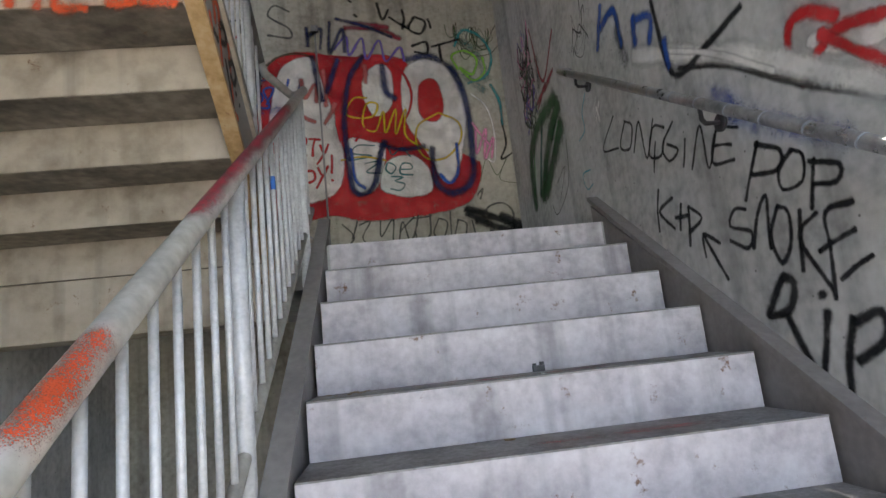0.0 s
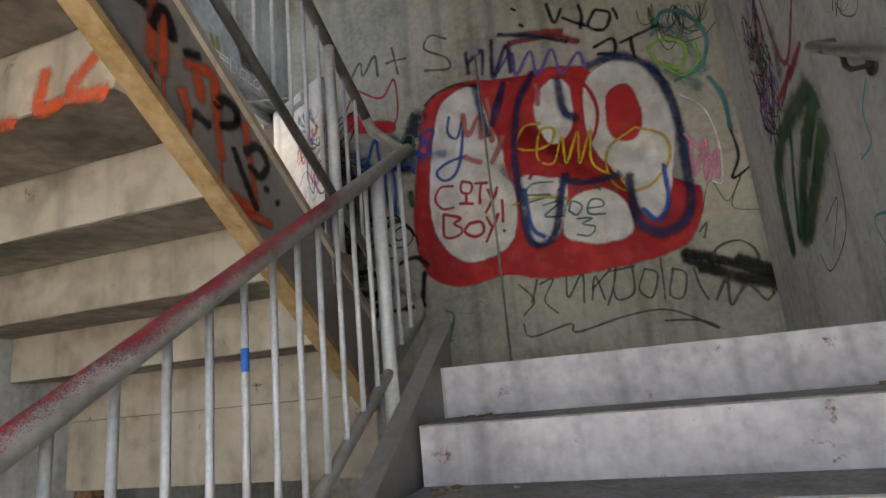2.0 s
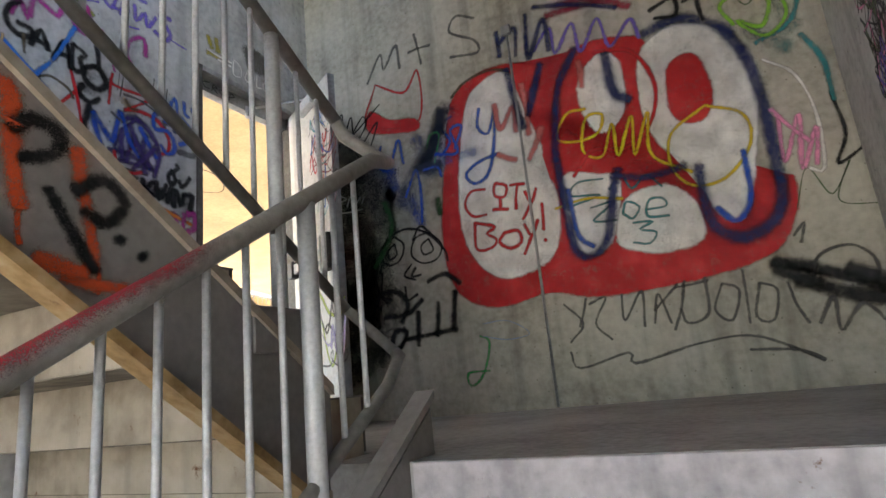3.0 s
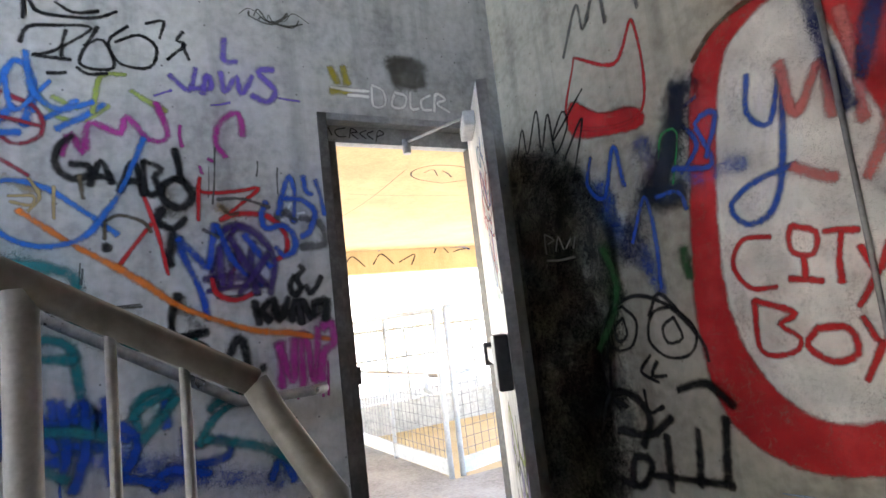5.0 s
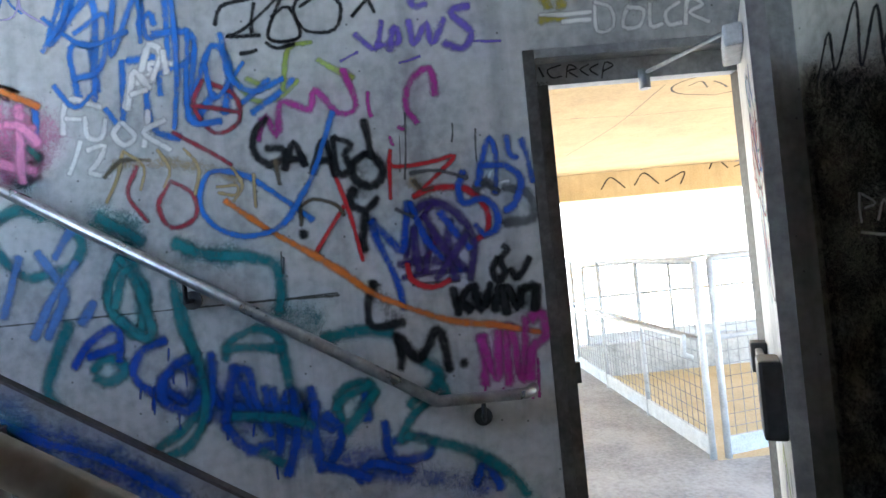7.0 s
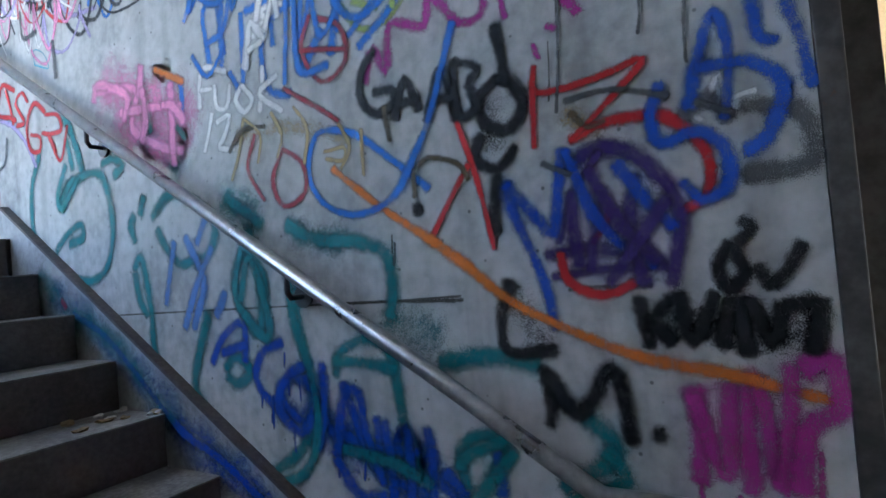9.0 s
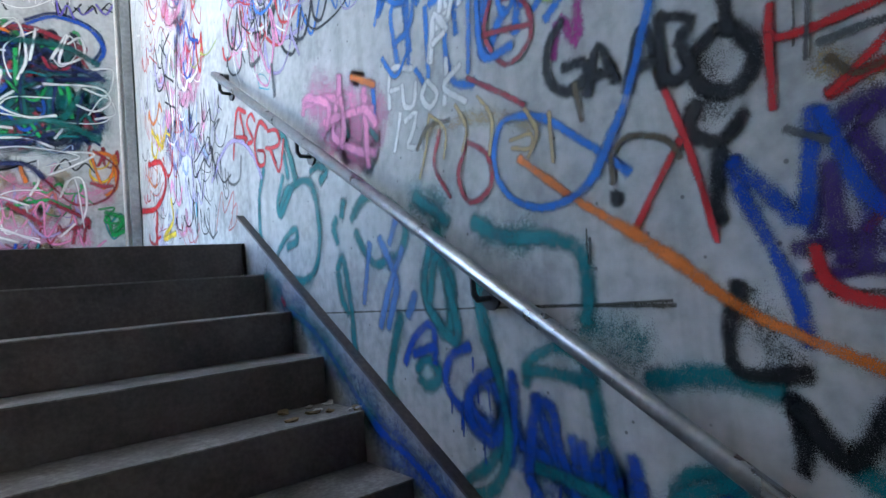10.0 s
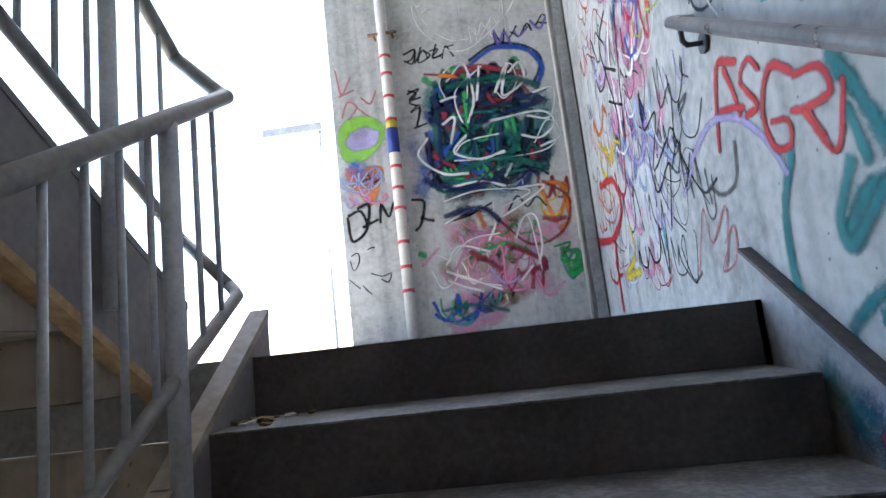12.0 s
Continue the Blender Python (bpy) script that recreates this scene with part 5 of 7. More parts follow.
spray("W", "sky", 0.034, "large blue letters",
      [(2.165, 4.516), (2.114, 4.343), (2.273, 4.5), (2.257, 4.118)],
      [(2.274, 4.327), (2.185, 4.325), (2.204, 4.117)],
      [(2.537, 4.494), (2.527, 4.217)],
      [(2.383, 4.266), (2.479, 4.269)],
      [(2.477, 4.355), (2.611, 4.348), (2.609, 4.249), (2.456, 4.183), (2.456, 4.013), (2.548, 3.967)],
      [(2.63, 4.315), (2.607, 4.119), (2.688, 4.295), (2.746, 4.23), (2.742, 4.099)],
      [(2.884, 4.155), (2.781, 4.077)],
      [(2.432, 4.39), (2.474, 4.431), (2.491, 4.388)])
spray("W", "sky", 0.03, "blue letters",
      [(2.196, 4.567), (2.197, 4.441)],
      [(2.04, 4.137), (2.037, 4.016)],
      [(2.292, 4.097), (2.346, 4.035), (2.364, 4.266)],
      [(2.449, 4.496), (2.459, 4.347), (2.548, 4.364)])
spray("W", "dullyellow", 0.05, "yellow smudge",
      [(3.909, 4.411), (3.942, 4.338)],
      [(3.975, 4.421), (3.989, 4.336)],
      [(3.901, 4.293), (3.998, 4.298)])
fill("W", "stain", "dark stain above the door",
     [(4.232, 4.486), (4.387, 4.493), (4.399, 4.419), (4.382, 4.365), (4.255, 4.36), (4.232, 4.424)])
spray("D", "black", 0.008, "black tag on the door frame head",
      [(3.983, 4.141), (3.929, 4.125), (3.945, 4.094), (3.982, 4.097)],
      [(3.999, 4.091), (4.012, 4.139), (4.042, 4.123), (4.009, 4.115), (4.043, 4.089)],
      [(4.091, 4.134), (4.056, 4.117), (4.086, 4.091)],
      [(4.128, 4.133), (4.093, 4.115), (4.123, 4.089)],
      [(4.137, 4.077), (4.154, 4.136), (4.185, 4.123), (4.145, 4.104)],
      [(3.896, 4.138), (3.911, 4.101)])
spray("W", "cyan", 0.01, "small cyan shell mark",
      [(1.058, 4.438), (1.058, 4.5), (1.135, 4.469), (1.174, 4.395), (1.058, 4.438)])
scribbles("W", "pinkhaze,bluehaze,pinkhaze", 0.12, 20, "blurred base paint", -1.1285, 0.252, 3.8205, 5.885)
scribbles("W", "black,white,red,pinkred,lilac,grey", 0.015, 120, "dense layered tags", -1.4865, 0.362, 3.764, 6.1345)
scribbles("W", "white,pink,red,lilac,sky,black", 0.022, 26, "layered pale tags", 0.547, 1.681, 4.5325, 5.175)
scribbles("W", "black,grey,lilac", 0.014, 10, "grey scribbled tags", -0.059, 0.6015, 3.9365, 4.69)
scribbles("W", "red,yellow,orange", 0.035, 7, "red and yellow strokes", -1.655, -0.526, 3.878, 5.0205)
scribbles("W", "pink,white,red,sky,lilac,black", 0.022, 80, "layered pale tags", 0.5175, 2.1455, 4.413, 5.233)
scribbles("W", "red,pink,ink,sky", 0.03, 10, "layered tags", 1.624, 2.2095, 4.537, 5.0265)
spray("G", "redorange", 0.042, "red dripping spray on the stringer",
      [(1.94, 2.828), (1.934, 2.678)],
      [(1.97, 2.827), (1.968, 2.651)],
      [(2.038, 2.72), (2.134, 2.736), (2.152, 2.67)],
      [(2.029, 2.641), (2.059, 2.559)],
      [(2.152, 2.657), (2.172, 2.511)],
      [(2.268, 2.653), (2.306, 2.424), (2.206, 2.42)],
      [(2.255, 2.395), (2.382, 2.383)],
      [(2.078, 2.719), (2.095, 2.644)])
spray("G", "black", 0.034, "black letters on the stringer",
      [(1.863, 2.807), (1.914, 2.805)],
      [(1.933, 2.762), (1.958, 2.823), (1.988, 2.809), (1.998, 2.76)],
      [(2.037, 2.747), (2.09, 2.765)],
      [(2.152, 2.657), (2.184, 2.685), (2.233, 2.674), (2.226, 2.629), (2.169, 2.605)],
      [(2.269, 2.565), (2.324, 2.602), (2.372, 2.564), (2.334, 2.514), (2.287, 2.53)],
      [(2.071, 2.599), (2.126, 2.584)],
      [(2.219, 2.557), (2.315, 2.411)],
      [(2.362, 2.487), (2.366, 2.48)],
      [(2.413, 2.46), (2.419, 2.454)])
spray("O", "redorange", 0.05, "orange letters on the riser back",
      [(-0.897, 2.698), (-0.771, 2.694), (-0.783, 2.583)],
      [(-0.856, 2.724), (-0.866, 2.594)],
      [(-0.711, 2.705), (-0.722, 2.587), (-0.625, 2.581)],
      [(-0.533, 2.686), (-0.548, 2.589), (-0.469, 2.595)],
      [(-0.38, 2.681), (-0.452, 2.607), (-0.343, 2.581)])
spray("Z", "black", 0.02, "black oval drawn on the slab",
      [(-4.669, 6.095), (-4.508, 5.701), (-4.261, 5.54), (-4.04, 5.664), (-4.077, 6.048), (-4.424, 6.374), (-4.669, 6.095)],
      [(-4.289, 5.681), (-4.18, 5.734), (-4.383, 5.89)],
      [(-4.203, 5.852), (-4.421, 6.077)])
spray("Z", "umber", 0.012, "dark joint line in the slab",
      [(-7.286, 5.43), (-4.175, 5.443)],
      [(-5.116, 4.916), (-5.183, 6.752)])
spray("V", "black", 0.03, "black tags on the beam",
      [(6.565, 4.373), (6.744, 4.564), (6.989, 4.369)],
      [(7.154, 4.396), (7.338, 4.589), (7.586, 4.382)],
      [(7.699, 4.413), (8.046, 4.553), (7.966, 4.349)],
      [(8.492, 4.559), (8.626, 4.728), (8.829, 4.554)],
      [(8.944, 4.566), (9.349, 4.619)])
spray("V", "blue", 0.03, "blue tag on the beam",
      [(7.292, 4.655), (7.516, 4.71), (9.07, 4.662), (9.346, 4.598)])
spray("W", "stain", 0.008, "dark formwork joint in the concrete",
      [(1.452, 3.348), (2.398, 3.35), (2.845, 3.35), (3.064, 3.354)])
spray("W", "stain", 0.012, "broken edge of the formwork joint",
      [(2.685, 3.35), (2.845, 3.349), (3.07, 3.344)],
      [(3.338, 3.356), (3.404, 3.358), (3.511, 3.356)])
spray("W", "stain", 0.006, "thin crack in the concrete",
      [(2.874, 3.522), (2.86, 3.352)],
      [(3.34, 3.904), (3.33, 3.773)])
scribbles("E", "black,purple,pink,grey,olive,black,ink", 0.018, 44, "thin layered tags in the corner", 3.9485, 4.378, 2.8485, 3.82)
scribbles("E", "black,grey", 0.01, 6, "thin black scribbles", 2.8795, 3.1765, 2.8395, 3.3095)
scribbles("S", "pink,white,lilac,paleblue", 0.014, 10, "pale thin tags", -1.488, -0.563, 3.7615, 4.7825)
scribbles("S", "lilac,paleblue,pink", 0.02, 8, "pale smears beside the pipe", -0.344, 0.0095, 4.6835, 5.0815)
scribbles("W", "lilac,white,paleblue,pink", 0.04, 16, "pale layered paint", -1.043, 0.259, 3.821, 5.314)
scribbles("W", "green,blue,red,limedull", 0.03, 12, "bright layered strokes", -0.567, 0.508, 4.709, 5.7305)
scribbles("N", "umber,olive,grey", 0.012, 8, "faint tags above the mural", 0.9975, 1.5555, 3.923, 4.402)
scribbles("W", "stain", 0.01, 5, "thin drips from the top", 3.464, 3.856, 4.571, 4.654)
spray("S", "white", 0.01, "thin white outline lettering",
      [(-0.683, 6.301), (-0.749, 6.1), (-0.905, 5.933), (-1.075, 5.904)],
      [(-1.051, 5.885), (-1.128, 5.987), (-1.136, 5.87), (-1.239, 6.015), (-1.246, 5.897), (-1.35, 6.042), (-1.356, 5.925)])
spray("W", "white", 0.016, "white squiggle",
      [(3.649, 3.713), (3.67, 3.749), (3.679, 3.701), (3.703, 3.703), (3.727, 3.705)],
      [(3.614, 3.685), (3.632, 3.669)])
spray("W", "white", 0.026, "white lettering FUOK 12",
      [(2.136, 4.017), (2.162, 4.137), (2.277, 4.103)],
      [(2.149, 4.072), (2.209, 4.063)],
      [(2.218, 4.073), (2.222, 4.001), (2.27, 3.991), (2.291, 4.058)],
      [(2.346, 4.042), (2.314, 4.002), (2.349, 3.958), (2.389, 3.987), (2.346, 4.042)],
      [(2.442, 4.076), (2.417, 3.945)],
      [(2.501, 4.037), (2.422, 3.998), (2.511, 3.927)],
      [(2.196, 3.986), (2.146, 3.87)],
      [(2.216, 3.953), (2.279, 3.961), (2.248, 3.9), (2.22, 3.868), (2.291, 3.853)])
spray("W", "white", 0.03, "white letters",
      [(2.364, 4.093), (2.397, 4.187), (2.468, 4.207), (2.46, 4.245), (2.548, 4.24)],
      [(2.408, 4.181), (2.476, 4.186)])
spray("W", "white", 0.022, "white lettering DOLOR",
      [(4.113, 4.343), (4.112, 4.235), (4.174, 4.245), (4.171, 4.317), (4.113, 4.343)],
      [(4.233, 4.315), (4.212, 4.243), (4.274, 4.24), (4.294, 4.3), (4.233, 4.315)],
      [(4.321, 4.323), (4.316, 4.238), (4.362, 4.241)],
      [(4.434, 4.319), (4.379, 4.284), (4.386, 4.236), (4.437, 4.24)],
      [(4.449, 4.232), (4.469, 4.329), (4.522, 4.303), (4.468, 4.276), (4.54, 4.235)],
      [(3.903, 4.311), (4.096, 4.308)],
      [(3.983, 4.277), (4.092, 4.279)])
for lo_y, hi_y, tint, wide in ((1.15, 2.9, "bluehaze", 0.2), (1.05, 1.9, "tealhaze", 0.14), (1.9, 2.9, "tealhaze", 0.14), (1.3, 2.6, "cobalt", 0.05)):
    ys = [lo_y + (hi_y - lo_y) * i / 6 for i in range(7)]
    spray("K", tint, wide, "blue overspray on the stringer", [(y, 3.68 - 0.618 * (y - 0.82) + 0.03 * math.sin(9 * y)) for y in ys])
spray("K", "maroon", .04, "red sprayed stringer face",
      [(1.219, 3.422), (1.248, 3.39)])
spray("S", "white", 0.013, "thin white heart outline with initials",
      [(-1.025, 6.124), (-1.025, 6.287), (-0.968, 6.392), (-0.854, 6.428), (-0.723, 6.352), (-0.668, 6.228), (-0.71, 6.05), (-0.837, 5.904), (-0.946, 5.828), (-1.085, 5.839), (-1.259, 5.96), (-1.415, 6.113), (-1.479, 6.291), (-1.418, 6.402), (-1.301, 6.418), (-1.202, 6.371), (-1.147, 6.281)],
      [(-0.7, 6.227), (-0.823, 6.322)],
      [(-0.728, 6.174), (-0.84, 6.244)],
      [(-0.871, 6.346), (-0.894, 6.283), (-0.864, 6.254), (-0.845, 6.306), (-0.871, 6.346)],
      [(-1.089, 5.88), (-1.085, 6.004), (-1.14, 5.927), (-1.181, 6.025), (-1.214, 5.973), (-1.269, 6.071), (-1.299, 5.994), (-1.351, 6.194), (-1.349, 6.016)])
spray("S", "black", 0.016, "black capitals under the heart",
      [(-0.584, 5.869), (-0.654, 5.894), (-0.625, 5.817), (-0.579, 5.8)],
      [(-0.646, 5.781), (-0.72, 5.876), (-0.747, 5.8)],
      [(-0.764, 5.858), (-0.834, 5.864), (-0.783, 5.808), (-0.848, 5.804)],
      [(-0.855, 5.784), (-0.89, 5.881), (-0.943, 5.788)],
      [(-1.269, 5.819), (-1.265, 5.929), (-1.317, 5.826), (-1.342, 5.94)],
      [(-1.366, 5.854), (-1.437, 5.95)],
      [(-1.386, 5.912), (-1.438, 5.869)],
      [(-1.464, 5.883), (-1.518, 5.956), (-1.545, 5.894)],
      [(-1.577, 5.927), (-1.643, 6.01), (-1.673, 5.937), (-1.598, 5.951)])
spray("S", "navy", 0.03, "dark blue scrawl behind white loops",
      [(-1.053, 5.733), (-1.248, 5.83), (-1.477, 5.782), (-1.581, 5.65), (-1.492, 5.458)],
      [(-0.706, 5.366), (-0.981, 5.419), (-1.25, 5.352), (-1.582, 5.428)],
      [(-0.673, 5.225), (-0.712, 4.848), (-0.926, 4.761), (-1.163, 4.905)],
      [(-0.788, 5.264), (-0.763, 4.937)],
      [(-1.017, 5.296), (-1.011, 4.964)],
      [(-1.243, 5.281), (-1.208, 4.902)],
      [(-1.422, 5.22), (-1.371, 4.937), (-1.516, 4.784)])
spray("S", "teal", 0.03, "dark green strokes behind white loops",
      [(-0.881, 5.306), (-1.155, 5.31), (-1.367, 5.128), (-1.168, 4.952), (-0.903, 5.019)],
      [(-0.796, 4.795), (-1.021, 4.823), (-1.385, 4.842)],
      [(-0.641, 3.892), (-0.857, 3.915), (-1.112, 3.845)])
spray("S", "maroon", 0.022, "dark red strokes behind white loops",
      [(-0.706, 5.68), (-0.908, 5.643), (-1.185, 5.65), (-1.458, 5.583)],
      [(-0.645, 5.133), (-0.766, 4.983), (-0.65, 4.899)],
      [(-1.126, 4.492), (-1.331, 4.292), (-1.563, 4.361), (-1.633, 4.587), (-1.465, 4.741)])
spray("S", "white", 0.012, "white looping letters",
      [(-0.847, 5.452), (-0.813, 5.6), (-0.914, 5.716), (-1.026, 5.684), (-0.967, 5.252), (-0.919, 5.496), (-1.141, 5.678)],
      [(-1.266, 5.522), (-1.348, 5.665), (-1.381, 5.515), (-1.278, 5.399), (-1.215, 5.477)],
      [(-0.859, 5.023), (-0.956, 5.11), (-1.231, 5.137)],
      [(-0.855, 4.977), (-1.213, 4.949), (-1.535, 4.972), (-1.643, 5.107), (-1.558, 5.186), (-1.449, 5.026)],
      [(-0.744, 4.684), (-1.013, 4.731), (-1.369, 4.679), (-1.088, 4.563)],
      [(-0.708, 4.214), (-0.895, 4.376), (-1.118, 4.401)],
      [(-0.705, 4.171), (-1.084, 4.024)],
      [(-1.225, 4.347), (-1.329, 4.497), (-1.379, 4.107)])
spray("S", "pink", 0.02, "pink scribble near the floor",
      [(-0.768, 4.164), (-0.892, 4.332), (-0.959, 4.103), (-1.109, 4.311), (-1.129, 4.042), (-1.282, 4.251), (-1.383, 3.928), (-1.525, 4.003)],
      [(-0.537, 4.231), (-0.675, 4.351)])
spray("S", "green", 0.024, "green zigzag by the pilaster",
      [(-1.484, 4.255), (-1.598, 4.267), (-1.519, 4.161), (-1.651, 4.126), (-1.574, 4.044)])
spray("S", "black", 0.016, "small black marks on grey concrete",
      [(-0.561, 5.544), (-0.654, 5.572), (-0.572, 5.494), (-0.662, 5.503)],
      [(-0.574, 5.399), (-0.645, 5.441), (-0.61, 5.277)],
      [(-0.732, 4.526), (-0.909, 4.556), (-1.094, 4.631)],
      [(-1.199, 4.554), (-1.276, 4.654), (-1.335, 4.565), (-1.409, 4.629), (-1.47, 4.554)])
scribbles("L", "red,blue,maroon,grey,tealpale", .014, 22, "tags on the door leaf", .34, .75, 1.15, 2.02)
scribbles("L", "limedull,grey,lilac", .03, 8, "pale smears on the door leaf", .3, .75, .1, .85)
spray("W", "teal", 0.05, "large teal outline letters",
      [(1.281, 4.165), (1.393, 3.921), (1.276, 3.892), (1.2, 3.812), (1.312, 3.897), (1.501, 3.898), (1.567, 3.789), (1.571, 3.647), (1.515, 3.531), (1.386, 3.488), (1.218, 3.531), (1.14, 3.613), (1.251, 3.691), (1.351, 3.714), (1.354, 3.66), (1.253, 3.648)],
      [(1.53, 3.93), (1.601, 3.939), (1.668, 3.903), (1.607, 3.87)],
      [(1.049, 4.045), (0.968, 3.914), (0.96, 3.728), (1.065, 3.6)],
      [(1.719, 3.71), (1.695, 3.666), (1.718, 3.614)],
      [(1.781, 3.77), (1.788, 3.752)])
spray("W", "teal", 0.05, "teal open letters",
      [(1.856, 3.701), (1.96, 3.754), (2.1, 3.706), (2.167, 3.627), (2.142, 3.549), (2.053, 3.501)],
      [(1.856, 3.642), (1.913, 3.56), (1.987, 3.509), (2.087, 3.534)],
      [(1.698, 3.513), (1.746, 3.554), (1.769, 3.46), (1.786, 3.34), (1.791, 3.21), (1.838, 3.063), (1.869, 2.966)],
      [(1.702, 3.496), (1.721, 3.401), (1.765, 3.34)])
spray("W", "teal", 0.06, "teal loop letter",
      [(2.335, 3.607), (2.303, 3.542), (2.252, 3.466), (2.252, 3.381), (2.296, 3.31), (2.353, 3.282), (2.366, 3.377), (2.356, 3.464), (2.341, 3.525), (2.326, 3.594)])
spray("W", "teal", 0.055, "teal strokes by the stringer",
      [(2.103, 3.34), (2.059, 3.244), (2.007, 3.105), (2.056, 3.022)],
      [(2.174, 3.156), (2.217, 3.198), (2.258, 3.188), (2.284, 3.144), (2.23, 3.114), (2.177, 3.135)])
spray("W", "teal", 0.055, "teal looping band",
      [(2.493, 3.591), (2.605, 3.537), (2.769, 3.512), (2.849, 3.471), (2.862, 3.384), (2.847, 3.31)],
      [(2.23, 3.708), (2.33, 3.641), (2.382, 3.6)])
spray("W", "teal", 0.05, "teal narrow letters",
      [(2.294, 3.556), (2.244, 3.399), (2.334, 3.272), (2.377, 3.427), (2.294, 3.556)],
      [(2.5, 3.403), (2.521, 3.22), (2.548, 3.09)],
      [(1.286, 4.067), (1.315, 3.946)],
      [(1.785, 3.768), (1.76, 3.709)])
spray("W", "teal", 0.052, "teal lower letters",
      [(2.641, 3.15), (2.669, 3.218), (2.761, 3.252), (2.833, 3.214), (2.851, 3.118), (2.867, 3.017), (2.901, 2.911)],
      [(2.636, 3.189), (2.847, 3.17)],
      [(3.036, 2.889), (3.029, 2.974), (3.08, 3.019), (3.156, 3.005), (3.106, 2.914)],
      [(2.314, 2.819), (2.495, 2.939), (2.558, 3.058)])
spray("W", "teal", 0.06, "teal bar below the handrail",
      [(2.989, 3.191), (3.117, 3.209), (3.252, 3.197)],
      [(3.351, 3.077), (3.402, 3.033), (3.389, 2.981), (3.327, 2.95), (3.286, 2.921)])
spray("W", "cobalt", 0.042, "blue letter A",
      [(2.106, 3.178), (2.18, 3.27), (2.27, 3.301), (2.267, 3.184)],
      [(2.159, 3.21), (2.271, 3.237)])
spray("W", "cobalt", 0.05, "blue dripping letters",
      [(2.435, 3.244), (2.354, 3.216), (2.311, 3.136), (2.362, 3.068), (2.462, 3.016)],
      [(2.473, 3.157), (2.413, 3.084), (2.503, 3.009), (2.561, 3.087), (2.473, 3.157)],
      [(2.592, 3.176), (2.585, 3.028), (2.673, 2.952)],
      [(2.663, 3.127), (2.715, 3.005), (2.737, 2.928)])
spray("W", "cobalt", 0.05, "blue dripping letters near the landing",
      [(2.774, 3.043), (2.787, 2.918), (2.867, 3.017), (2.88, 2.864)],
      [(2.934, 3.022), (2.947, 2.909), (3.008, 2.861)],
      [(2.709, 2.943), (2.817, 2.88), (2.921, 2.855)],
      [(2.601, 2.997), (2.75, 2.962), (2.897, 2.961)],
      [(3.125, 2.983), (3.13, 2.883)])
spray("W", "cobalt", 0.012, "blue paint drips",
      [(2.383, 3.083), (2.369, 3)],
      [(2.34, 3.098), (2.329, 3.042)],
      [(2.503, 3.009), (2.494, 2.969)],
      [(2.632, 2.952), (2.622, 2.9)],
      [(2.727, 2.927), (2.716, 2.867)],
      [(2.461, 3.153), (2.451, 3.086)],
      [(2.444, 3.212), (2.439, 3.169)])
spray("W", "bluepale", 0.045, "pale blue strokes",
      [(1.948, 3.589), (1.877, 3.377)],
      [(2.013, 3.602), (2.091, 3.444), (2.025, 3.291)],
      [(2.144, 3.552), (1.976, 3.296)],
      [(2.135, 3.668), (2.07, 3.573)],
      [(2.195, 3.401), (2.144, 3.33)])
spray("W", "black", 0.034, "black lettering GABO",
      [(2.864, 4.013), (2.817, 3.967), (2.809, 3.889), (2.858, 3.845), (2.919, 3.862), (2.908, 3.897), (2.852, 3.901)],
      [(2.914, 3.818), (2.953, 3.916), (2.989, 3.827)],
      [(2.925, 3.854), (2.985, 3.853)],
      [(3.01, 3.794), (3.065, 3.916), (3.094, 3.781)],
      [(3.031, 3.837), (3.086, 3.834)],
      [(3.098, 3.922), (3.101, 3.793), (3.155, 3.798), (3.133, 3.855), (3.162, 3.889), (3.101, 3.921)],
      [(3.214, 3.974), (3.226, 3.889), (3.232, 3.834)])
spray("W", "black", 0.04, "black ring and drip",
      [(3.211, 3.853), (3.156, 3.814), (3.171, 3.752), (3.235, 3.734), (3.269, 3.784), (3.241, 3.837), (3.211, 3.853)],
      [(3.157, 3.73), (3.136, 3.677), (3.193, 3.644), (3.24, 3.686)],
      [(3.191, 3.628), (3.171, 3.54), (3.176, 3.497)],
      [(2.958, 3.588), (2.963, 3.568)])
spray("W", "red", 0.02, "red bow outline and cross",
      [(3.303, 3.858), (3.304, 3.798), (3.432, 3.798), (3.534, 3.815), (3.457, 3.744), (3.371, 3.677)],
      [(3.294, 3.807), (3.287, 3.677)],
      [(3.084, 3.814), (3.136, 3.626), (3.166, 3.461)],
      [(3.117, 3.667), (2.989, 3.491)])
spray("W", "red", 0.03, "red ring",
      [(3.371, 3.677), (3.447, 3.703), (3.57, 3.687), (3.635, 3.605), (3.63, 3.529), (3.584, 3.5)],
      [(3.444, 3.52), (3.399, 3.452)],
      [(3.324, 3.434), (3.341, 3.371), (3.413, 3.341), (3.479, 3.363)])
spray("W", "violet", 0.045, "purple tangle",
      [(3.295, 3.434), (3.398, 3.44), (3.515, 3.419)],
      [(3.352, 3.618), (3.43, 3.651), (3.508, 3.616), (3.567, 3.538), (3.571, 3.447), (3.55, 3.357)],
      [(3.424, 3.558), (3.389, 3.393)],
      [(3.363, 3.567), (3.365, 3.406)],
      [(3.494, 3.583), (3.498, 3.362)],
      [(3.402, 3.61), (3.462, 3.482), (3.528, 3.406)],
      [(3.555, 3.528), (3.492, 3.444), (3.427, 3.366)])
spray("W", "violet", 0.03, "thin purple strokes",
      [(3.304, 3.386), (3.43, 3.395), (3.545, 3.393)],
      [(3.429, 3.642), (3.359, 3.555), (3.324, 3.459)])
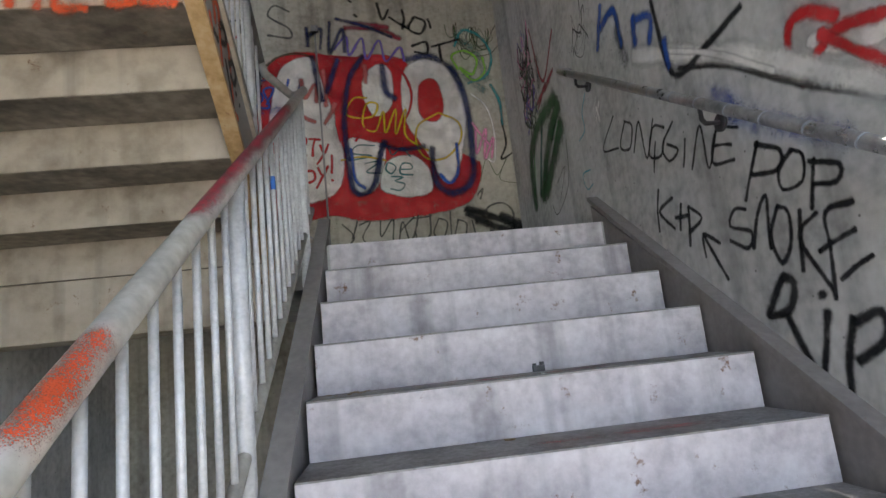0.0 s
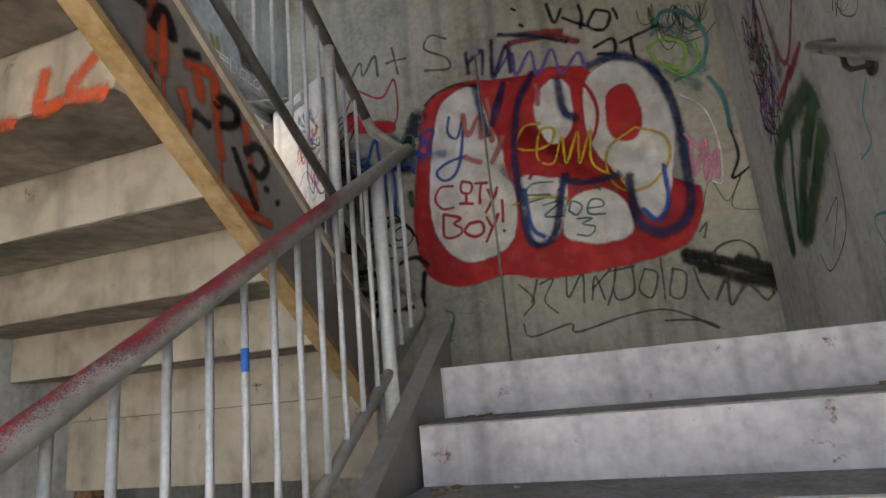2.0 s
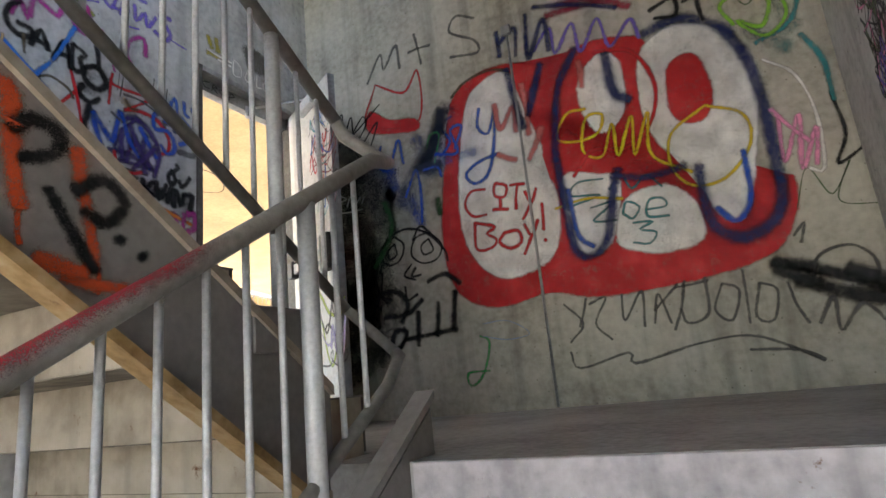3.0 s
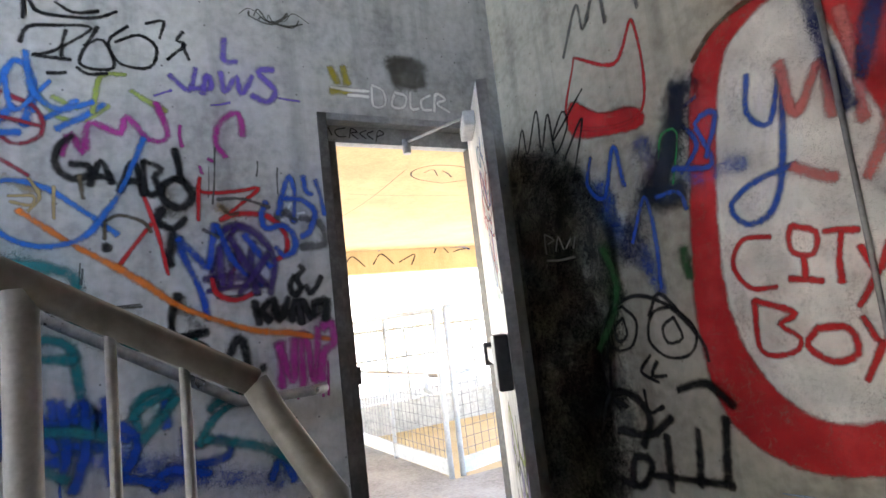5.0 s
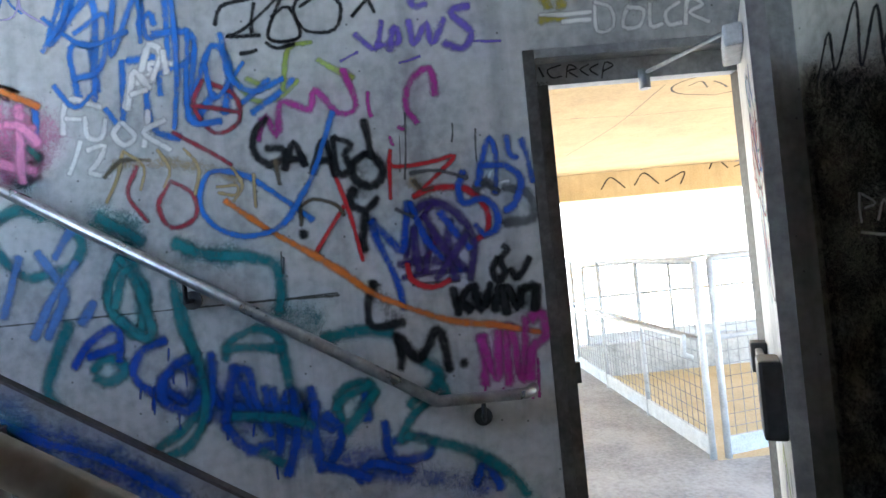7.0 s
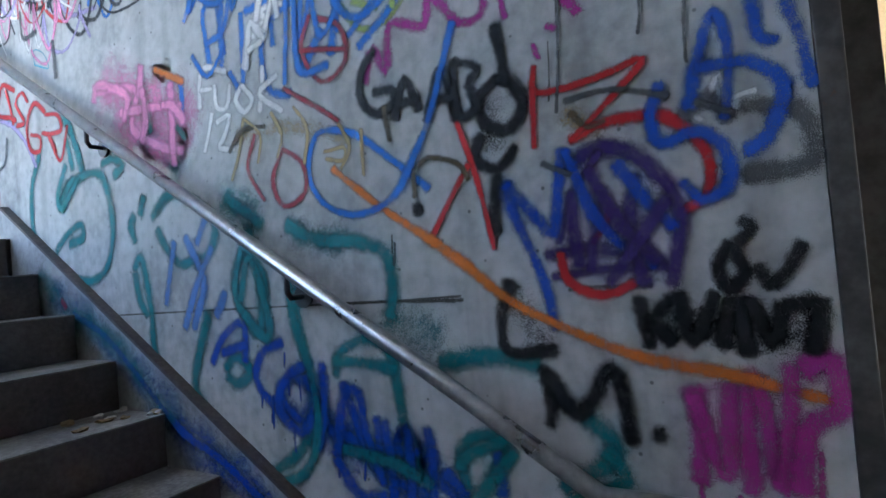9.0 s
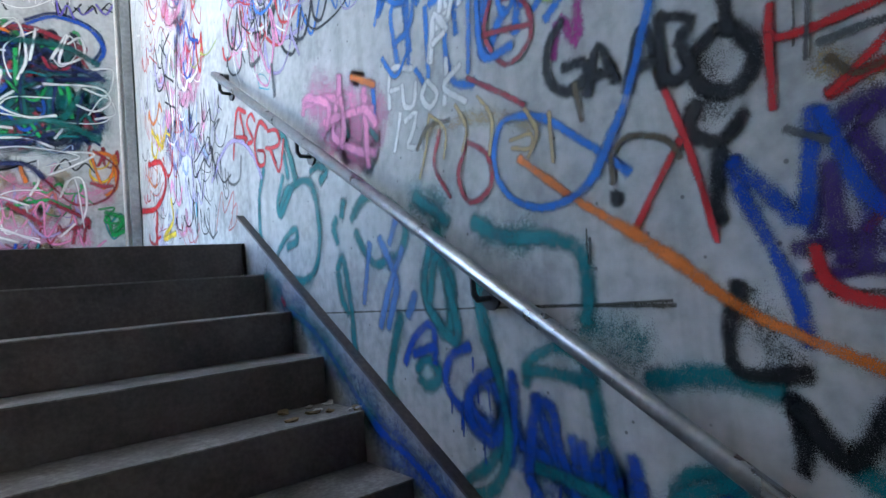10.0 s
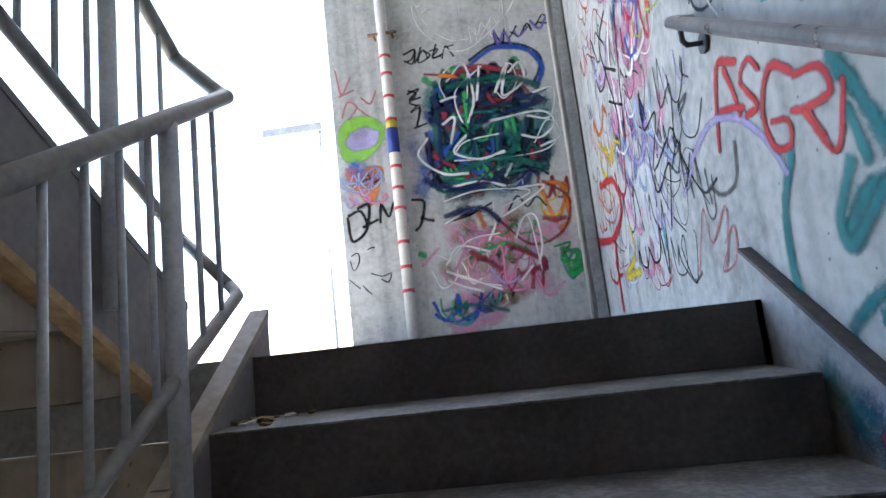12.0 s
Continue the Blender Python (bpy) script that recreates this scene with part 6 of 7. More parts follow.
spray("W", "cobalt", 0.042, "blue letters over the tangle",
      [(3.208, 3.608), (3.234, 3.507), (3.283, 3.374), (3.301, 3.271)],
      [(3.208, 3.604), (3.271, 3.528), (3.313, 3.483), (3.332, 3.571), (3.346, 3.661)],
      [(3.356, 3.657), (3.405, 3.515), (3.458, 3.447), (3.521, 3.395)],
      [(3.462, 3.612), (3.512, 3.534), (3.563, 3.469)])
spray("W", "blue", 0.036, "blue letter S and loops",
      [(3.561, 3.755), (3.538, 3.697), (3.554, 3.637), (3.624, 3.649), (3.667, 3.608), (3.668, 3.54), (3.622, 3.517), (3.587, 3.555)],
      [(3.613, 3.696), (3.633, 3.783), (3.671, 3.871), (3.688, 3.784), (3.672, 3.664)],
      [(3.632, 3.77), (3.717, 3.761), (3.772, 3.705), (3.739, 3.618), (3.702, 3.599)],
      [(3.734, 3.873), (3.741, 3.805), (3.767, 3.787)],
      [(3.787, 3.856), (3.817, 3.694)])
spray("W", "grey", 0.045, "dark grey letter D",
      [(3.702, 3.681), (3.78, 3.662), (3.81, 3.615), (3.797, 3.557), (3.7, 3.551)],
      [(3.601, 3.684), (3.645, 3.713), (3.679, 3.662)])
spray("W", "black", 0.04, "black letters",
      [(3.2, 3.379), (3.171, 3.302), (3.18, 3.22), (3.295, 3.223)],
      [(3.484, 3.328), (3.497, 3.233)],
      [(3.499, 3.279), (3.543, 3.325)],
      [(3.502, 3.279), (3.542, 3.242)],
      [(3.561, 3.336), (3.58, 3.244), (3.626, 3.333)],
      [(3.65, 3.321), (3.633, 3.233)],
      [(3.67, 3.32), (3.67, 3.219)],
      [(3.683, 3.317), (3.718, 3.243), (3.733, 3.305)],
      [(3.738, 3.302), (3.792, 3.307), (3.776, 3.223)])
spray("W", "black", 0.03, "black letters by the door",
      [(3.66, 3.428), (3.635, 3.387), (3.65, 3.34), (3.682, 3.371), (3.667, 3.417), (3.699, 3.454), (3.681, 3.469)],
      [(3.703, 3.382), (3.718, 3.347), (3.747, 3.368), (3.776, 3.417)])
spray("W", "grey", 0.02, "grey overspray strokes",
      [(3.366, 3.765), (3.465, 3.767), (3.574, 3.73)],
      [(3.302, 3.639), (3.364, 3.604)],
      [(3.624, 3.707), (3.69, 3.671)])
spray("W", "black", 0.045, "black letter M and dot",
      [(3.264, 3.182), (3.266, 3.056)],
      [(3.267, 3.17), (3.34, 3.086), (3.416, 3.188), (3.445, 3.034)],
      [(3.492, 3.054), (3.505, 3.055)])
spray("W", "magenta", 0.055, "magenta dripping letters",
      [(3.575, 3.147), (3.569, 2.968)],
      [(3.568, 3.135), (3.618, 2.984), (3.636, 3.16)],
      [(3.674, 3.18), (3.656, 2.959)],
      [(3.683, 3.172), (3.711, 2.974), (3.741, 3.194)],
      [(3.758, 3.192), (3.801, 3.203), (3.809, 3.126), (3.757, 3.083), (3.737, 2.972)])
spray("W", "orange", 0.034, "long orange line",
      [(2.69, 3.725), (2.854, 3.593), (3.048, 3.458), (3.189, 3.341), (3.319, 3.273), (3.471, 3.212), (3.636, 3.179), (3.802, 3.134)],
      [(1.907, 4.202), (2.059, 4.123)])
spray("W", "sky", 0.03, "blue looping line",
      [(2.999, 3.625), (2.886, 3.723), (2.761, 3.813), (2.641, 3.83), (2.599, 3.723), (2.658, 3.626), (2.777, 3.588), (2.894, 3.625), (2.976, 3.733), (3.028, 3.826), (3.105, 4.017)])
spray("W", "maroon", 0.022, "dark red loops",
      [(2.388, 3.878), (2.346, 3.78), (2.41, 3.673)],
      [(2.503, 3.814), (2.451, 3.729), (2.492, 3.645), (2.58, 3.677), (2.576, 3.76), (2.503, 3.814)],
      [(2.648, 4.173), (2.607, 4.083), (2.674, 3.974), (2.766, 4.011), (2.756, 4.108), (2.672, 4.156)],
      [(2.523, 3.99), (2.646, 3.91), (2.724, 3.853)],
      [(2.598, 4.082), (2.769, 4.042)])
spray("W", "tan", 0.016, "tan and brown letters",
      [(2.269, 3.756), (2.313, 3.839), (2.343, 3.94)],
      [(2.343, 3.937), (2.412, 3.874), (2.393, 3.79)],
      [(2.464, 3.932), (2.503, 3.856), (2.477, 3.793)],
      [(2.558, 3.929), (2.606, 3.853), (2.585, 3.758)],
      [(2.724, 3.845), (2.757, 3.776), (2.72, 3.72)],
      [(2.801, 3.814), (2.798, 3.692)],
      [(2.664, 3.777), (2.737, 3.777), (2.729, 3.742), (2.668, 3.757)])
spray("W", "umber", 0.02, "brown loops and smears",
      [(2.268, 3.847), (2.333, 3.903), (2.435, 3.895)],
      [(2.962, 3.681), (3.007, 3.702), (3.086, 3.675), (3.113, 3.632)],
      [(2.958, 3.696), (2.955, 3.61)],
      [(2.882, 3.858), (2.891, 3.767)],
      [(3.376, 3.738), (3.41, 3.7), (3.447, 3.705)])
spray("W", "pink", 0.05, "pink letters",
      [(1.511, 4.211), (1.781, 4.161), (1.749, 4.026), (1.923, 3.924), (2.032, 3.893)],
      [(1.681, 4.095), (2.034, 4.043)],
      [(1.988, 4.132), (1.98, 3.855)],
      [(1.825, 4.233), (1.806, 4.134)])
spray("W", "tealdark", 0.035, "dark teal leaf marks over pink",
      [(1.845, 4.054), (1.858, 3.99)],
      [(2.002, 3.982), (2.052, 3.933)])
spray("W", "grey", 0.01, "thin grey runs down the concrete",
      [(3.368, 3.989), (3.358, 3.842), (3.345, 3.744)],
      [(3.538, 3.935), (3.53, 3.868)],
      [(3.622, 3.909), (3.615, 3.787)],
      [(2.881, 3.501), (2.872, 3.443)])
spray("W", "red", 0.026, "red lettering ASGRI",
      [(0.652, 4.178), (0.697, 4.323), (0.754, 4.418), (0.868, 4.369)],
      [(0.785, 4.388), (0.837, 4.223)],
      [(0.71, 4.285), (0.866, 4.236)],
      [(0.979, 4.295), (0.933, 4.346), (0.87, 4.309), (0.942, 4.213), (0.87, 4.211)],
      [(1.125, 4.219), (1.034, 4.274), (0.959, 4.191), (0.982, 4.084), (1.06, 4.065), (1.068, 4.122), (0.991, 4.146)],
      [(1.125, 4.208), (1.227, 4.183), (1.245, 4.119), (1.155, 4.119), (1.09, 4.136)],
      [(1.156, 4.11), (1.195, 4.036)],
      [(1.296, 4.125), (1.226, 3.995), (1.139, 4.117)])
spray("W", "lilac", 0.03, "lilac arc",
      [(0.386, 4.218), (0.609, 4.279), (0.795, 4.234), (0.932, 4.131), (1.019, 4.005)])
spray("W", "grey", 0.02, "grey looping initials",
      [(0.509, 4.161), (0.522, 4.041)],
      [(0.765, 4.173), (0.729, 4.063), (0.614, 4.048), (0.53, 4.097)],
      [(0.368, 4.439), (0.473, 4.448), (0.385, 4.41)],
      [(0.254, 4.37), (0.337, 4.211), (0.369, 4.097)])
spray("W", "pinkred", 0.012, "thin pink letters",
      [(0.29, 3.84), (0.429, 4.042), (0.458, 3.919), (0.619, 4.01), (0.553, 3.83)],
      [(0.565, 3.902), (0.653, 3.941), (0.626, 3.84), (0.508, 3.817), (0.579, 3.882)])
spray("W", "red", 0.06, "red sprayed mass by the joint",
      [(-1.269, 4.56), (-0.871, 4.492), (-0.777, 4.303), (-1.073, 4.191), (-1.578, 4.234)],
      [(-1.067, 4.155), (-1.137, 3.747)])
spray("W", "yellow", 0.05, "yellow and orange patch",
      [(-0.648, 4.182), (-0.627, 4.026), (-0.912, 3.933), (-0.569, 3.93)],
      [(-1.094, 4.79), (-0.79, 4.587), (-0.831, 4.684)])
spray("W", "black", 0.02, "black figure-like scrawl with white fill",
      [(-0.449, 5.309), (-0.67, 5.233), (-0.606, 4.999), (-0.522, 4.769), (-0.556, 4.578)],
      [(-0.25, 5.221), (-0.318, 5.016), (-0.38, 4.833), (-0.437, 4.584)],
      [(-0.627, 5.075), (-0.402, 4.951)],
      [(-0.652, 4.887), (-0.383, 4.759)])
spray("W", "white", 0.035, "white fill in the scrawl",
      [(-0.389, 5.242), (-0.509, 5.05), (-0.483, 4.816), (-0.485, 4.631)])
spray("W", "black", 0.014, "dense black tags",
      [(-0.077, 4.7), (-0.096, 4.52), (0.101, 4.522), (-0.049, 4.322), (0.178, 4.374)],
      [(-0.098, 4.442), (-0.049, 4.221), (0.163, 4.285), (0.06, 4.051)],
      [(0.167, 4.691), (0.183, 4.514), (0.324, 4.547), (0.262, 4.322)],
      [(0.184, 4.255), (0.304, 4.331), (0.305, 4.155), (0.407, 4.253)])
spray("W", "lilac", 0.025, "lilac strokes",
      [(-0.1, 4.363), (-0.104, 4.209)],
      [(0.393, 4.195), (0.271, 4.131)],
      [(-0.509, 4.455), (-0.548, 4.223)])
spray("W", "cyan", 0.03, "cyan smear",
      [(-0.06, 4.061), (-0.07, 3.976)])
spray("W", "white", 0.03, "white letters over blue",
      [(2.373, 4.087), (2.406, 4.222), (2.455, 4.156)],
      [(2.387, 4.139), (2.445, 4.153)],
      [(2.431, 4.221), (2.466, 4.314), (2.507, 4.281), (2.467, 4.187)],
      [(2.513, 4.291), (2.521, 4.206)])
spray("W", "sky", 0.03, "large blue letters",
      [(2.203, 4.377), (2.321, 4.436), (2.289, 4.248), (2.193, 4.212)],
      [(2.355, 4.519), (2.33, 4.288), (2.43, 4.496), (2.438, 4.326)],
      [(2.559, 4.514), (2.559, 4.236), (2.532, 4.004)],
      [(2.607, 4.362), (2.588, 4.043), (2.701, 4.015)],
      [(2.725, 4.336), (2.744, 4.184), (2.82, 4.115), (2.936, 4.152)],
      [(2.088, 4.32), (2.17, 4.441), (2.206, 4.565)])
spray("W", "sky", 0.024, "thin blue strokes",
      [(2.117, 4.195), (2.186, 4.109), (2.265, 4.166)],
      [(2.657, 4.231), (2.688, 4.101), (2.798, 4.224)],
      [(2.096, 4.444), (2.238, 4.334), (2.393, 4.37)])
spray("W", "black", 0.016, "grey overhead tag",
      [(2.741, 4.541), (2.778, 4.497), (2.944, 4.503), (3.031, 4.545)],
      [(2.823, 4.55), (2.882, 4.516), (2.967, 4.536)],
      [(2.722, 4.553), (2.719, 4.466)])
spray("N", "black", 0.03, "black capitals above the mural",
      [(0.417, 4.58), (0.453, 4.409), (0.518, 4.509)],
      [(0.515, 4.433), (0.688, 4.308)],
      [(0.642, 4.502), (0.631, 4.305)],
      [(0.744, 4.421), (0.688, 4.308), (0.792, 4.252), (0.847, 4.364), (0.752, 4.427)],
      [(0.871, 4.399), (0.892, 4.305)],
      [(0.156, 4.625), (0.182, 4.597)],
      [(0.199, 4.47), (0.224, 4.444)],
      [(0.699, 4.131), (0.833, 4.165), (0.833, 4.054), (0.719, 4.073)],
      [(0.879, 4.116), (1.138, 4.179)],
      [(0.953, 4.126), (0.961, 3.965)])
spray("N", "navy", 0.04, "blue scrawl above the mural",
      [(-0.239, 4.356), (-0.233, 4.17)],
      [(-0.232, 4.261), (-0.111, 4.339), (-0.126, 4.138)],
      [(-0.027, 4.405), (-0.047, 4.093), (0.077, 4.326), (0.09, 4.097)],
      [(0.028, 4.434), (0.266, 4.357), (0.524, 4.229)])
spray("N", "maroon", 0.06, "dark red smear",
      [(0.1, 4.342), (0.419, 4.308), (0.597, 4.206)],
      [(0.188, 4.382), (0.5, 4.326)])
spray("N", "purple", 0.03, "purple scrawl above the mural",
      [(-0.01, 4.127), (0.109, 4.248), (0.126, 4.065), (0.249, 4.228), (0.28, 4.02), (0.404, 4.201), (0.451, 3.991), (0.585, 4.123), (0.62, 3.984)])
spray("N", "navy", 0.085, "dark blue mural outline",
      [(0.641, 3.999), (0.829, 4.026), (1.021, 3.905), (1.117, 3.676), (1.148, 3.397), (1.142, 3.101), (1.133, 2.887), (1.044, 2.745), (0.912, 2.716), (0.798, 2.808), (0.78, 2.994), (0.788, 3.141)])
spray("N", "navy", 0.07, "dark blue mural strokes",
      [(0.245, 4.052), (0.108, 3.83), (0.038, 3.468), (0.042, 3.104), (0.063, 2.828), (0.135, 2.759), (0.248, 2.834), (0.321, 3.087), (0.378, 3.231)],
      [(0.337, 3.2), (0.51, 3.144), (0.722, 3.156)],
      [(0.409, 3.961), (0.428, 3.702), (0.509, 3.619)],
      [(-0.205, 4.071), (-0.171, 3.817), (-0.142, 3.638)],
      [(0.02, 4.029), (-0.1, 3.713)])
spray("N", "blue", 0.045, "blue inner edge of the mural",
      [(1.009, 3.167), (0.996, 2.914), (0.912, 2.805), (0.829, 2.892)],
      [(0.071, 3.177), (0.091, 2.9), (0.172, 2.809)])
spray("N", "pinkred", 0.05, "pale red strokes over white paint",
      [(-0.314, 3.855), (-0.292, 3.674), (-0.193, 3.802), (-0.192, 3.628)],
      [(-0.116, 3.934), (-0.115, 3.588)],
      [(0.253, 3.963), (0.25, 3.792)],
      [(-0.33, 3.512), (-0.214, 3.443)],
      [(-0.031, 3.61), (-0.134, 3.425)])
spray("N", "white", 0.02, "thin white arc right of the mural",
      [(1.192, 3.635), (1.314, 3.506), (1.362, 3.269), (1.337, 2.986), (1.278, 2.999)])
spray("N", "pink", 0.03, "pink scribble",
      [(1.197, 3.309), (1.181, 3.056), (1.288, 3.287), (1.249, 3.005), (1.348, 3.199), (1.311, 3.009)],
      [(1.173, 3.353), (1.305, 3.136)])
spray("N", "tealpale", 0.035, "teal bubble scrawl",
      [(1.091, 4.111), (1.188, 4.268), (1.345, 4.193), (1.425, 4.002), (1.355, 3.804), (1.178, 3.738)],
      [(1.386, 3.716), (1.448, 3.545), (1.449, 3.321)])
spray("N", "lime", 0.03, "lime green bubble scrawl",
      [(1.102, 3.881), (1.057, 4.017), (1.185, 4.059), (1.286, 3.966), (1.227, 3.823), (1.122, 3.895), (1.232, 3.762), (1.346, 3.846), (1.34, 3.989)])
spray("N", "black", 0.085, "black sprayed-out bar",
      [(1.025, 2.558), (1.21, 2.494), (1.395, 2.4), (1.528, 2.3)],
      [(1.114, 2.46), (1.302, 2.365), (1.511, 2.287)],
      [(1.034, 2.523), (1.198, 2.43)],
      [(1.324, 2.476), (1.554, 2.36)])
spray("N", "grey", 0.022, "grey loops by the bar",
      [(1.169, 2.434), (1.223, 2.559), (1.361, 2.586), (1.442, 2.49), (1.396, 2.335)],
      [(1.16, 2.239), (1.242, 2.358), (1.239, 2.197), (1.348, 2.31), (1.438, 2.203), (1.511, 2.287)],
      [(1.14, 2.676), (1.197, 2.734), (1.163, 2.637)])
spray("N", "black", 0.02, "outlined skull-like doodle",
      [(-1.265, 2.897), (-1.207, 3.094), (-1.063, 3.168), (-0.899, 3.118), (-0.773, 2.981), (-0.754, 2.897)],
      [(-1.248, 2.897), (-1.262, 2.749), (-1.189, 2.705)],
      [(-0.991, 2.897), (-1.025, 2.84), (-0.955, 2.842)],
      [(-1.081, 2.781), (-1.07, 2.69), (-0.994, 2.718)],
      [(-0.997, 3.08), (-0.931, 3.166), (-0.862, 3.104)])
spray("N", "black", 0.04, "thick black scrawled letters",
      [(-1.368, 2.568), (-1.279, 2.748), (-1.148, 2.755), (-1.075, 2.667), (-1.129, 2.548)],
      [(-0.912, 2.788), (-0.782, 2.815), (-0.683, 2.739)],
      [(-1.259, 2.604), (-1.089, 2.598), (-0.961, 2.677)],
      [(-1.226, 2.371), (-1.185, 2.494), (-1.098, 2.484), (-1.162, 2.383), (-1.27, 2.387)],
      [(-1.002, 2.607), (-1.019, 2.387)],
      [(-0.852, 2.644), (-0.881, 2.433)],
      [(-0.724, 2.696), (-0.761, 2.455)],
      [(-1.122, 2.435), (-0.738, 2.459)])
spray("N", "white", 0.012, "faded white scratch letters",
      [(-1.565, 3.53), (-1.569, 3.43)],
      [(-1.557, 3.526), (-1.503, 3.49), (-1.55, 3.476)],
      [(-1.499, 3.433), (-1.468, 3.498), (-1.441, 3.431)],
      [(-1.424, 3.434), (-1.383, 3.476)],
      [(-1.374, 3.426), (-1.352, 3.476)],
      [(-1.576, 3.397), (-1.371, 3.385)])
spray("N", "blue", 0.03, "blue scrawled letters",
      [(-1.181, 3.807), (-1.224, 3.688), (-1.134, 3.612), (-1.042, 3.814), (-1.015, 3.631)],
      [(-1.018, 3.389), (-0.923, 3.559), (-0.9, 3.391), (-0.913, 3.187)],
      [(-0.769, 3.633), (-0.603, 3.605), (-0.641, 3.768), (-0.557, 3.779), (-0.621, 3.632)],
      [(-0.869, 3.546), (-0.762, 3.541), (-0.738, 3.469)])
spray("N", "leafgreen", 0.06, "green haze beside the black patch",
      [(-1.196, 3.395), (-1.144, 3.237), (-1.191, 3.093), (-1.307, 2.948)],
      [(-0.779, 3.324), (-0.776, 3.215)])
spray("E", "blue", 0.06, "blue spray letters",
      [(2.696, 3.026), (2.813, 2.836)],
      [(2.74, 2.924), (2.565, 2.908), (2.54, 2.709)],
      [(2.385, 2.761), (2.406, 2.631)],
      [(2.365, 2.734), (2.243, 2.669), (2.281, 2.571)],
      [(2.168, 2.517), (2.166, 2.389)])
spray("E", "white", 0.03, "thin white strokes",
      [(2.163, 2.463), (1.88, 2.29), (1.605, 2.077)],
      [(2.905, 2.588), (2.985, 2.508)],
      [(2.954, 2.578), (2.933, 2.485)])
spray("W", "cobalt", 0.055, "blue dripping letters",
      [(2.546, 3.185), (2.444, 3.138), (2.403, 3.046), (2.489, 2.984), (2.558, 3.063), (2.526, 3.147)],
      [(2.599, 3.148), (2.579, 3.021), (2.55, 2.936)],
      [(2.623, 2.924), (2.661, 3.089), (2.718, 3.102), (2.735, 2.998), (2.783, 2.866)],
      [(2.8, 3.034), (2.814, 2.865), (2.792, 2.763)],
      [(2.622, 2.915), (2.7, 2.819), (2.787, 2.829)])
spray("W", "cobalt", 0.05, "blue letters towards the landing",
      [(2.871, 3.016), (2.872, 2.856), (2.827, 2.717)],
      [(2.943, 2.972), (2.948, 2.717)],
      [(2.979, 2.918), (3.034, 2.847), (2.981, 2.732)],
      [(3.189, 2.869), (3.21, 2.735), (3.342, 2.74), (3.33, 2.806), (3.215, 2.798)],
      [(3.081, 2.665), (3.131, 2.728), (3.273, 2.683)],
      [(3.501, 2.61), (3.543, 2.686), (3.592, 2.586)],
      [(2.946, 2.742), (3.122, 2.671)])
spray("W", "teal", 0.05, "teal letters below the handrail",
      [(2.266, 3.376), (2.321, 3.505), (2.386, 3.323), (2.372, 3.254), (2.278, 3.332)],
      [(2.479, 3.453), (2.493, 3.311), (2.546, 3.145), (2.555, 2.984), (2.486, 2.857), (2.342, 2.819)],
      [(3.024, 2.932), (3.034, 2.959), (3.153, 3.018)],
      [(3.05, 2.845), (3.099, 2.904), (3.172, 2.986)],
      [(3.387, 3.013), (3.425, 2.953), (3.335, 2.912), (3.285, 2.872), (3.24, 2.794)],
      [(3.263, 2.812), (3.384, 2.776), (3.511, 2.723), (3.637, 2.627), (3.687, 2.552)],
      [(2.652, 2.946), (2.803, 2.927), (2.936, 2.883)],
      [(2.742, 2.812), (2.815, 2.76)])
spray("W", "cobalt", 0.012, "thin blue drips",
      [(2.377, 3.04), (2.375, 2.982)],
      [(2.463, 2.988), (2.461, 2.92)],
      [(2.632, 2.913), (2.625, 2.865)],
      [(2.792, 2.763), (2.792, 2.707)],
      [(2.498, 3.131), (2.498, 3.072)])
spray("W", "pink", 0.05, "pink block letters",
      [(1.507, 4.177), (1.539, 4.232), (1.72, 4.155), (1.701, 4.062)],
      [(1.823, 4.149), (1.834, 4.034), (1.804, 3.965)],
      [(1.936, 4.069), (1.99, 4.057), (2.048, 3.992)])
spray("W", "teal", 0.05, "teal stroke under the handrail",
      [(1.266, 4.197), (1.336, 4.065), (1.379, 3.925)],
      [(1.832, 3.685), (1.885, 3.737), (1.973, 3.764), (2.041, 3.722)],
      [(1.262, 3.968), (1.185, 3.852), (1.214, 3.798), (1.348, 3.898)])
spray("W", "grey", 0.03, "grey loops above the handrail",
      [(0.964, 4.695), (0.977, 4.577), (1.096, 4.571)],
      [(1.224, 4.495), (1.233, 4.339)])
spray("S", "tealdark", 0.07, "dark green layered strokes",
      [(-0.753, 5.364), (-0.769, 4.985), (-0.962, 5.159)],
      [(-1.03, 5.441), (-1.032, 4.918)],
      [(-1.199, 5.285), (-1.21, 4.904), (-1.423, 5.221)],
      [(-0.857, 5.55), (-1.271, 5.572), (-1.538, 5.457)],
      [(-0.759, 4.846), (-1.17, 4.954), (-1.522, 4.833)])
spray("S", "navy", 0.06, "navy layered strokes",
      [(-0.705, 5.319), (-0.969, 5.253), (-1.526, 5.335)],
      [(-0.628, 4.857), (-0.928, 4.741), (-1.206, 4.858)],
      [(-1.482, 5.121), (-1.531, 4.927), (-1.386, 4.844)],
      [(-1.349, 5.42), (-1.573, 5.332)],
      [(-0.739, 4.574), (-1.005, 4.597), (-1.129, 4.495)])
spray("S", "green", 0.05, "green layered strokes",
      [(-0.989, 5.492), (-0.988, 5.204)],
      [(-1.313, 5.277), (-1.332, 4.989)],
      [(-1.528, 4.234), (-1.657, 4.177), (-1.576, 4.05), (-1.678, 4.085)],
      [(-0.526, 4.324), (-0.567, 4.298)],
      [(-1.036, 4.965), (-1.113, 4.819)])
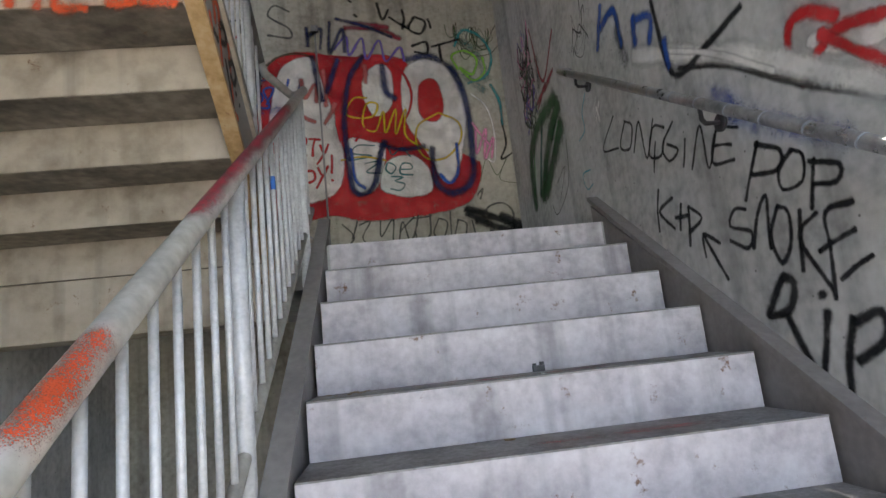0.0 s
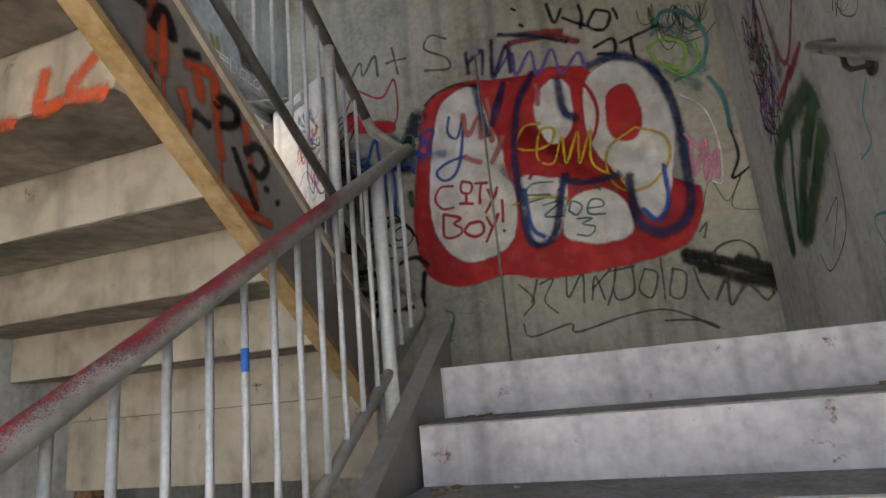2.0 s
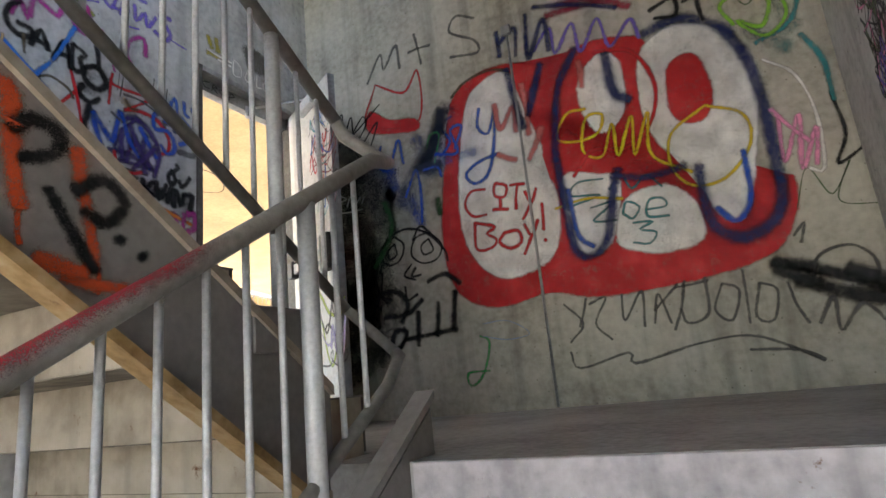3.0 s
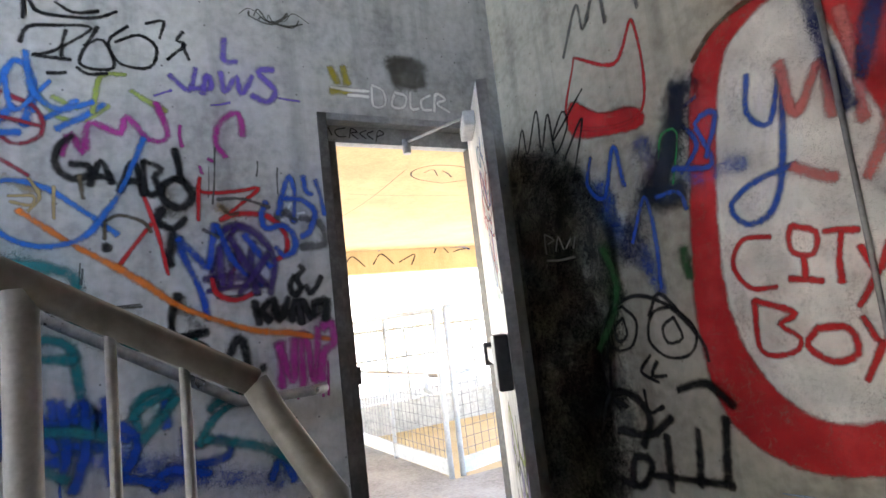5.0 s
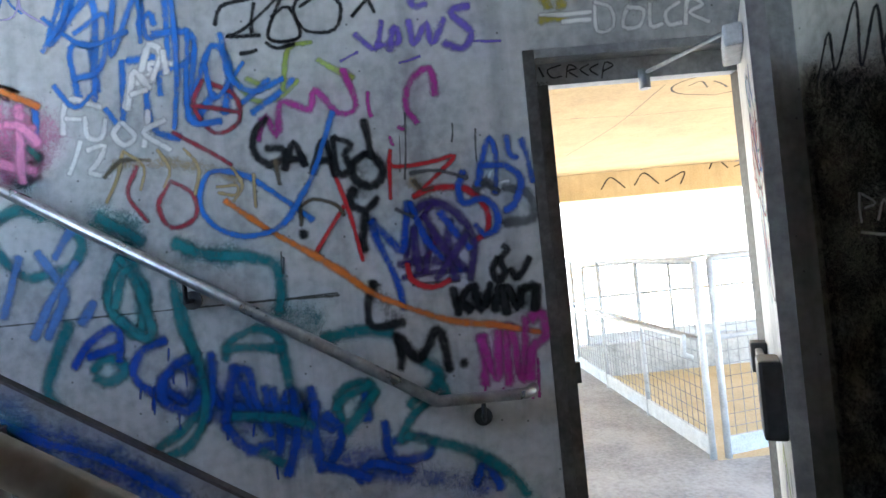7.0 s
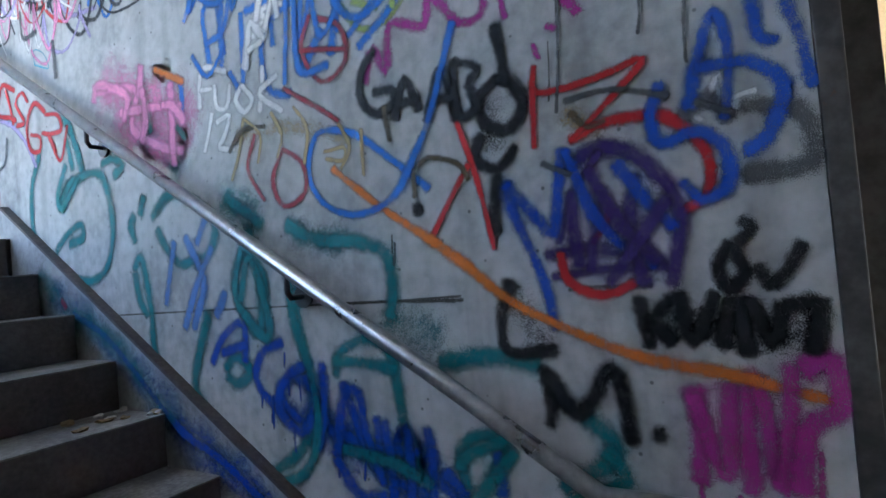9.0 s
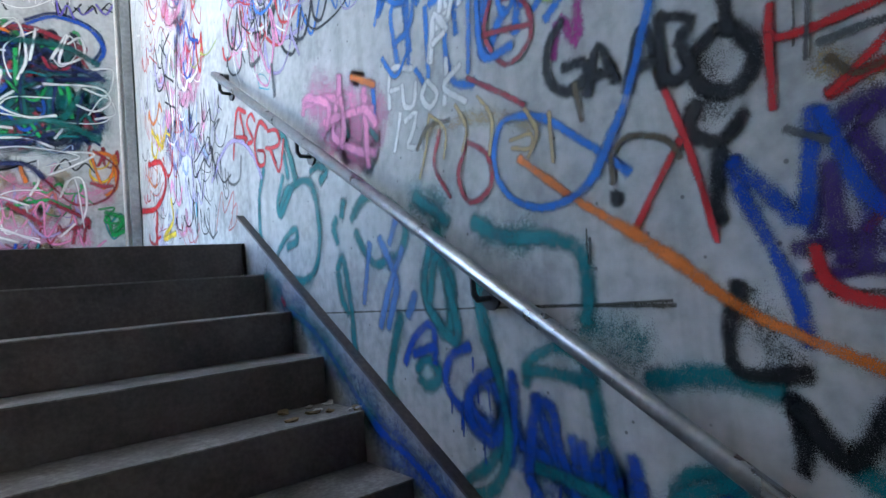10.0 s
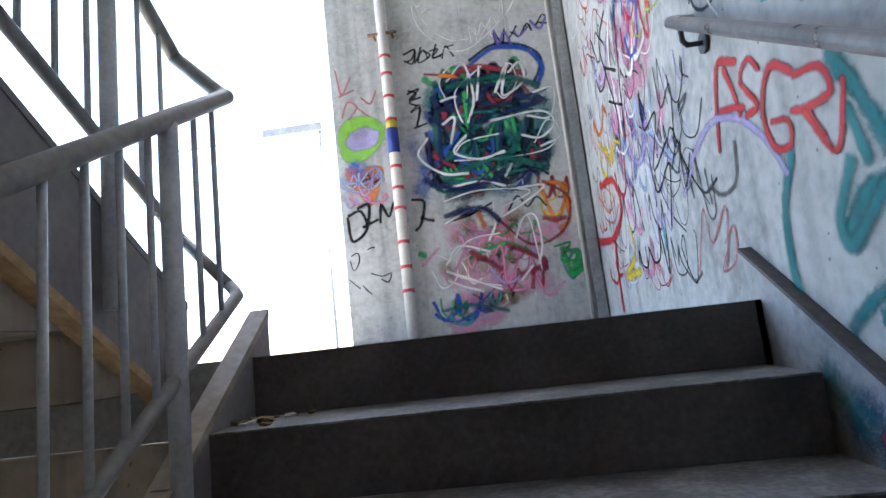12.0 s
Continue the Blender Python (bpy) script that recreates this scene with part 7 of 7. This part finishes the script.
spray("S", "maroon", 0.045, "dark red layered strokes",
      [(-0.909, 5.644), (-1.096, 5.681), (-1.455, 5.56)],
      [(-0.707, 5.036), (-0.854, 4.932)],
      [(-1.157, 4.312), (-1.408, 4.155), (-1.224, 4.083)],
      [(-0.892, 4.291), (-1.097, 4.139)],
      [(-1.44, 4.469), (-1.596, 4.455)])
spray("S", "orange", 0.04, "orange and red strokes",
      [(-1.465, 4.721), (-1.598, 4.687), (-1.619, 4.453), (-1.542, 4.369)],
      [(-0.983, 4.599), (-1.015, 4.46)],
      [(-0.819, 5.649), (-0.953, 5.616)])
spray("S", "blue", 0.045, "blue arc over the piece",
      [(-1.061, 5.703), (-1.245, 5.801), (-1.475, 5.758), (-1.581, 5.602), (-1.53, 5.467)])
spray("S", "white", 0.024, "white looping outline letters",
      [(-0.869, 5.597), (-1.006, 5.711), (-1.053, 5.44), (-0.992, 5.252)],
      [(-0.804, 5.447), (-0.923, 5.468)],
      [(-1.073, 5.414), (-1.119, 5.68)],
      [(-1.214, 5.453), (-1.326, 5.667), (-1.267, 5.426), (-1.432, 5.513), (-1.419, 5.661), (-1.328, 5.593)],
      [(-1.487, 5.411), (-1.638, 5.426), (-1.588, 5.21), (-1.424, 5.241)],
      [(-0.677, 5.179), (-0.597, 5.045), (-0.763, 4.892), (-0.947, 4.869)],
      [(-0.799, 5.265), (-0.892, 5.306), (-0.846, 5.11)],
      [(-0.962, 5.159), (-0.863, 5.043), (-1.036, 4.965), (-1.228, 4.997)],
      [(-1.15, 5.241), (-1.519, 5.263), (-1.611, 5.16), (-1.499, 5.063), (-1.365, 5.101)],
      [(-1.492, 4.996), (-1.636, 5.052), (-1.624, 5.159)])
spray("S", "white", 0.022, "white zigzag outlines",
      [(-0.754, 4.773), (-1.022, 4.798), (-1.204, 4.737)],
      [(-1.211, 4.811), (-1.264, 4.9), (-1.162, 4.861)],
      [(-1.283, 4.712), (-1.471, 4.697), (-1.131, 4.513), (-1.097, 4.635)],
      [(-0.735, 4.52), (-0.961, 4.601), (-1.094, 4.498), (-1.037, 4.358)],
      [(-0.712, 4.218), (-0.817, 4.342), (-1.031, 4.278)],
      [(-1.227, 4.351), (-1.288, 4.482), (-1.379, 4.497), (-1.404, 4.29), (-1.363, 4.15)],
      [(-0.709, 4.175), (-1.085, 3.999)],
      [(-0.712, 4.104), (-0.955, 4.002)],
      [(-1.22, 4.039), (-1.318, 4.141)])
spray("S", "black", 0.026, "black lettering DEMI",
      [(-0.021, 4.657), (-0.046, 4.477), (-0.16, 4.556), (-0.124, 4.693), (-0.03, 4.669)],
      [(-0.1, 4.717), (-0.187, 4.737), (-0.171, 4.599), (-0.127, 4.572), (-0.248, 4.615)],
      [(-0.264, 4.587), (-0.28, 4.725), (-0.331, 4.626), (-0.38, 4.73), (-0.401, 4.589)],
      [(-0.514, 4.729), (-0.599, 4.699), (-0.563, 4.544), (-0.516, 4.494)],
      [(-0.566, 4.588), (-0.659, 4.553)])
spray("S", "black", 0.018, "black tags on the pier",
      [(-0.57, 5.568), (-0.63, 5.535), (-0.572, 5.472), (-0.637, 5.439)],
      [(-0.576, 5.395), (-0.649, 5.419), (-0.614, 5.297)],
      [(-0.59, 5.27), (-0.685, 5.292)],
      [(-0.562, 5.861), (-0.654, 5.885), (-0.629, 5.778), (-0.568, 5.811)],
      [(-0.701, 5.902), (-0.674, 5.78), (-0.768, 5.824), (-0.721, 5.866)],
      [(-0.82, 5.905), (-0.784, 5.798), (-0.859, 5.819)],
      [(-0.881, 5.867), (-0.951, 5.878)])
spray("S", "purple", 0.022, "purple capitals",
      [(-1.267, 5.945), (-1.284, 5.819), (-1.339, 5.916), (-1.381, 5.813)],
      [(-1.419, 5.911), (-1.442, 5.86), (-1.52, 5.931)],
      [(-1.543, 5.975), (-1.607, 5.901), (-1.669, 5.999)])
spray("S", "pinkred", 0.016, "pink scrawl",
      [(-0.024, 5.819), (-0.058, 5.62), (-0.135, 5.74)],
      [(-0.036, 5.602), (-0.156, 5.643)],
      [(-0.049, 5.431), (-0.099, 5.551), (-0.166, 5.499), (-0.092, 5.404)],
      [(-0.166, 5.499), (-0.25, 5.417)],
      [(-0.21, 5.567), (-0.273, 5.511), (-0.327, 5.612)])
spray("S", "black", 0.012, "small black hearts and scribbles",
      [(-0.024, 4.369), (-0.075, 4.386), (-0.08, 4.32), (-0.035, 4.259), (-0.013, 4.335)],
      [(-0.159, 4.226), (-0.242, 4.196), (-0.306, 4.212), (-0.281, 4.149), (-0.232, 4.175)],
      [(-0.147, 4.402), (-0.203, 4.414)],
      [(0.002, 4.197), (-0.07, 4.126)],
      [(-0.092, 4.145), (-0.151, 4.075)])
spray("E", "leafgreen", 0.16, "dark green brushed plant shape",
      [(3.607, 2.944), (4.045, 2.93), (4.341, 2.771), (4.398, 2.391)],
      [(3.551, 2.882), (3.884, 2.703), (4.177, 2.405)],
      [(3.535, 2.732), (3.733, 2.606), (4.079, 2.411)])
spray("E", "tealdark", 0.06, "dark strokes through the green",
      [(3.922, 2.944), (4.085, 2.692), (4.222, 2.439)],
      [(3.573, 2.859), (3.786, 2.717)])
spray("E", "green", 0.03, "brighter green streaks",
      [(4.226, 2.819), (4.323, 2.569)],
      [(3.58, 2.773), (3.809, 2.607)])
spray("E", "maroon", 0.05, "maroon smear at the plant's tip",
      [(3.743, 3.112), (3.989, 3.081)],
      [(3.551, 3.124), (3.777, 3.08)])
rnd = random.Random(5)
for k, x0, x1, tint in ((7, 0.35, 1.2, "pinkred"), (6, 0.5, 1.35, "pinkred"), (8, 0.7, 1.1, "maroon"), (5, 0.6, 1.3, "maroon")):
    y, z = tread_a(k, 0.1)
    bm = bmesh.new()
    lay = bm.loops.layers.uv.verify()
    xs = [x0 + (x1 - x0) * i / 12 for i in range(13)]
    rows = [[bm.verts.new((x, y + d + rnd.uniform(-0.015, 0.015), z + 0.0006)) for d in (-0.07, -0.01, 0.03, 0.09)] for x in xs]
    for i, (a, b) in enumerate(zip(rows, rows[1:])):
        for c in range(3):
            f = bm.faces.new((a[c], a[c + 1], b[c + 1], b[c]))
            for lp, q in zip(f.loops, ((i, c), (i, c + 1), (i + 1, c + 1), (i + 1, c))):
                lp[lay].uv = (0.62 * (q[1] in (1, 2)) * min(1, q[0] / 3, (12 - q[0]) / 3), 0)
    me = bpy.data.meshes.new("paint_smear")
    bmesh.ops.transform(bm, matrix=Matrix.Translation(-STAIR_A.location), verts=bm.verts)
    bm.to_mesh(me)
    bm.free()
    me.materials.append(SPRAY[tint])
    smear = new("paint_smear", me)
    smear.parent = STAIR_A
    smear["label"] = "worn red paint smear on a tread"
